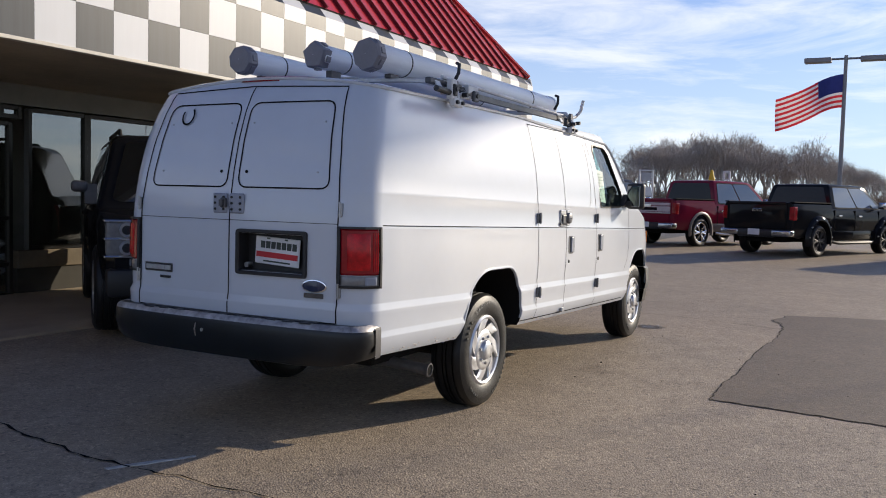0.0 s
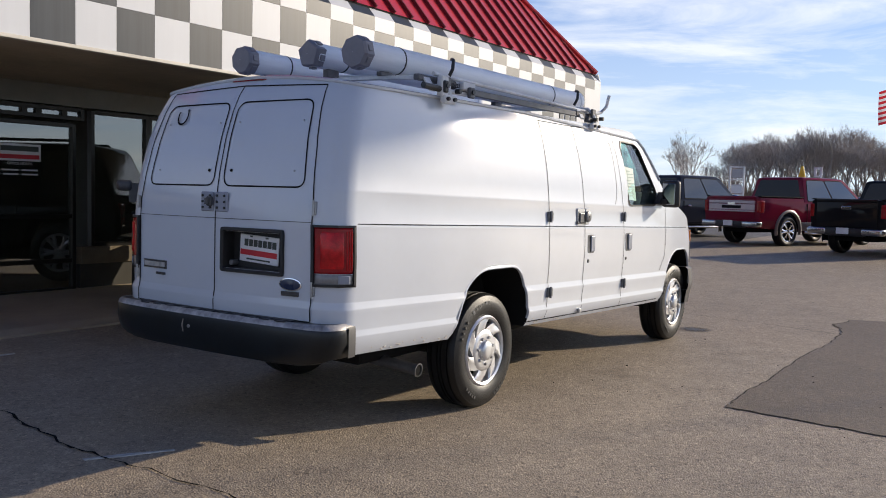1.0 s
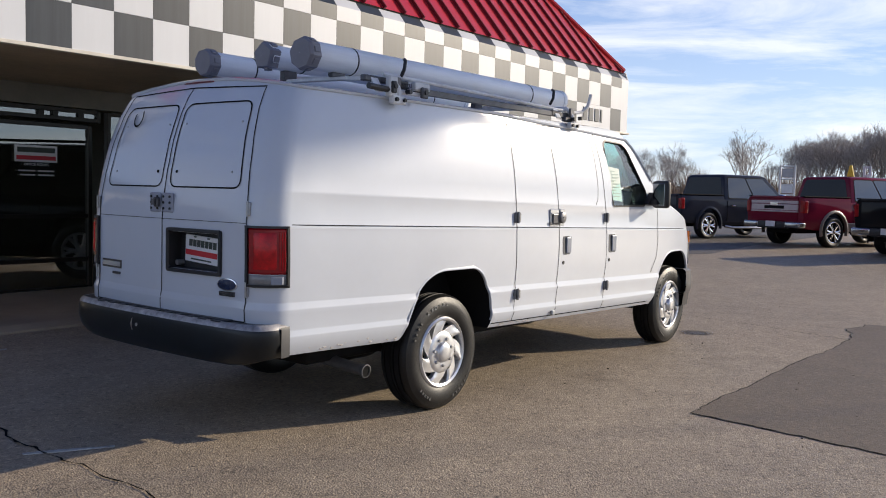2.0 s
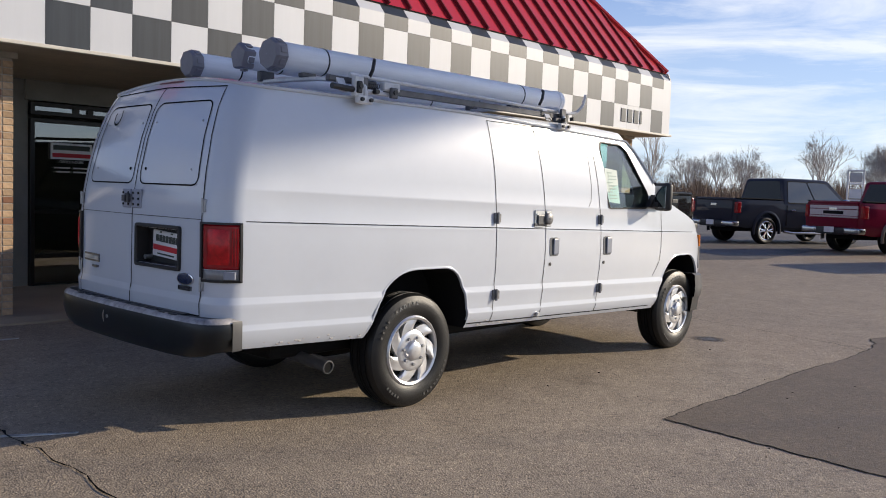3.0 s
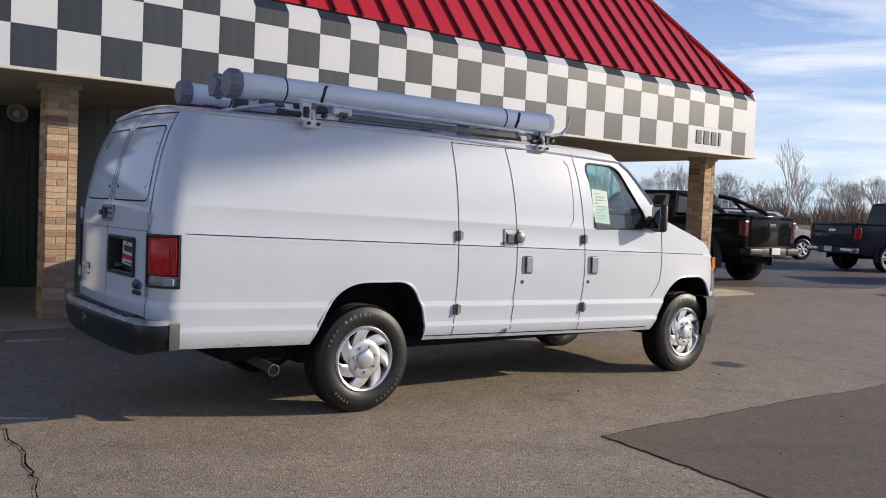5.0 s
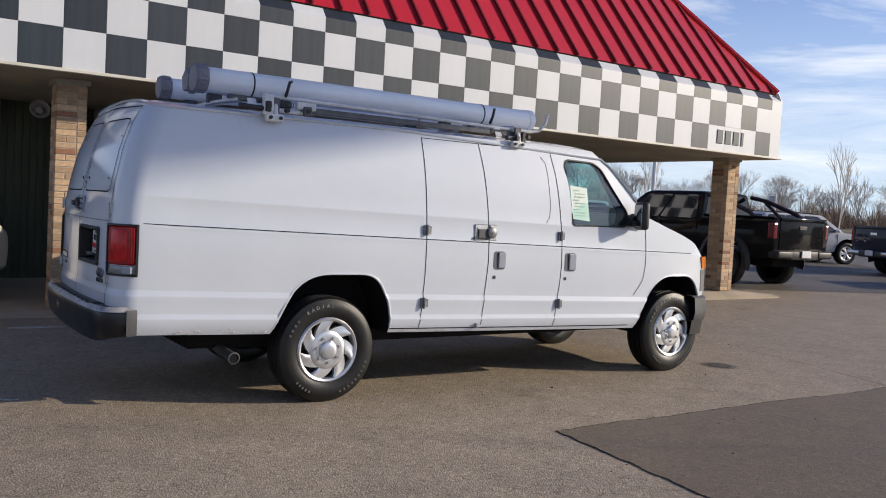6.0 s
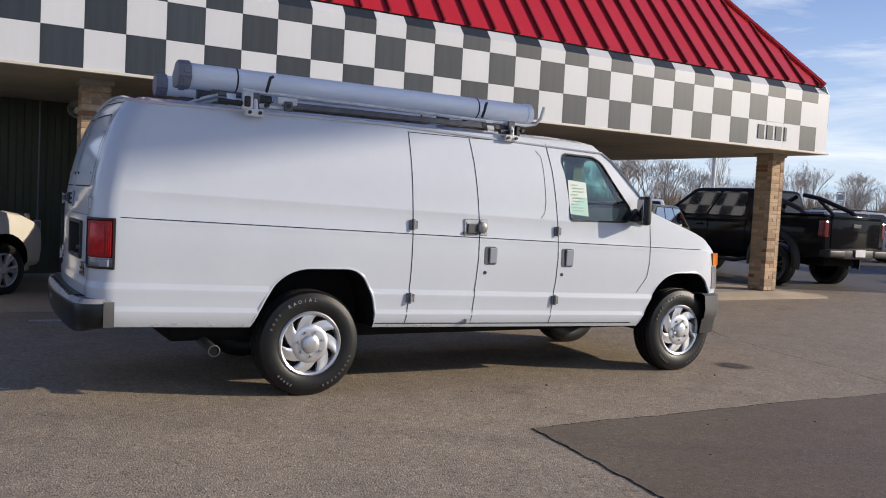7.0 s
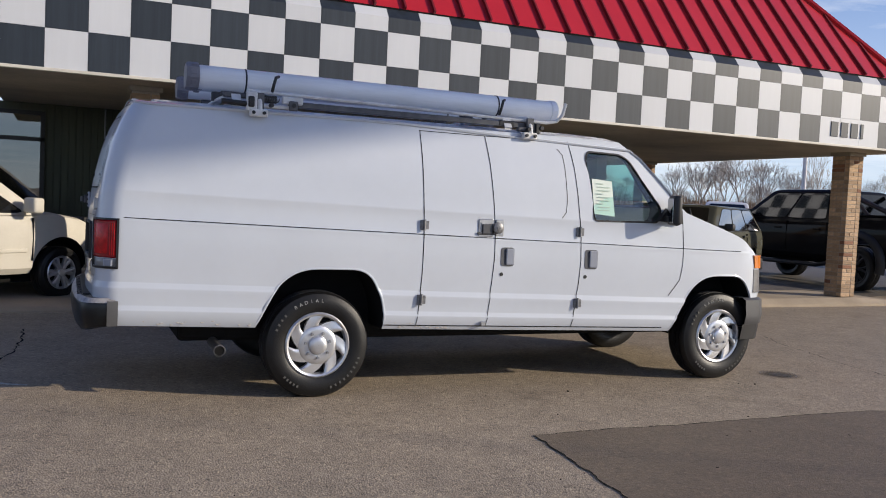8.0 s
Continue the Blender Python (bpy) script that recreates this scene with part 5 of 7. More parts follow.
# rear step bumper
b = bmesh.new()
pl_ = [(-1.30, 0.884), (-1.36, 0.892), (-1.415, 0.892), (-1.455, 0.88), (-1.488, 0.858), (-1.512, 0.822), (-1.528, 0.765), (-1.541, 0.66), (-1.553, 0.5), (-1.563, 0.25), (-1.567, 0.0)]
plan = [(x, -w) for x, w in pl_] + [(x, w) for x, w in pl_[-2::-1]]
secs = []
for i, (x, y) in enumerate(plan):
    q0, q1 = plan[max(i - 1, 0)], plan[min(i + 1, len(plan) - 1)]
    ins = Vector((-(q1[1] - q0[1]), q1[0] - q0[0], 0)).normalized()
    ins = ins if ins.dot(Vector((-1.0 - x, -y * 0.5, 0))) > 0 else -ins
    p = Vector((x, y, 0))
    lift = 0.045 * max(0.0, (abs(y) - 0.6) / 0.29) ** 1.5
    secs.append([p + ins * q + Vector((0, 0, z)) for q, z in ((0.0, 0.645), (0.004, 0.664), (0.012, 0.678), (0.028, 0.688), (0.15, 0.688), (0.15, 0.47 + lift), (0.06, 0.458 + lift), (0.034, 0.466 + lift), (0.016, 0.49 + lift), (0.004, 0.53 + lift), (-0.002, 0.59))])
grid(b, secs, close_v=True)
part("rear_bumper", b, M_BUMPER, van, "dark scuffed steel step bumper", smooth=True)
# pale strip on the worn edge paints in the reflection along the step
b = bmesh.new()
grid(b, [[c[1] + (c[1] - c[4]) * 0.01, c[2] + (c[2] - c[4]) * 0.015 + Vector((0, 0, 0.002)), c[3] + Vector((0, 0, 0.004)), c[3].lerp(c[4], 0.08) + Vector((0, 0, 0.002))] for c in secs])
part("step_edge", b, M_WORN_SHINE, van, "worn edge of the step with its bright reflection painted in", smooth=True)
b = bmesh.new()
box(b, -1.5, -1.44, -0.62, 0.62, 0.688, 0.6955, 0.003, 1)
for k in range(11):
    box(b, -1.535, -1.505, -0.6 + k * 0.11, -0.53 + k * 0.11, 0.6885, 0.6935, 0.002, 1)
part("step_pad", b, M_BLACK, van, "ribbed black step pad")
b = bmesh.new()
prism(b, [(0.145, 0.66), (0.15, 0.655), (0.157, 0.6), (0.152, 0.545), (0.146, 0.55), (0.149, 0.6)], lambda a, c, d: (-1.571 - d + (0.012 if c > 0.64 or c < 0.56 else 0), a, c), -0.004, 0.0015)
part("scuff", b, M_WORN_SHINE, van, "pale vertical scrape")
for s in (-1, 1):
    b = bmesh.new()
    grid(b, [[(x, s * w, 0.515), (x, s * (w + 0.004), 0.53), (x, s * (w + 0.004), 0.66), (x, s * w, 0.675)] for x, w in ((-1.3, 0.885), (-1.335, 0.8915), (-1.365, 0.8935))])
    part("end_cap", b, M_BUMPER_GREY, van, "grey bumper end strip", smooth=True)
b = bmesh.new()
for y in (0.0,):
    rod(b, (-1.572, y + 0.1, 0.60), (-1.56, y + 0.1, 0.60), 0.01, seg=8)
part("bumper_bolt", b, M_STEEL, van)

# brake light on the roof edge, roof cap moulding
b = bmesh.new()
prism(b, round_poly([(-0.14, 1.985), (0.14, 1.985), (0.12, 2.015), (-0.12, 2.015)], 0.01, 2), lambda a, c, d: (-1.19 - d + (c - 1.985) * 1.4, -a, c), -0.05, 0.045)
part("high_brake_lamp", b, M_RED_LENS, van, "red high brake lamp")
# exhaust, underside, mud flap area
b = bmesh.new()
pipe(b, [(0.1, 0.5, 0.42), (-0.25, 0.3, 0.41), (-0.55, -0.05, 0.39), (-0.655, -0.35, 0.374), (-0.665, -0.56, 0.357), (-0.656, -0.82, 0.335)], 0.035, 14)
lathe(b, [(0.037, -0.001), (0.041, 0.0), (0.041, 0.012), (0.034, 0.013), (0.033, -0.02)], Matrix.Translation((-0.656, -0.82, 0.335)) @ Vector((0.01, -0.26, -0.022)).to_track_quat("Y", "Z").to_matrix().to_4x4(), 20)
part("exhaust_pipe", b, M_RACK_DARK, van, "steel tail pipe", smooth=True)
b = bmesh.new()
rod(b, (-0.656, -0.8215, 0.3349), (-0.6558, -0.8265, 0.3345), 0.032, seg=16)
part("pipe_bore", b, M_GAP, van)
b = bmesh.new()
box(b, -0.9, 3.6, -0.58, 0.58, 0.36, 0.5, 0.03)
rod(b, (0, -0.75, 0.36), (0, 0.75, 0.36), 0.06, seg=12)
box(b, -0.18, 0.18, -0.2, 0.2, 0.22, 0.46, 0.08)
rod(b, (3.505, -0.75, 0.34), (3.505, 0.75, 0.34), 0.05, seg=12)
box(b, 0.9, 2.4, 0.1, 0.55, 0.27, 0.42, 0.03)
part("underbody", b, M_GAP, van, "dark chassis and axles")

# front end: bumper, grille, head lamps, signal
b = bmesh.new()
pl_ = [(3.74, 0.95), (3.9, 0.935), (4.0, 0.86), (4.07, 0.7), (4.13, 0.4), (4.15, 0.0)]
plan = [(x, -w) for x, w in pl_] + [(x, w) for x, w in pl_[-2::-1]]
secs = []
for x, y in plan:
    nx = Vector((x - 3.4, y * 0.45, 0)).normalized()
    p = Vector((x, y, 0))
    secs.append([p + Vector((0, 0, 0.55)), p - nx * 0.01 + Vector((0, 0, 0.68)), p - nx * 0.04 + Vector((0, 0, 0.7)), p - nx * 0.2 + Vector((0, 0, 0.7)), p - nx * 0.2 + Vector((0, 0, 0.45)), p - nx * 0.04 + Vector((0, 0, 0.45)), p - nx * 0.01 + Vector((0, 0, 0.48))])
grid(b, secs, close_v=True)
part("front_bumper", b, M_BUMPER_GREY, van, "grey front bumper", smooth=True)
b = bmesh.new()
grid(b, [[(x - 0.02, y * 0.985, 0.47), (x - 0.03, y * 0.97, 0.34), (x - 0.2, y * 0.9, 0.34), (x - 0.2, y * 0.9, 0.47)] for x, y in plan], close_v=True)
part("bumper_lip", b, M_BLACK, van, "black lower lip", smooth=True)
b = bmesh.new()
box(b, 3.86, 4.14, -0.6, 0.6, 0.74, 1.03, 0.03)
part("grille", b, M_CHROME, van)
for s in (-1, 1):
    for z0, z1, mt, nm in ((0.955, 1.065, M_AMBER, "turn_signal"), (0.745, 0.945, M_CLEAR_LENS, "head_lamp")):
        b = bmesh.new()
        poly = [(3.83, 0.85), (3.835, 0.915), (3.88, 0.905), (3.93, 0.88), (3.975, 0.83), (4.05, 0.62), (3.93, 0.6)]
        prism(b, poly, lambda a, c, d, s=s: (a - (d - z0) * 0.06, s * c, d), z0, z1)
        part(nm, b, mt, van, "amber corner signal lens" if mt is M_AMBER else "dull clear head lamp")

# door mirrors
for s in (-1, 1):
    b = bmesh.new()
    box(b, -0.036, 0.036, -0.09, 0.09, -0.12, 0.12, 0.03, 3)
    mi = part("door_mirror", b, M_BLACK, van, "black door mirror", smooth=True, at=pose(2.835, s * 1.06, 1.415, 0, 0, s * 20))
    b = bmesh.new()
    box(b, -0.04, -0.034, -0.07, 0.07, -0.095, 0.095, 0.003, 1)
    part("mirror_glass", b, M_MIRROR, mi)
    b = bmesh.new()
    prism(b, [(2.74, 1.325), (2.985, 1.31), (2.97, 1.42), (2.83, 1.43)], lambda a, c, d: (a, s * d, c), 0.94, 0.985)
    box(b, 2.79, 2.88, min(s * 0.95, s * 1.03), max(s * 0.95, s * 1.03), 1.32, 1.37, 0.012, 2)
    part("mirror_arm", b, M_BLACK, van)

# stub aerial on the kerb-side wing
b = bmesh.new()
rod(b, (3.2, -0.83, 1.335), (3.2, -0.83, 1.352), 0.014, 0.011, 10)
rod(b, (3.2, -0.83, 1.35), (3.17, -0.83, 1.44), 0.0045, 0.0035, 8)
part("aerial", b, M_BLACK, van, "short black aerial")

# cab inside: seats, wheel, dash
for s in (-1, 1):
    b = bmesh.new()
    box(b, 2.02, 2.5, s * 0.45 - 0.24, s * 0.45 + 0.24, 0.78, 0.98, 0.06, 3)
    box(b, -0.08, 0.06, s * 0.45 - 0.23, s * 0.45 + 0.23, 0.0, 0.62, 0.05, 3, m=pose(2.02, 0, 0.92, 0, -10))
    box(b, -0.05, 0.05, s * 0.45 - 0.13, s * 0.45 + 0.13, 0.63, 0.83, 0.04, 3, m=pose(2.02, 0, 0.92, 0, -10))
    part("cab_seat", b, M_INTERIOR, van, "grey cloth cab seat", smooth=True)
b = bmesh.new()
box(b, 2.7, 2.98, -0.84, 0.84, 0.95, 1.27, 0.05, 3)
part("dashboard", b, M_INTERIOR, van)
b = bmesh.new()
ring = [(2.6 + 0.06 * math.sin(a), 0.45 + 0.19 * math.cos(a), 1.27 + 0.18 * math.sin(a)) for a in (2 * math.pi * k / 24 for k in range(25))]
pipe(b, ring, 0.016, 8)
rod(b, (2.6, 0.45, 1.27), (2.8, 0.45, 1.15), 0.03)
part("steering_wheel", b, M_BLACK, van)
b = bmesh.new()
prism(b, [(2.17, 1.36), (2.36, 1.345), (2.335, 1.62), (2.15, 1.635)], lambda a, c, d: (a, -v_width(a, c) + 0.014 + d, c), 0, 0.002)
st = part("price_sheet", b, M_PAPER, van, "pale green printed price sheet inside the door glass")
for k in range(9):
    b = bmesh.new()
    z = 1.6 - k * 0.026
    x0, x1 = (2.2, 2.31) if k % 3 else (2.185, 2.25)
    prism(b, [(x0, z - 0.006), (x1, z - 0.007), (x1, z), (x0, z + 0.001)], lambda a, c, d: (a, -v_width(a, c) + 0.0115 + d, c), 0, 0.002)
    part("sheet_line", b, M_SHEET_LINE, st)

# a dark ring mark on the left rear door and weld scuffs along the sill
pts = [(-0.43 + 0.045 * math.cos(a), 1.79 + 0.05 * math.sin(a)) for a in np.linspace(2.6, 7.2, 16)]
part("ring_scuff", strip(pts, 0.012, 0.009, 0, rear_pt), M_GAP, van, "dark ring-shaped scuff")
rnd = random.Random(5)
b = bmesh.new()
bmesh.ops.create_icosphere(b, subdivisions=1, radius=1.0)
BLISTER = mesh_ob("paint_blister", b, M_RUST, True)
for _ in range(46):
    x = rnd.choice((rnd.uniform(-1.15, -0.45), rnd.uniform(0.46, 0.95)))
    z = v_sill(x) + rnd.uniform(0.01, 0.05)
    r_ = rnd.uniform(0.004, 0.011)
    ob = new("paint_blister", BLISTER)
    ob.parent, ob.matrix_basis = van, Matrix.Translation(side_pt(x, z, -0.002)) @ Matrix.Diagonal((r_ * 1.4, r_ * 0.4, r_ * 0.8, 1))

for x, y, s in ((0.0, -0.885, 1), (3.505, -0.885, 1)):
    build_wheel(van, pose(x, y + 0.11, 0.367), 0.373, 0.225, 0.218)
for x in (0.0, 3.505):
    build_wheel(van, pose(x, 0.885 - 0.11, 0.367, 0, 0, 180), 0.373, 0.225, 0.218)

# ---------------------------------------------------------------- roof rack and tubes
rack = empty("ladder_rack")
rack.parent = van
tagged(rack, "white painted ladder rack with steel clamps")

for x in (-0.45, 1.6):
    b = bmesh.new()
    pts = [(x, -0.865, 1.935), (x, -0.85, 2.0), (x, -0.8, 2.06), (x, -0.5, 2.075), (x, 0, 2.1), (x, 0.5, 2.095), (x, 0.8, 2.06), (x, 0.85, 2.0), (x, 0.865, 1.935)]
    pipe(b, pts, 0.016, 8)
    part("crossbar", b, M_RACK, rack)
    for s in (-1, 1):
        b = bmesh.new()
        lo, hi = sorted((s * 0.842, s * 0.878))
        box(b, x - 0.07, x + 0.05, lo, hi, 1.9, 1.95, 0.006, 1)
        part("gutter_clamp", b, M_RACK, rack)
        b = bmesh.new()
        lo, hi = sorted((s * 0.83, s * 0.852))
        box(b, x - 0.03, x + 0.03, lo, hi, 1.945, 2.06, 0.005, 1)
        part("clamp_upright", b, M_RACK_DARK, rack)
        for dx in (-0.045, 0.025):
            b = bmesh.new()
            rod(b, (x + dx, s * 0.875, 1.925), (x + dx, s * 0.895, 1.925), 0.012, seg=6)
            part("clamp_bolt", b, M_BLACK, rack)
# swing-down ladder frame along the kerb side
b = bmesh.new()
pipe(b, [(-0.52, -0.79, 2.075), (-0.3, -0.79, 2.07), (0.6, -0.785, 2.06), (1.5, -0.78, 2.045), (1.78, -0.78, 2.045), (1.86, -0.79, 2.06), (1.895, -0.82, 2.11), (1.91, -0.835, 2.2)], 0.013, 8)
part("side_rail", b, M_RACK, rack)
b = bmesh.new()
box(b, -0.25, 1.66, -0.815, -0.795, 1.985, 2.025, 0.004, 1)
part("side_channel", b, M_RACK_DARK, rack, "grey folded steel channel")
b = bmesh.new()
rod(b, (-0.7, -0.85, 1.985), (-0.5, -0.85, 1.978), 0.018, seg=10)
part("grip", b, M_BLACK, rack, "black rubber grip")
for x0, x1, y0, y1, z0, z1, mt in ((-0.54, -0.47, -0.87, -0.83, 1.94, 2.06, M_RACK), (-0.53, -0.49, -0.885, -0.84, 1.96, 2.03, M_BLACK), (-0.46, -0.24, -0.85, -0.83, 1.965, 1.99, M_RACK), (-0.3, -0.16, -0.86, -0.82, 2.0, 2.05, M_RACK),
                                   (-0.26, -0.2, -0.885, -0.86, 1.955, 2.02, M_RACK_DARK), (-0.42, -0.33, -0.83, -0.8, 2.0, 2.05, M_BLACK), (-0.68, -0.46, -0.8, -0.76, 2.02, 2.055, M_RACK_DARK), (1.5, 1.64, -0.85, -0.81, 1.955, 1.99, M_RACK_DARK), (1.66, 1.7, -0.83, -0.79, 1.95, 2.03, M_BLACK), (1.35, 1.48, -0.82, -0.79, 1.99, 2.03, M_BLACK)):
    b = bmesh.new()
    box(b, x0, x1, y0, y1, z0, z1, 0.006, 1)
    part("bracket", b, mt, rack)
for x, z in ((-0.23, 1.99), (-0.51, 2.0), (1.57, 1.975), (1.68, 1.99), (-0.38, 1.98)):
    b = bmesh.new()
    rod(b, (x, -0.895, z), (x, -0.86, z), 0.015, seg=10)
    part("pivot_bolt", b, M_BLACK, rack)
b = bmesh.new()
pts = [(-0.46 + 0.004 * k, -0.835 + 0.014 * math.sin(k * 1.6), 2.02 + 0.014 * math.cos(k * 1.6)) for k in range(36)]
pipe(b, pts, 0.004, 5)
part("return_spring", b, M_RACK_DARK, rack)
for x in (-0.36, 1.36):
    b = bmesh.new()
    pipe(b, [(x, -0.79, 2.07), (x + 0.005, -0.815, 2.12), (x + 0.02, -0.81, 2.175), (x + 0.045, -0.78, 2.185)], 0.011, 7)
    part("hook", b, M_BLACK, rack)
# saddles that the tubes lie on
for x in (-0.6, 1.42):
    b = bmesh.new()
    grid(b, [[(x - 0.03, y, z0), (x + 0.03, y, z0), (x + 0.03, y, z0 + 0.018), (x - 0.03, y, z0 + 0.018)] for y, z0 in ((-0.84, 1.96), (-0.8, 2.025), (-0.6, 2.042), (-0.3, 2.05), (0, 2.055), (0.3, 2.05), (0.6, 2.042), (0.8, 2.025), (0.84, 1.96))], close_v=True)
    part("flat_bar", b, M_RACK, rack)
    for y, zt in ((-0.485, 2.092), (-0.055, 2.13), (0.5, 2.122)):
        b = bmesh.new()
        box(b, x - 0.05, x + 0.06, y - 0.022, y + 0.022, 2.062, zt, 0.006, 1)
        part("saddle", b, M_RACK_DARK, rack)


def storage_tube(name, y, z, r, x0, x1, cap_turn, label, straps, n_=8):
    """A capped pipe; the rear cap has flat wrench sides and lugs."""
    tube = tagged(empty(name, pose(0, y, z)), label, "tube", group="tubes on the rack")
    b = bmesh.new()
    lathe(b, [(r * 0.96, 0.0), (r, 0.006), (r, x1 - x0 - 0.006), (r * 0.96, x1 - x0)], pose(x0, 0, 0, 0, 0, -90), 36)
    part("pipe", b, M_PVC, tube, smooth=True)
    for x, d in ((x0, -1), (x1, 1)):
        c = bmesh.new()
        rc = r * 1.12
        ang = [2 * math.pi * (k + cap_turn) / n_ for k in range(n_)]
        if d < 0:
            rows = [[(x + d * h, rc * f * math.cos(a), rc * f * math.sin(a)) for a in ang] for f, h in ((1.0, -0.055), (1.05, -0.05), (1.05, 0.012), (0.96, 0.03), (0.02, 0.034))]
        else:
            rows = [[(x + h, r * f * math.cos(a), r * f * math.sin(a)) for a in (2 * math.pi * k / 28 for k in range(28))] for f, h in ((1.0, -0.05), (1.07, -0.045), (1.07, 0.0), (0.9, 0.014), (0.02, 0.018))]
        grid(c, rows, close_v=True)
        cap = part("end_cap", c, M_PVC_CAP if d < 0 else M_PVC, tube, "grey threaded end cap")
        if d < 0:
            for k in range(n_):
                a = ang[k] + math.pi / n_
                q = bmesh.new()
                box(q, -0.02, 0.02, -0.018, 0.018, -0.006, 0.006, 0.003, 1, m=Matrix.Translation((x + 0.02, rc * 0.98 * math.cos(a), rc * 0.98 * math.sin(a))) @ Matrix.Rotation(a - math.pi / 2, 4, "X"))
                part("cap_lug", q, M_PVC_CAP, cap)
    for x in straps:
        c = bmesh.new()
        lathe(c, [(r * 1.002, -0.006), (r * 1.03, -0.005), (r * 1.03, 0.005), (r * 1.002, 0.006)], pose(x, 0, 0, 0, 0, -90), 32)
        part("strap", c, M_BLACK, tube)
    return tube


storage_tube("storage_tube", 0.4, 2.17, 0.083, -0.86, 2.0, 0.2, "long grey plastic storage tube strapped to the rack", (-0.49, 1.47))
storage_tube("storage_tube", 0.83, 2.2, 0.075, -0.78, 1.95, 1.25, "long grey plastic storage tube with pointed end cap", (-0.5, 1.47), 5)
storage_tube("storage_tube", 1.385, 2.195, 0.078, -0.81, 1.95, 0.35, "long grey plastic storage tube with dark end cap", (-0.45, 1.47))


# ---------------------------------------------------------------- brick posts in place
brick_post(10.4, 4.855, 0.31, 0.36, 0.136, FZ0 - 0.03, 21)
brick_post(10.4, 10.5, 0.31, 0.36, 0.136, FZ0 - 0.03, 23)
brick_post(-0.955, 4.855, 0.31, 0.33, 0.049, FZ0 - 0.03, 22)


# ---------------------------------------------------------------- other vehicles
def loft_body(stations):
    """A closed body from stations (x, z_low, z_high, half width): soft-edged boxes with a tucked sill and shoulder."""
    b = bmesh.new()
    rows = []
    for x, z0, z1, w in stations:
        h = z1 - z0
        half = [(w * 0.9, z0), (w * 0.965, z0 + h * 0.1), (w * 0.99, z0 + h * 0.35), (w, z0 + h * 0.6), (w * 0.985, z0 + h * 0.85), (w * 0.955, z0 + h * 0.96), (w * 0.88, z1)]
        rows.append([(x, -y, z) for y, z in half] + [(x, y, z) for y, z in half[::-1]])
    vs = grid(b, rows, close_v=True)
    b.faces.new(vs[0])
    b.faces.new(vs[-1][::-1])
    return b


def cab_hull(xb0, xb1, xt0, xt1, zb, zt, wb, wt):
    """The eight corners of a glasshouse."""
    return [Vector(p) for p in ((xb0, -wb, zb), (xb1, -wb, zb), (xb1, wb, zb), (xb0, wb, zb), (xt0, -wt, zt), (xt1, -wt, zt), (xt1, wt, zt), (xt0, wt, zt))]


def cab_loft(H):
    """The glasshouse skin: rounded upright corners, a soft roof edge and a crowned roof."""
    b = bmesh.new()
    rows = []
    for v, ins in ((0.0, 0.0), (0.5, 0.0), (0.9, 0.0), (0.955, 0.012), (0.99, 0.04), (1.01, 0.1), (1.03, 0.3), (1.04, 0.55)):
        c = [H[i].lerp(H[i + 4], min(v, 1.0)) for i in range(4)]
        mid = (c[0] + c[1] + c[2] + c[3]) / 4
        z = H[0].z + (H[4].z - H[0].z) * v
        pts = []
        for p in c:
            d = p - mid
            k = Vector((max(0.05, abs(d.x) - ins), max(0.05, abs(d.y) - ins), 0))
            pts.append((mid.x + math.copysign(k.x, d.x), mid.y + math.copysign(k.y, d.y)))
        rows.append([(x, y, z) for x, y in round_poly(pts, 0.05 + ins * 0.5, 3)])
    vs = grid(b, rows, close_v=True)
    b.faces.new(vs[-1])
    b.faces.new(vs[0][::-1])
    return b


def pane_on(corners, u0, u1, v0, v1, off, parent, name, material, label="", rnd_r=0.06):
    """A glass panel set on a face given by its corners (lower a, lower b, upper b, upper a)."""
    a, b_, c, d = corners
    nrm = (b_ - a).cross(d - a).normalized()
    poly = round_poly([(u0[0], v0), (u1[0], v0), (u1[1], v1), (u0[1], v1)], rnd_r, 3)

    def at(u, v, o):
        return tuple((a * (1 - u) + b_ * u) * (1 - v) + (d * (1 - u) + c * u) * v + nrm * o)

    q = bmesh.new()
    prism(q, poly, lambda s, t, o: at(s, t, o), -0.01, off)
    return part(name, q, material, parent, label)


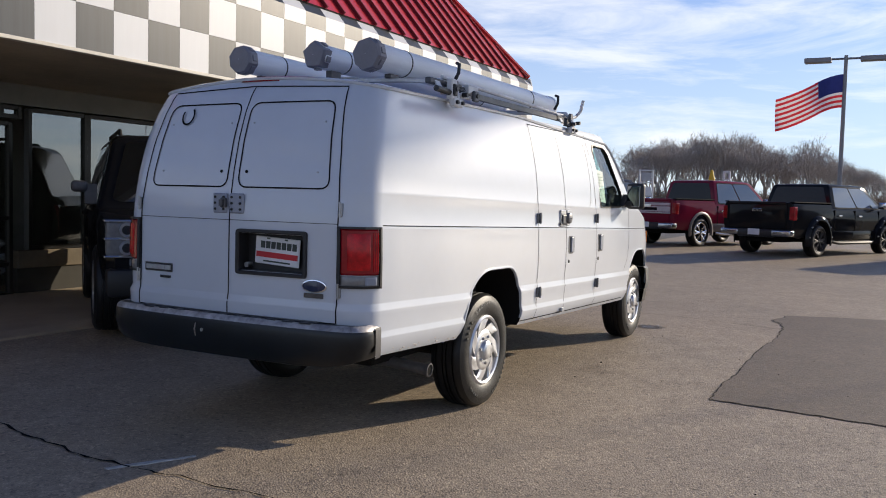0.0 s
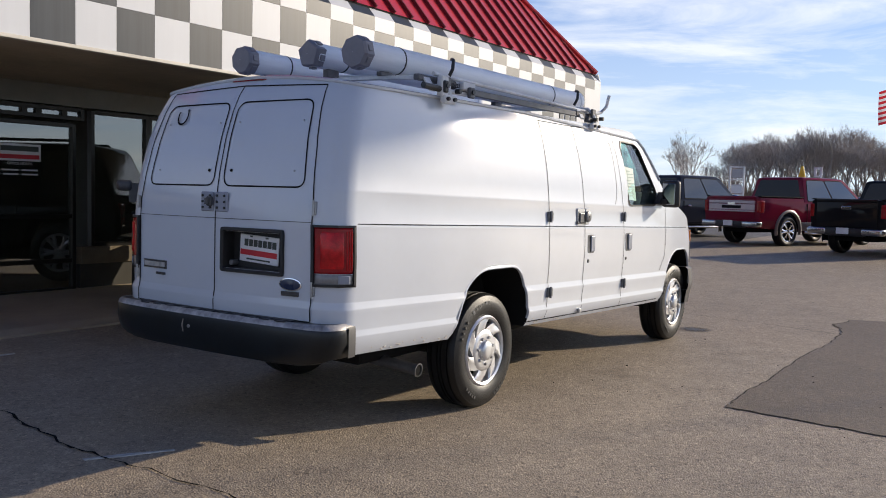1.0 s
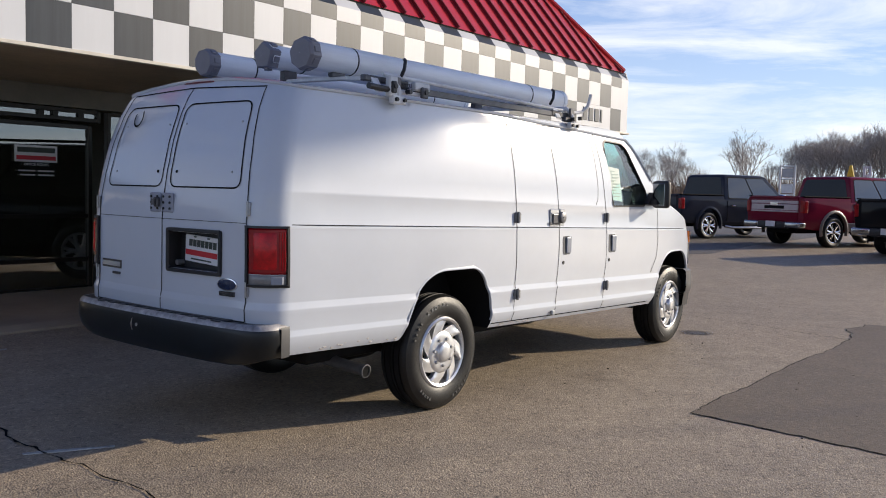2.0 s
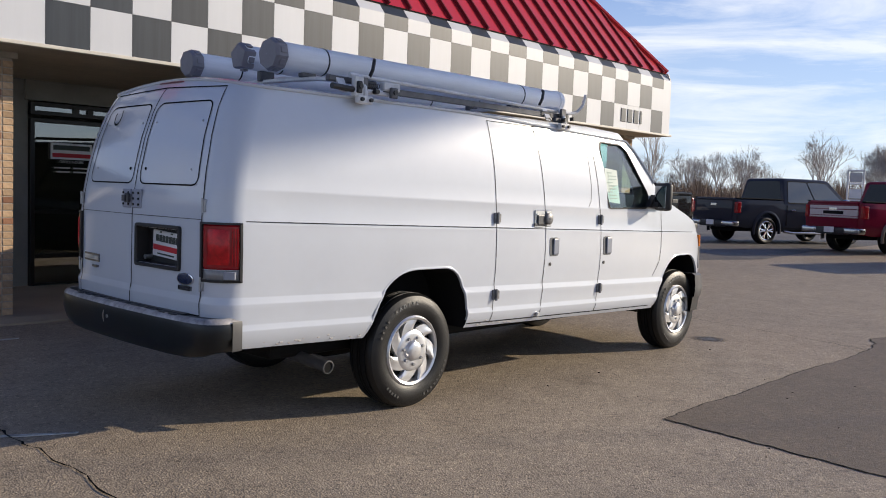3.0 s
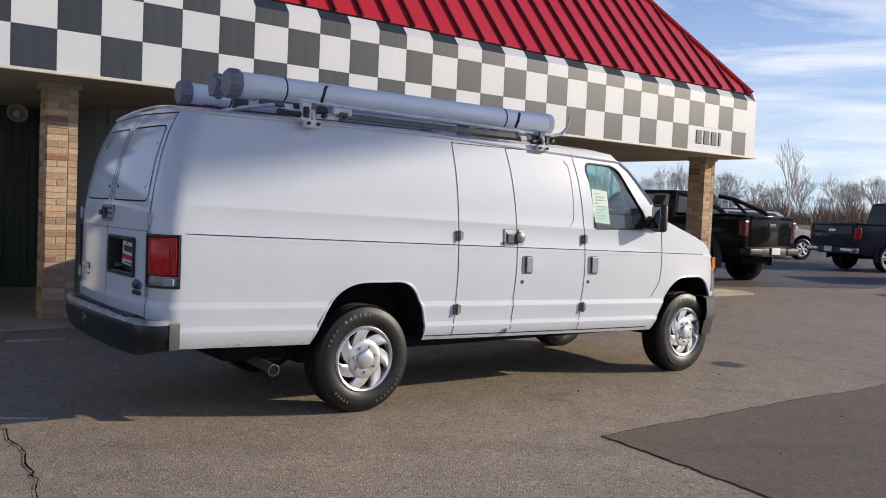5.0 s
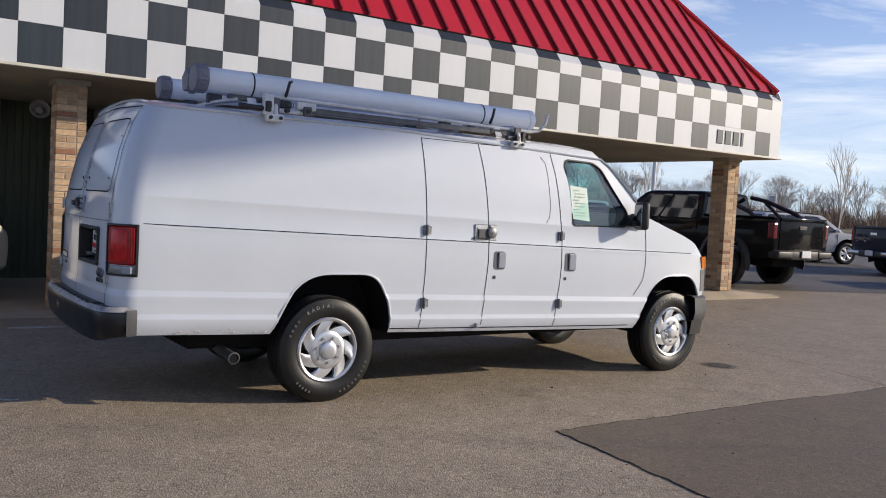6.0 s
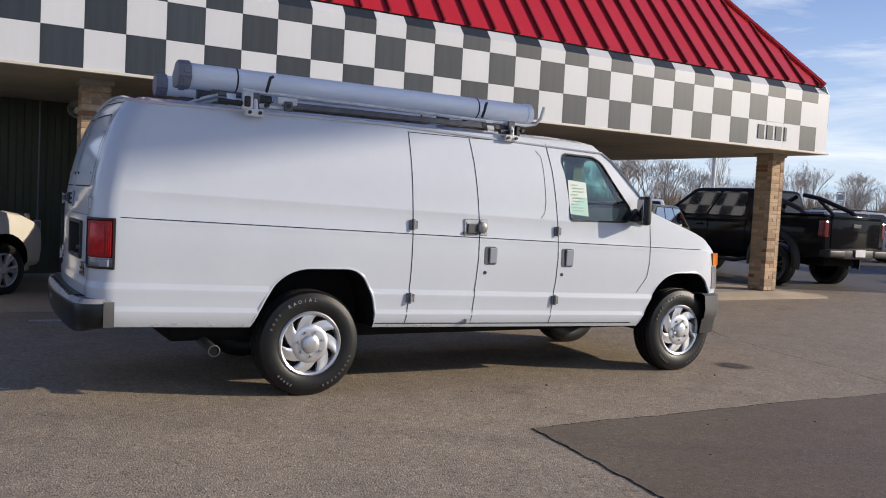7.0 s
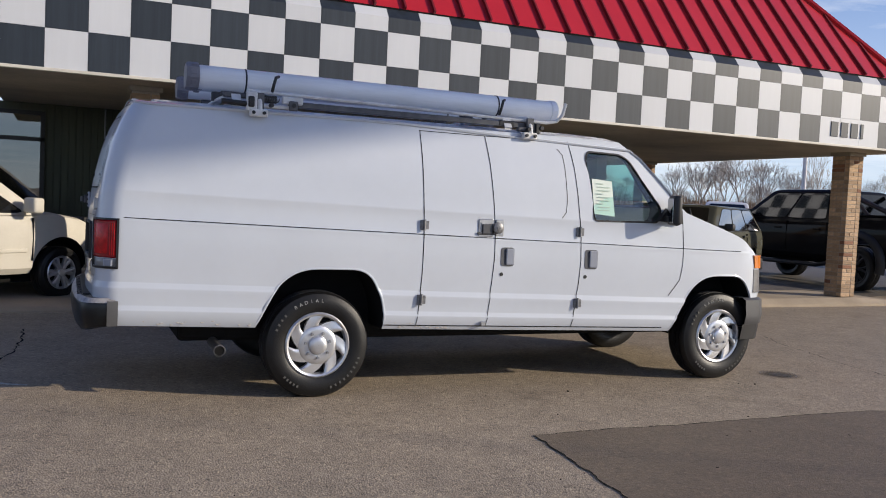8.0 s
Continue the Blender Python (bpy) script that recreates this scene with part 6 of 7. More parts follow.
def vehicle(kind, m, paint, label, category, length=5.8, width=2.0, height=1.92, wheelbase=3.7, tyre=0.4, lift=0.0, rim="spoke", rim_mat=None, chrome=True, flare=False, roll_bar=False, gate_strip=False, clad=None, lens=None, big_mirror=False):
    """A pickup, sport utility or minivan. Its origin is on the ground under the rear axle; it heads along +x."""
    car = tagged(empty(category.replace(" ", "_"), m), label, category)
    rim_mat = rim_mat or M_SILVER
    w = width / 2
    ro = {"pickup": 1.22, "suv": 0.8, "minivan": 1.0}[kind]
    x0, x1 = -ro, length - ro
    g0 = tyre + 0.06 + lift
    if kind == "pickup":
        deck, hood, belt = g0 + 0.9, g0 + 0.78, g0 + 0.79
        st = [(x0, g0 + 0.12, deck - 0.02, w * 0.96), (x0 + 0.04, g0 + 0.05, deck, w * 0.985), (x0 + 0.5, g0, deck, w), (0.66, g0 - 0.02, deck, w), (0.69, g0 - 0.04, belt + 0.01, w), (2.6, g0 - 0.04, belt, w), (wheelbase - 0.35, g0 - 0.03, belt, w),
              (wheelbase - 0.1, g0 - 0.02, hood + 0.06, w), (wheelbase + 0.45, g0, hood + 0.03, w * 0.985), (x1 - 0.1, g0 + 0.02, hood - 0.04, w * 0.95), (x1, g0 + 0.08, hood - 0.14, w * 0.9)]
        hull = cab_hull(0.7, wheelbase - 0.1, 0.8, wheelbase - 1.0, belt - 0.03, height + lift, w * 0.955, w * 0.775)
    elif kind == "suv":
        belt, hood = g0 + 0.68, g0 + 0.62
        st = [(x0, g0 + 0.1, belt - 0.08, w * 0.93), (x0 + 0.06, g0 + 0.03, belt, w * 0.97), (0.3, g0 - 0.02, belt, w), (wheelbase - 0.4, g0 - 0.03, belt, w), (wheelbase - 0.1, g0 - 0.02, hood + 0.05, w * 0.99), (wheelbase + 0.5, g0, hood, w * 0.97), (x1 - 0.08, g0 + 0.02, hood - 0.1, w * 0.93), (x1, g0 + 0.08, hood - 0.2, w * 0.86)]
        hull = cab_hull(x0 + 0.06, wheelbase - 0.1, x0 + 0.4, wheelbase - 0.95, belt - 0.03, height, w * 0.95, w * 0.76)
    else:
        belt, hood = g0 + 0.66, g0 + 0.6
        st = [(x0, g0 + 0.1, belt - 0.06, w * 0.93), (x0 + 0.06, g0 + 0.02, belt, w * 0.97), (0.3, g0 - 0.05, belt, w), (wheelbase - 0.5, g0 - 0.06, belt - 0.02, w), (wheelbase - 0.15, g0 - 0.05, hood + 0.07, w * 0.995), (wheelbase + 0.3, g0 - 0.03, hood, w * 0.975), (wheelbase + 0.5, g0 - 0.04, hood - 0.07, w * 0.93), (wheelbase + 0.68, g0 - 0.04, hood - 0.16, w * 0.84), (x1 - 0.06, g0 - 0.03, hood - 0.24, w * 0.72), (x1, g0 + 0.02, hood - 0.34, w * 0.6)]
        hull = cab_hull(x0 + 0.05, wheelbase - 0.22, x0 + 0.35, wheelbase - 1.2, belt - 0.03, height, w * 0.95, w * 0.72)
    bd = part("body", loft_body(st), paint, car, smooth=True)
    cuts = []
    for ax in (0.0, wheelbase):
        for s in (-1, 1):
            q = bmesh.new()
            r = tyre + 0.09
            poly = [(ax + r * math.cos(a), tyre + lift * 0.5 + 0.03 + r * math.sin(a)) for a in (2 * math.pi * k / 24 for k in range(24))]
            prism(q, poly, lambda a, c, d: (a, d, c), s * (w - 0.32), s * (w + 0.2))
            cuts.append((q, M_GAP))
    if kind == "pickup":
        q = bmesh.new()
        box(q, x0 + 0.08, 0.675, -w * 0.86, w * 0.86, g0 + 0.3, deck + 0.4)
        cuts.append((q, M_BLACK))
    carve(bd, cuts)
    # glasshouse
    part("cab" if kind == "pickup" else "roof", cab_loft(hull), paint, car, smooth=True)
    H = hull
    n_win = 2 if kind == "pickup" else 3
    for corners in ((H[0], H[1], H[5], H[4]), (H[2], H[3], H[7], H[6])):
        rev = corners[0] is H[2]
        edges = [0.05, 0.48, 0.93] if n_win == 2 else [0.04, 0.34, 0.64, 0.92]
        for k in range(n_win):
            u0, u1 = edges[k] + 0.012, edges[k + 1] - 0.012
            lo0, lo1 = u0, u1
            up0, up1 = u0 + (0.02 if k == 0 else 0), u1 - (0.0 if k < n_win - 1 else 0.03)
            if k == n_win - 1:
                lo1 = min(0.97, u1 + 0.02)
            a0, a1 = (lo0, up0), (lo1, up1)
            if rev:
                a0, a1 = (1 - lo1, 1 - up1), (1 - lo0, 1 - up0)
            win = pane_on(corners, a0, a1, 0.07, 0.88, 0.006, car, "side_window", M_GLASS_DARK, rnd_r=0.05)
            pane_on(corners, (a0[0] - 0.008, a0[1] - 0.008), (a1[0] + 0.008, a1[1] + 0.008), 0.03, 0.91, 0.003, win, "window_seal", M_GAP, rnd_r=0.055)
    pane_on((H[1], H[2], H[6], H[5]), (0.06, 0.09), (0.94, 0.91), 0.1, 0.9, 0.006, car, "windscreen", M_GLASS_DARK)
    pane_on((H[3], H[0], H[4], H[7]), (0.06, 0.09), (0.94, 0.91), 0.1, 0.9, 0.006, car, "rear_window", M_GLASS_REAR)
    # door gaps, handles, side moulding
    for s in (-1, 1):
        for xg in ((0.8, 1.9, wheelbase - 0.42) if kind == "pickup" else (0.55, 1.7, wheelbase - 0.42)):
            q = bmesh.new()
            box(q, xg - 0.005, xg + 0.005, min(s * (w + 0.003), s * (w - 0.03)), max(s * (w + 0.003), s * (w - 0.03)), g0 + 0.1, belt - 0.06)
            part("door_gap", q, M_GAP, car)
        for xg in ((1.05, 2.15) if kind == "pickup" else (0.75, 1.95)):
            q = bmesh.new()
            box(q, xg - 0.09, xg + 0.09, min(s * (w - 0.01), s * (w + 0.03)), max(s * (w - 0.01), s * (w + 0.03)), g0 + 0.56, g0 + 0.6, 0.01, 2)
            part("door_handle", q, M_CHROME if chrome else paint, car)
        q = bmesh.new()
        xm = wheelbase - 0.5
        zm = belt + (0.13 if big_mirror else 0.0)
        mh, mw = (0.11, 0.17) if big_mirror or kind == "suv" else (0.18, 0.22)
        box(q, xm - 0.09, xm + 0.06, min(s * (w + 0.02), s * (w + mw)), max(s * (w + 0.02), s * (w + mw)), zm, zm + mh, 0.035, 3)
        box(q, xm - 0.03, xm + 0.03, min(s * (w - 0.06), s * (w + 0.05)), max(s * (w - 0.06), s * (w + 0.05)), belt + 0.02, zm + 0.08)
        part("door_mirror", q, M_RACK_DARK if big_mirror else M_CHROME if chrome else paint if kind == "minivan" else M_BLACK, car, smooth=True)
        if flare or kind == "pickup":
            for ax in (0.0, wheelbase):
                q = bmesh.new()
                r = tyre + 0.085
                rows = []
                for k in range(15):
                    a = math.pi * (-0.08 + 1.16 * k / 14)
                    rim_w, o = (0.15, 0.085) if flare else (0.08, 0.022)

                    def ring(f, out):
                        return (ax + math.cos(a) * (r + rim_w * f), s * (w + out), tyre + lift * 0.5 + 0.03 + math.sin(a) * (r + rim_w * f))
                    rows.append([ring(0, -0.06), ring(0, o * 0.86), ring(0.12, o), ring(0.42, o * 0.92), ring(0.75, o * 0.55), ring(0.95, o * 0.12), ring(1.0, -0.02)])
                grid(q, rows)
                part("wheel_flare", q, clad or (M_BLACK if flare else paint), car, smooth=True)
                if flare and clad:      # bolt heads round the flare
                    for k in range(7):
                        a = math.pi * (0.04 + 0.92 * k / 6)
                        cx, cz = ax + math.cos(a) * (r + 0.075), tyre + lift * 0.5 + 0.03 + math.sin(a) * (r + 0.075)
                        q = bmesh.new()
                        rod(q, (cx, s * (w + 0.06), cz), (cx, s * (w + 0.088), cz), 0.02, 0.014, 8)
                        part("flare_bolt", q, M_STEEL, car)
        if kind == "pickup":
            q = bmesh.new()
            pipe(q, [(0.75, s * (w - 0.05), tyre + lift * 0.6 - 0.02), (1.0, s * (w + 0.02), tyre + lift * 0.5 - 0.06), (wheelbase - 0.9, s * (w + 0.02), tyre + lift * 0.5 - 0.06), (wheelbase - 0.65, s * (w - 0.05), tyre + lift * 0.6 - 0.02)], 0.045, 8)
            part("side_step", q, M_CHROME_DULL if chrome and not flare else M_BLACK, car, smooth=True)
        # lamps
        q = bmesh.new()
        if kind == "pickup":
            box(q, x0 - 0.008, x0 + 0.16, min(s * (w - 0.15), s * (w - 0.006)), max(s * (w - 0.15), s * (w - 0.006)), g0 + 0.45, g0 + 0.8, 0.035, 3)
        else:
            box(q, x0 - 0.01, x0 + 0.1, min(s * (w - 0.22), s * (w - 0.07)), max(s * (w - 0.22), s * (w - 0.07)), g0 + 0.3, g0 + 0.62, 0.02, 2)
        part("tail_lamp", q, lens or M_RED_LENS, car, "red tail lamp")
        q = bmesh.new()
        if kind == "minivan":
            box(q, x1 - 0.32, x1 - 0.06, min(s * (w * 0.55), s * (w * 0.84)), max(s * (w * 0.55), s * (w * 0.84)), g0 + 0.24, g0 + 0.37, 0.04, 2)
        else:
            box(q, x1 - 0.16, x1 + 0.01, min(s * (w * 0.55), s * (w * 0.93)), max(s * (w * 0.55), s * (w * 0.93)), g0 + 0.28, g0 + 0.58, 0.03, 2)
        lamp_ = part("head_lamp", q, M_CLEAR_LENS, car, "clear head lamp")
        if kind == "suv":
            ya, yb = sorted((s * w * 0.54, s * w * 0.945))
            for k, z in enumerate((g0 + 0.27, g0 + 0.42, g0 + 0.57)):
                q = bmesh.new()
                box(q, x1 - 0.17, x1 + 0.018, ya, yb, z, z + 0.02, 0.006, 1)
                part("lamp_rim", q, M_CHROME, lamp_, "bright lamp rim")
            for z in (g0 + 0.355, g0 + 0.505):
                q = bmesh.new()
                pipe(q, [(x1 - 0.02, s * w * 0.76, z), (x1 + 0.024, s * w * 0.76, z)], 0.062, 16)
                part("lamp_bowl", q, M_CHROME, lamp_)
                q = bmesh.new()
                pipe(q, [(x1 + 0.01, s * w * 0.76, z), (x1 + 0.03, s * w * 0.76, z)], 0.04, 12)
                part("lamp_bulb", q, M_GLASS_DARK, lamp_)
            if height > 1.7:
                q = bmesh.new()
                ry_ = s * w * 0.68
                pipe(q, [(x0 + 0.6, ry_, height - 0.03), (x0 + 0.68, ry_, height + 0.055), (wheelbase - 1.12, ry_, height + 0.055), (wheelbase - 1.0, ry_, height - 0.03)], 0.02, 8)
                part("roof_rail", q, M_BLACK, car, smooth=True)
        if kind == "minivan":
            q = bmesh.new()
            xa, za = x1 - 0.44, g0 + 0.4
            box(q, xa, xa + 0.13, min(s * w * 0.8, s * w * 0.92), max(s * w * 0.8, s * w * 0.92), za, za + 0.075, 0.025, 2)
            part("side_marker", q, M_AMBER, lamp_, "amber marker lens")
        if kind == "minivan":
            q = bmesh.new()
            box(q, 0.5, wheelbase - 0.5, min(s * (w - 0.03), s * (w + 0.012)), max(s * (w - 0.03), s * (w + 0.012)), g0 + 0.2, g0 + 0.245, 0.008, 2)
            part("side_moulding", q, paint, car, smooth=True)
    # ends
    q = bmesh.new()
    bz = g0 + (0.05 if kind == "pickup" else -0.02)
    if kind == "pickup":
        box(q, x0 - 0.12, x0 + 0.06, -w * 0.5, w * 0.5, bz - 0.03, bz + 0.16, 0.03, 2)
        bump_ = part("rear_bumper", q, M_BLACK, car, smooth=True)
        for s in (-1, 1):
            q = bmesh.new()
            box(q, x0 - 0.14, x0 + 0.12, min(s * w * 0.46, s * w * 0.97), max(s * w * 0.46, s * w * 0.97), bz - 0.0, bz + 0.16, 0.04, 3)
            part("bumper_end", q, M_CHROME_DULL if chrome else M_BLACK, bump_, "chrome bumper end" if chrome else "", smooth=True)
        if clad:
            for s in (-1, 1):
                q = bmesh.new()
                box(q, 0.5, wheelbase - 0.52, min(s * (w - 0.06), s * (w + 0.012)), max(s * (w - 0.06), s * (w + 0.012)), g0 - 0.04, g0 + 0.2, 0.02, 2)
                part("rocker_panel", q, clad, car, smooth=True)
    else:
        box(q, x0 - 0.14, x0 + 0.06, -w * 0.95, w * 0.95, bz - 0.02, bz + 0.2, 0.03, 2)
        part("rear_bumper", q, M_CHROME if chrome else M_BLACK, car, smooth=True)
    q = bmesh.new()
    if kind == "minivan":
        prism(q, round_poly([(x1 - 0.34, -w * 0.86), (x1 - 0.12, -w * 0.7), (x1 + 0.02, -w * 0.42), (x1 + 0.02, w * 0.42), (x1 - 0.12, w * 0.7), (x1 - 0.34, w * 0.86)], 0.04, 3), lambda a, c, d: (a, c, d), bz - 0.08, bz + 0.17)
    else:
        box(q, x1 - 0.15, x1 + 0.08, -w * 0.93, w * 0.93, bz - 0.04, bz + 0.2, 0.04, 2)
    part("front_bumper", q, (M_CHROME if chrome else M_BLACK) if kind != "minivan" else paint, car, smooth=True)
    q = bmesh.new()
    box(q, x1 - 0.08, x1 + 0.02, -w * 0.55, w * 0.55, g0 + 0.22, g0 + 0.6, 0.02, 2)
    for k in range(4):
        box(q, x1 + 0.0, x1 + 0.03, -w * 0.53, w * 0.53, g0 + 0.27 + k * 0.085, g0 + 0.3 + k * 0.085)
    part("grille", q, M_BLACK if not chrome else M_STEEL, car)
    q = bmesh.new()
    box(q, x0 - 0.155, x0 - 0.135, -0.16, 0.16, bz + 0.02, bz + 0.17, 0.004, 1)
    part("number_plate", q, M_PLATE, car, "pale number plate")
    if kind == "pickup":
        q = bmesh.new()
        box(q, x0 - 0.018, x0 + 0.06, -w + 0.21, w - 0.21, g0 + 0.24, deck + 0.005, 0.015, 2)
        box(q, x0 - 0.04, x0 + 0.03, -w + 0.21, w - 0.21, deck - 0.07, deck + 0.012, 0.02, 2)
        gate = part("tailgate", q, paint, car, smooth=True)
        if gate_strip:
            for z0, z1, out in ((deck - 0.2, deck - 0.115, 0.034), (deck - 0.375, deck - 0.215, 0.026), (deck - 0.43, deck - 0.385, 0.032)):
                q = bmesh.new()
                box(q, x0 - out, x0 + 0.01, -w + 0.2, w - 0.2, z0, z1, 0.01, 2)
                part("gate_strip", q, M_GATE, gate, "satin silver band")
            q = bmesh.new()
            box(q, x0 - 0.031, x0 + 0.0, -0.34, 0.34, deck - 0.34, deck - 0.25, 0.01, 2)
            part("gate_lettering", q, M_GAP, gate, "dark name bar")
        for s in (-1, 1):       # caps along the bed rails
            q = bmesh.new()
            box(q, x0 + 0.03, 0.66, min(s * w * 0.84, s * w * 0.965), max(s * w * 0.84, s * w * 0.965), deck - 0.012, deck + 0.02, 0.012, 2)
            part("rail_cap", q, M_GAP, car)
        q = bmesh.new()
        box(q, x0 - 0.036, x0 - 0.016, -0.13, 0.13, g0 + 0.66, g0 + 0.74, 0.008, 2)
        part("gate_handle", q, M_CHROME if chrome else M_BLACK, car)
        q = bmesh.new()
        box(q, -0.9, wheelbase + 0.3, -w * 0.5, w * 0.5, tyre + lift * 0.6 - 0.05, g0 + 0.1, 0.03)
        part("chassis", q, M_GAP, car)
    else:
        q = bmesh.new()
        box(q, -0.7, wheelbase + 0.4, -w * 0.7, w * 0.7, tyre - 0.12, g0 + 0.1, 0.03)
        part("chassis", q, M_GAP, car)
    if roll_bar:
        for s in (-1, 1):
            q = bmesh.new()
            pipe(q, [(x0 + 0.6, s * w * 0.86, deck), (x0 + 0.72, s * w * 0.84, deck + 0.1), (0.3, s * w * 0.8, height + lift - 0.14), (0.7, s * w * 0.78, height + lift - 0.07)], 0.05, 8)
            pipe(q, [(-0.1, s * w * 0.84, deck), (0.3, s * w * 0.79, height + lift - 0.18)], 0.04, 8)
            part("roll_bar", q, M_BLACK, car, smooth=True)
    # wheels
    tw = 0.27 if tyre > 0.36 else 0.21
    for ax in (0.0, wheelbase):
        for s in (-1, 1):
            build_wheel(car, pose(ax, s * (w - tw / 2 - 0.01 + (0.04 if flare else 0)), tyre, 0, 0, 0 if s < 0 else 180), tyre, tw, tyre * (0.68 if kind == "pickup" else 0.62), rim, rim_mat=rim_mat)
    return car


P_RED = car_paint("maroon_paint", (0.17, 0.012, 0.03))
M_GATE = surface("satin_gate_band", (0.42, 0.36, 0.38), 0.35, metal=0.5, var=0.1)
M_CLAD = surface("bronze_cladding", (0.2, 0.16, 0.14), 0.4, var=0.1, coat=0.4)
P_BLACK = car_paint("black_paint", (0.012, 0.012, 0.013), 0.3, 0.08)
P_CHARCOAL = car_paint("charcoal_paint", (0.03, 0.033, 0.045))
P_SILVER = car_paint("silver_paint", (0.5, 0.51, 0.52))
P_CREAM = car_paint("cream_white_paint", (0.56, 0.53, 0.46))
P_DKGREEN = car_paint("olive_paint", (0.085, 0.085, 0.068))
P_WHITE = car_paint("white_paint", (0.72, 0.73, 0.75))

vehicle("pickup", pose(21.3, 3.75, 0.11, 0, 0, -24), P_RED, "maroon crew-cab pickup truck with chrome bumpers parked on asphalt", "pickup truck", height=1.97, tyre=0.42, rim="spoke", rim_mat=M_CHROME, gate_strip=True, clad=M_CLAD)
vehicle("pickup", pose(19.1, 0.4, 0.1, 0, 0, -23), P_BLACK, "black crew-cab pickup truck with dark wheels and bolt-on flares", "pickup truck", height=1.86, flare=True, clad=P_BLACK, rim_mat=M_BLACK, chrome=True, lens=M_RED_LENS)
# next vehicle stands out of view, added for the shadow it throws on the lot
vehicle("suv", pose(19.1, -3.75, 0.1, 0, 0, -22), P_CHARCOAL, "unseen dark sport utility added to cast a shadow beside the truck row", "sport utility", length=4.8, width=1.9, height=1.75, wheelbase=2.8)
vehicle("pickup", pose(22.6, 7.8, 0.11, 0, 0, -22), P_CHARCOAL, "dark charcoal pickup truck with chrome wheels and bumper", "pickup truck", height=2.04, tyre=0.42, rim_mat=M_CHROME)
vehicle("pickup", pose(14.12, 6.95, 0.01, 0, 0, 90), P_BLACK, "lifted black pickup truck with bed roll bar", "pickup truck", height=1.95, tyre=0.46, lift=0.12, chrome=False, flare=True, roll_bar=True, rim_mat=M_BLACK, length=5.55, wheelbase=3.52, lens=M_RED_DARK)
vehicle("suv", pose(24.3, 14.0, 0.1, 0, 0, -22), P_SILVER, "silver sport utility parked in the row beyond the trucks", "sport utility", length=4.8, width=1.9, height=1.72, wheelbase=2.8)
vehicle("suv", pose(2.67, 5.57, 0.05, 0, 0, 232.5), P_BLACK, "black sport utility vehicle with chrome mirror under the canopy edge", "sport utility", length=4.15, width=1.95, height=1.86, wheelbase=2.5, chrome=False, big_mirror=True)
vehicle("suv", pose(8.8, 6.5, 0.11, 0, 0, 214), P_DKGREEN, "olive grey station car with dark mirrors", "car", length=4.4, width=1.8, height=1.45, wheelbase=2.65, tyre=0.33, chrome=False)
vehicle("minivan", pose(-4.57, 4.45, 0.02, 0, 0, 40), P_CREAM, "cream white minivan parked nose-in beside the green wall", "minivan", length=4.78, width=1.9, height=1.72, wheelbase=3.03, tyre=0.315, chrome=False)
vehicle("suv", pose(21.7, 20.4, 0.1, 0, 0, 228), P_WHITE, "white sport utility with blue tinted glass in the far row", "sport utility", length=4.9, width=1.9, height=1.85, wheelbase=2.8)

# placards on the roof of the maroon pickup
for dx, mt, sh in ((2.2, M_YELLOW, 0), (2.2, M_PLATE, 1)):
    b = bmesh.new()
    y = 0.25 - sh * 0.55
    if sh == 0:
        prism(b, [(-0.12, 0), (0.12, 0), (0.03, 0.34), (-0.03, 0.34)], lambda a, c, d: (d, a, c), -0.02, 0.02)
    else:
        for ya, yb, za, zb in ((-0.13, -0.065, 0, 0.3), (0.065, 0.13, 0, 0.3), (-0.065, 0.065, 0.24, 0.3), (-0.065, 0.065, 0, 0.05)):
            box(b, -0.02, 0.02, ya, yb, za, zb)
    pc = tagged(new("placard", mesh_ob("placard", b, mt)), "small upright placard standing on the truck roof, yellow" if sh == 0 else "small white upright placard standing on the truck roof", "placard", group="roof placards")
    pc.matrix_basis = pose(21.3, 3.75, 0.11, 0, 0, -24) @ pose(dx, y, 2.02)


# ---------------------------------------------------------------- poles, flags and signs
def flag_mesh(parent, m, w, h, seed, sag=0.1, curve=1.4):
    """Thirteen stripes and a canton, rippling away from the staff."""
    rnd_ = random.Random(seed)

    def at(u, v):
        droop = sag * u ** curve * w
        return Vector((-u * w * 0.93, 0.16 * w * math.sin(u * 7.5 + v * 1.3) * (0.25 + u * 0.75), -v * h - droop + 0.04 * w * math.sin(u * 5 + 1)))

    for i in range(13):
        b = bmesh.new()
        u0 = 0.4 if i < 7 else 0.0
        n_ = 18
        rows = [[at(lerp(u0, 1, k / n_), (i + j) / 13) + Vector((0, o, 0)) for k in range(n_ + 1)] for j in (0, 1) for o in (0,)]
        grid(b, rows)
        part("stripe", b, M_CLOTH_RED if i % 2 == 0 else M_CLOTH_WHITE, parent, at=m)
    b = bmesh.new()
    grid(b, [[at(0.4 * k / 8, 7 / 13 * j / 4) for k in range(9)] for j in range(5)])
    part("canton", b, M_CLOTH_BLUE, parent, at=m)


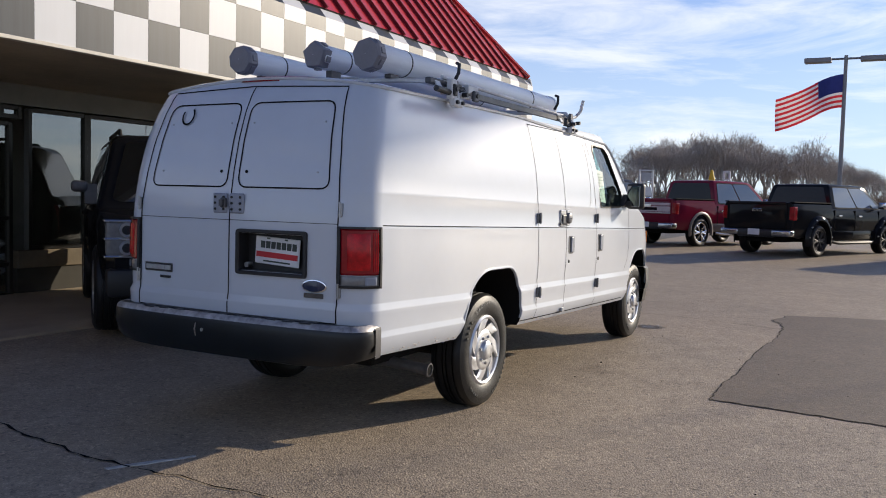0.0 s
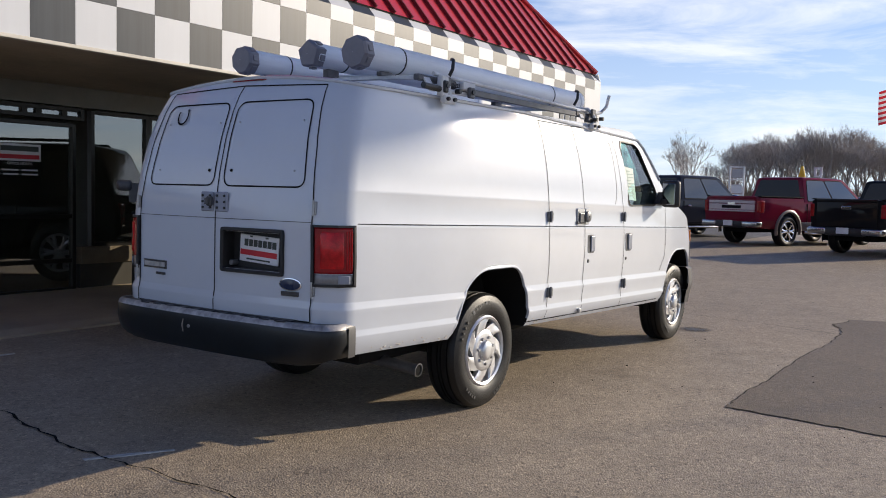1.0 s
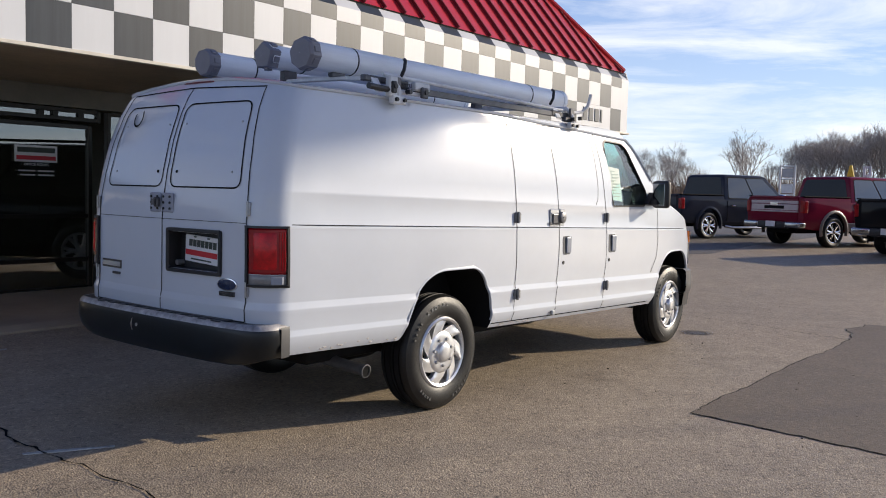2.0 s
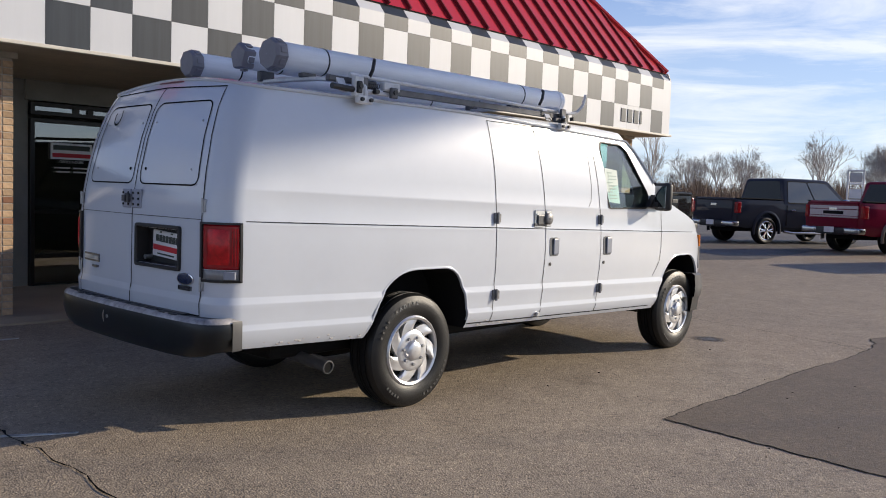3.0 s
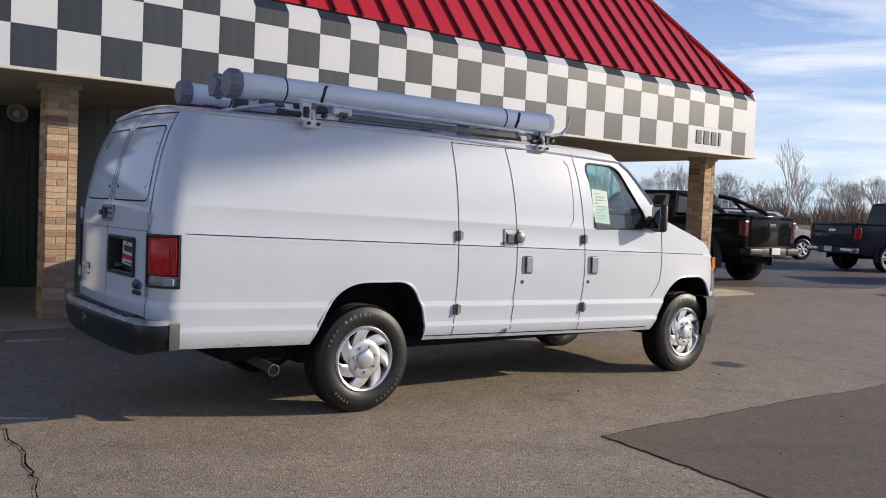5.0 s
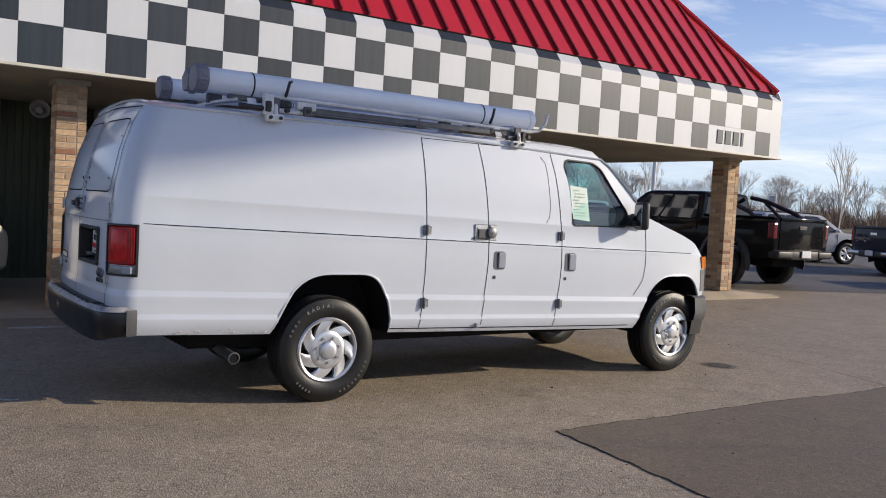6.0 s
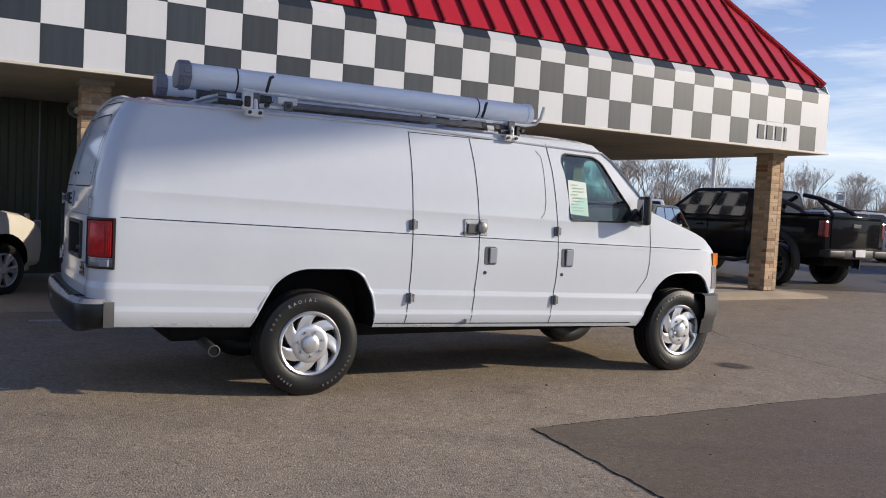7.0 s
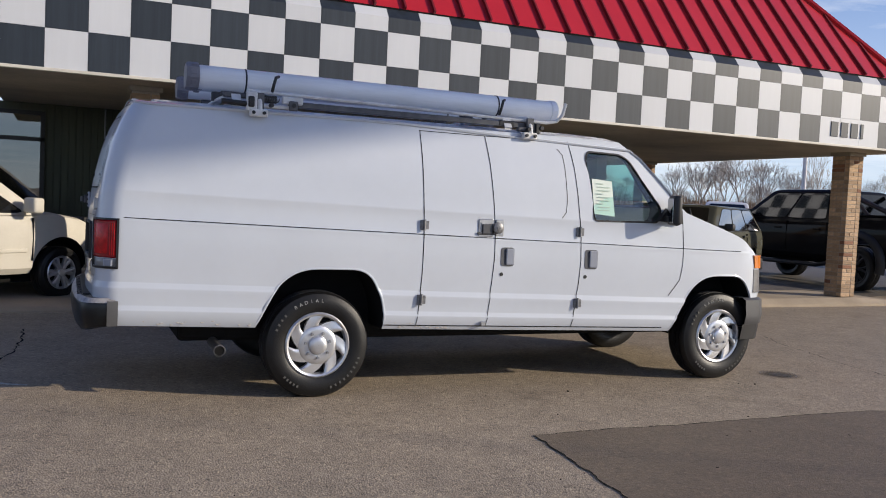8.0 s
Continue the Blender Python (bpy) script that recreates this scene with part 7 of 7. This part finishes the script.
lamp = tagged(empty("street_lamp", pose(38.5, 0.25, 0.1)), "tall dark lot lamp post with twin heads and a flag", "lamp post")
b = bmesh.new()
rod(b, (0, 0, 0), (0, 0, 8.2), 0.11, 0.08, 12)
rod(b, (0, 0, 0), (0, 0, 0.7), 0.28, 0.28, 16)
part("pole", b, M_POLE, lamp)
b = bmesh.new()
rod(b, (0, -0.9, 8.05), (0, 0.9, 8.05), 0.05, seg=8)
part("arm", b, M_POLE, lamp)
for s in (-1, 1):
    b = bmesh.new()
    box(b, -0.25, 0.25, min(s * 0.6, s * 1.75), max(s * 0.6, s * 1.75), 7.9, 8.12, 0.03, 2)
    part("lamp_head", b, M_POLE, lamp)
flag_mesh(lamp, pose(0, 0, 7.25, 0, 0, -70), 3.1, 1.5, 1, 0.32)

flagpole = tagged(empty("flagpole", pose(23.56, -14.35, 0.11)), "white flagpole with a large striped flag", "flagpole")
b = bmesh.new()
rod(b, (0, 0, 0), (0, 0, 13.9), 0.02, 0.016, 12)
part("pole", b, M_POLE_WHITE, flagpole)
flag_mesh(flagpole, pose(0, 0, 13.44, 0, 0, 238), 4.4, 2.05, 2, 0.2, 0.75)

white_pole = tagged(empty("lamp_pole", pose(27, 21.8, 0.1)), "slim white lot light pole", "pole")
b = bmesh.new()
rod(b, (0, 0, 0), (0, 0, 9), 0.1, 0.08, 10)
part("pole", b, M_POLE_WHITE, white_pole)
b = bmesh.new()
box(b, -0.8, 0.8, -0.2, 0.2, 8.95, 9.15, 0.03)
part("lamp_head", b, M_POLE, white_pole)

for (x, y, wd, h0, h1) in ((32.1, 7.5, 0.62, 1.55, 2.7), (38.2, 23.5, 0.42, 2.0, 2.95)):
    sg = tagged(empty("sign_board", pose(x, y, 0, 0, 0, 15)), "small grey sign board on two posts", "sign", group="lot signs")
    for s in (-1, 1):
        b = bmesh.new()
        rod(b, (0, s * wd * 0.45, 0), (0, s * wd * 0.45, h1 + 0.1), 0.04, seg=8)
        part("post", b, M_POLE_WHITE, sg)
    for z0, z1, mt in ((lerp(h0, h1, 0.66), lerp(h0, h1, 0.97), M_SIGN), (lerp(h0, h1, 0.1), lerp(h0, h1, 0.42), M_PLATE)):
        b = bmesh.new()
        box(b, -0.05, -0.02, -wd * 0.36, wd * 0.36, z0, z1, 0.006)
        part("panel", b, mt, sg)
    for z in (h1 + 0.06, lerp(h0, h1, 0.6), lerp(h0, h1, 0.04)):
        b = bmesh.new()
        rod(b, (0, -wd * 0.45, z), (0, wd * 0.45, z), 0.03, seg=8)
        part("crossbar", b, M_POLE_WHITE, sg)


# ---------------------------------------------------------------- grass, brush and bare trees in the distance
bm = bmesh.new()
rows = []
for a in range(-30, 126, 4):
    t = radians(a)
    row = []
    for r, z in ((52, 0.01), (60, 0.25), (78, 0.7), (100, 1.3), (140, 1.6), (260, 2.0), (420, 2.0)):
        rr = r * (1.0 + 0.05 * math.sin(a * 0.21) + (0.25 if a < 25 else 0))
        row.append((rr * math.cos(t), rr * math.sin(t), z + 0.25 * math.sin(a * 0.5) * (z > 0.3)))
    rows.append(row)
grid(bm, rows)
tagged(new("grass", mesh_ob("grass", bm, M_GRASS, True)), "tan winter grass bank beyond the lot", "grass", kind="stuff")


def blade_mesh(name, tris, rods, material):
    """Thin three-sided limbs and flat twig blades as one mesh."""
    vs, fs = [], []
    for p0, p1, r0, r1 in rods:
        d = (p1 - p0).normalized()
        u = d.orthogonal().normalized()
        v = d.cross(u)
        k = len(vs)
        for p, r in ((p0, r0), (p1, r1)):
            for a in (0.0, 2.1, 4.2):
                vs.append(p + (u * math.cos(a) + v * math.sin(a)) * r)
        for j in range(3):
            fs.append((k + j, k + (j + 1) % 3, k + 3 + (j + 1) % 3, k + 3 + j))
    for p0, p1, wd in tris:
        k = len(vs)
        vs += [p0 - wd, p0 + wd, p1]
        fs.append((k, k + 1, k + 2))
    me = bpy.data.meshes.new(name)
    me.from_pydata(vs, [], fs)
    me.materials.append(material)
    return me


def tree_mesh(seed, spread, fork, depth, twigs, first=0.26, late=0.0):
    """A bare tree ten metres high: a trunk that forks again and again into rising limbs, with fine twigs at their ends."""
    rnd_ = random.Random(seed)
    trunk, limbs, blades, tips = [], [], [], []

    def grow(p, d, length, r, level):
        mid = p + d * length * 0.5 + Vector((rnd_.gauss(0, 0.04), rnd_.gauss(0, 0.04), 0)) * length
        end = p + d * length + Vector((rnd_.gauss(0, 0.06), rnd_.gauss(0, 0.06), 0)) * length
        out = trunk if level == 0 else limbs
        out.append((p, mid, r, r * 0.85))
        out.append((mid, end, r * 0.85, r * 0.68))
        tips.append(end.z)
        if level >= depth:
            for _ in range(twigs):
                q = p.lerp(end, rnd_.uniform(0.15, 1))
                v = d * 0.6 + Vector((rnd_.gauss(0, 0.5), rnd_.gauss(0, 0.5), rnd_.uniform(0.0, 0.7)))
                blades.append((q, q + v * length * rnd_.uniform(0.5, 1.1), Vector((rnd_.gauss(0, 1), rnd_.gauss(0, 1), 0)).normalized() * 0.011))
            return
        n_ = fork if level else fork + 1
        turn = rnd_.uniform(0, 6.28)
        for k in range(n_):
            a = turn + 2 * math.pi * (k + rnd_.uniform(-0.25, 0.25)) / n_
            side = d.orthogonal().normalized()
            side = Matrix.Rotation(a, 3, d) @ side
            open_ = spread * rnd_.uniform(0.55, 1.25) * (1 + late * level)
            nd = (d + side * open_ + Vector((0, 0, 0.13 + 0.5 * late))).normalized()
            start = end if k < 2 else mid.lerp(end, rnd_.uniform(0.0, 0.9))
            grow(start, nd, length * rnd_.uniform(0.66, 0.9) * (0.95 if level else 0.8), r * 0.6, level + 1)

    grow(Vector((0, 0, -0.3)), Vector((rnd_.gauss(0, 0.04), rnd_.gauss(0, 0.04), 1)).normalized(), 10 * first, 0.16, 0)
    k = 10.0 / max(max(tips), max(b_[1].z for b_ in blades))
    for lst in (trunk, limbs):
        lst[:] = [(p0 * k, p1 * k, r0, r1) for p0, p1, r0, r1 in lst]
    blades = [(p0 * k, p1 * k, w_) for p0, p1, w_ in blades]
    return blade_mesh("trunk", [], trunk, M_BARK), blade_mesh("crown", blades, limbs, M_BARK)


TREES = [tree_mesh(*args) for args in ((1, 0.5, 3, 5, 6, 0.24), (2, 0.56, 3, 5, 6, 0.22), (3, 0.46, 3, 5, 6, 0.26), (4, 0.52, 3, 5, 4, 0.24), (5, 0.42, 3, 5, 4, 0.28), (6, 0.6, 3, 5, 5, 0.2), (7, 0.47, 3, 5, 9, 0.28, 0.12), (8, 0.42, 3, 5, 9, 0.32, 0.14), (10, 0.52, 3, 5, 9, 0.26, 0.1))]
SLIM = tree_mesh(9, 0.42, 3, 4, 4, 0.34, 0.1)


def plant(x, y, z, h, turn, kind, label, group, wide=1.0):
    t = tagged(empty("tree", pose(x, y, z, 0, 0, turn) @ Matrix.Diagonal((h / 10 * wide, h / 10 * wide, h / 10, 1))), label, "tree", group=group)
    for nm, me in zip(("trunk", "crown"), TREES[kind] if kind >= 0 else SLIM):
        o = new(nm, me)
        o.parent = t
    return t


EYE_X, EYE_Y = -3.5, -4.0      # middle of the walk, from which the far bearings were taken


def polar(bearing, r):
    a = radians(bearing)
    return EYE_X + r * math.cos(a), EYE_Y + r * math.sin(a)


rnd = random.Random(77)
# thick wood seen past the parked trucks, rounded in groups and lower towards its end
for k in range(112):
    bearing = -9 + 25.8 * (k + rnd.uniform(-0.8, 0.8)) / 112
    top = interp(bearing, [-9, 0.5, 3.0, 4.0, 5.2, 6.4, 7.2, 8.5, 11, 13.5, 15, 17], [1.5, 1.9, 2.5, 3.4, 4.15, 3.75, 3.7, 4.2, 4.4, 4.3, 4.5, 3.6])
    top *= 1 + 0.06 * math.sin(bearing * 2.6) + 0.05 * math.sin(bearing * 5.3 + 1)
    r = rnd.uniform(150, 190)
    x, y = polar(bearing, r)
    plant(x, y, 0.8, (math.tan(radians(top)) * r + 0.6) * rnd.uniform(0.84, 1.1), rnd.uniform(0, 360), rnd.choice((6, 7, 8)), "bare winter tree in a thick wood beyond the field", "far wood", rnd.uniform(0.95, 1.15))
# thinner row behind the brush
for k in range(84):
    bearing = rnd.uniform(16.5, 70)
    r = rnd.uniform(115, 165)
    x, y = polar(bearing, r)
    top = rnd.choice((1.5, 1.8, 2.1, 2.4, 2.8, 3.3)) + (0.5 if bearing < 27 else 0.0)
    plant(x, y, 1.0, math.tan(radians(top)) * r + 0.5, rnd.uniform(0, 360), 3 + rnd.randrange(3), "bare slender winter tree behind dry brush", "tree row", rnd.uniform(0.75, 1.0))
# three that stand above the row
for bearing, r, top in ((19.4, 120, 4.6), (36.5, 118, 3.9), (37.6, 121, 3.6), (24.0, 126, 3.7)):
    x, y = polar(bearing, r)
    plant(x, y, 1.0, math.tan(radians(top)) * r + 0.5, bearing * 40, 3, "tall bare winter tree above the brush", "tree row", 0.85)
# a taller stand beyond the end of the canopy
for bearing, r, top in ((49.9, 108, 4.2), (49.0, 114, 3.6), (48.4, 110, 4.0), (47.5, 104, 4.5), (46.2, 112, 4.1), (44.6, 118, 3.2), (51.5, 116, 3.5)):
    a = radians(bearing)
    plant(-1.6 + r * math.cos(a), -5.75 + r * math.sin(a), 1.0, math.tan(radians(top)) * r + 0.5, bearing * 70, 3 + int(r) % 2, "tall bare winter tree above the brush", "tree row", 1.05)
# undergrowth as one mass of thin stems
stems, twigs_ = [], []
for k in range(80000):
    bearing = rnd.uniform(-9, 72)
    near = bearing > 16
    r = rnd.uniform(100, 165) if near else rnd.uniform(138, 190)
    h = rnd.uniform(1.0, 3.6) * (1.0 + 0.35 * math.sin(bearing * 0.9) * math.sin(bearing * 2.3)) if near else rnd.uniform(1.2, 3.4)
    x, y = polar(bearing, r)
    p = Vector((x, y, 0.9))
    twigs_.append((p, p + Vector((rnd.gauss(0, 1.0), rnd.gauss(0, 1.0), h)), Vector((rnd.gauss(0, 0.035), rnd.gauss(0, 0.035), 0))))
tagged(new("brush", blade_mesh("brush", twigs_, stems, M_BRUSH)), "dry brown brush and saplings below the bare trees", "brush", kind="stuff")
for (x, y, h) in ((50.3, 26.8, 7.6), (62, 54, 9)):
    plant(x, y, 0.1, h, 40, -1, "slim young bare tree beside the lot", "young trees", 0.55)
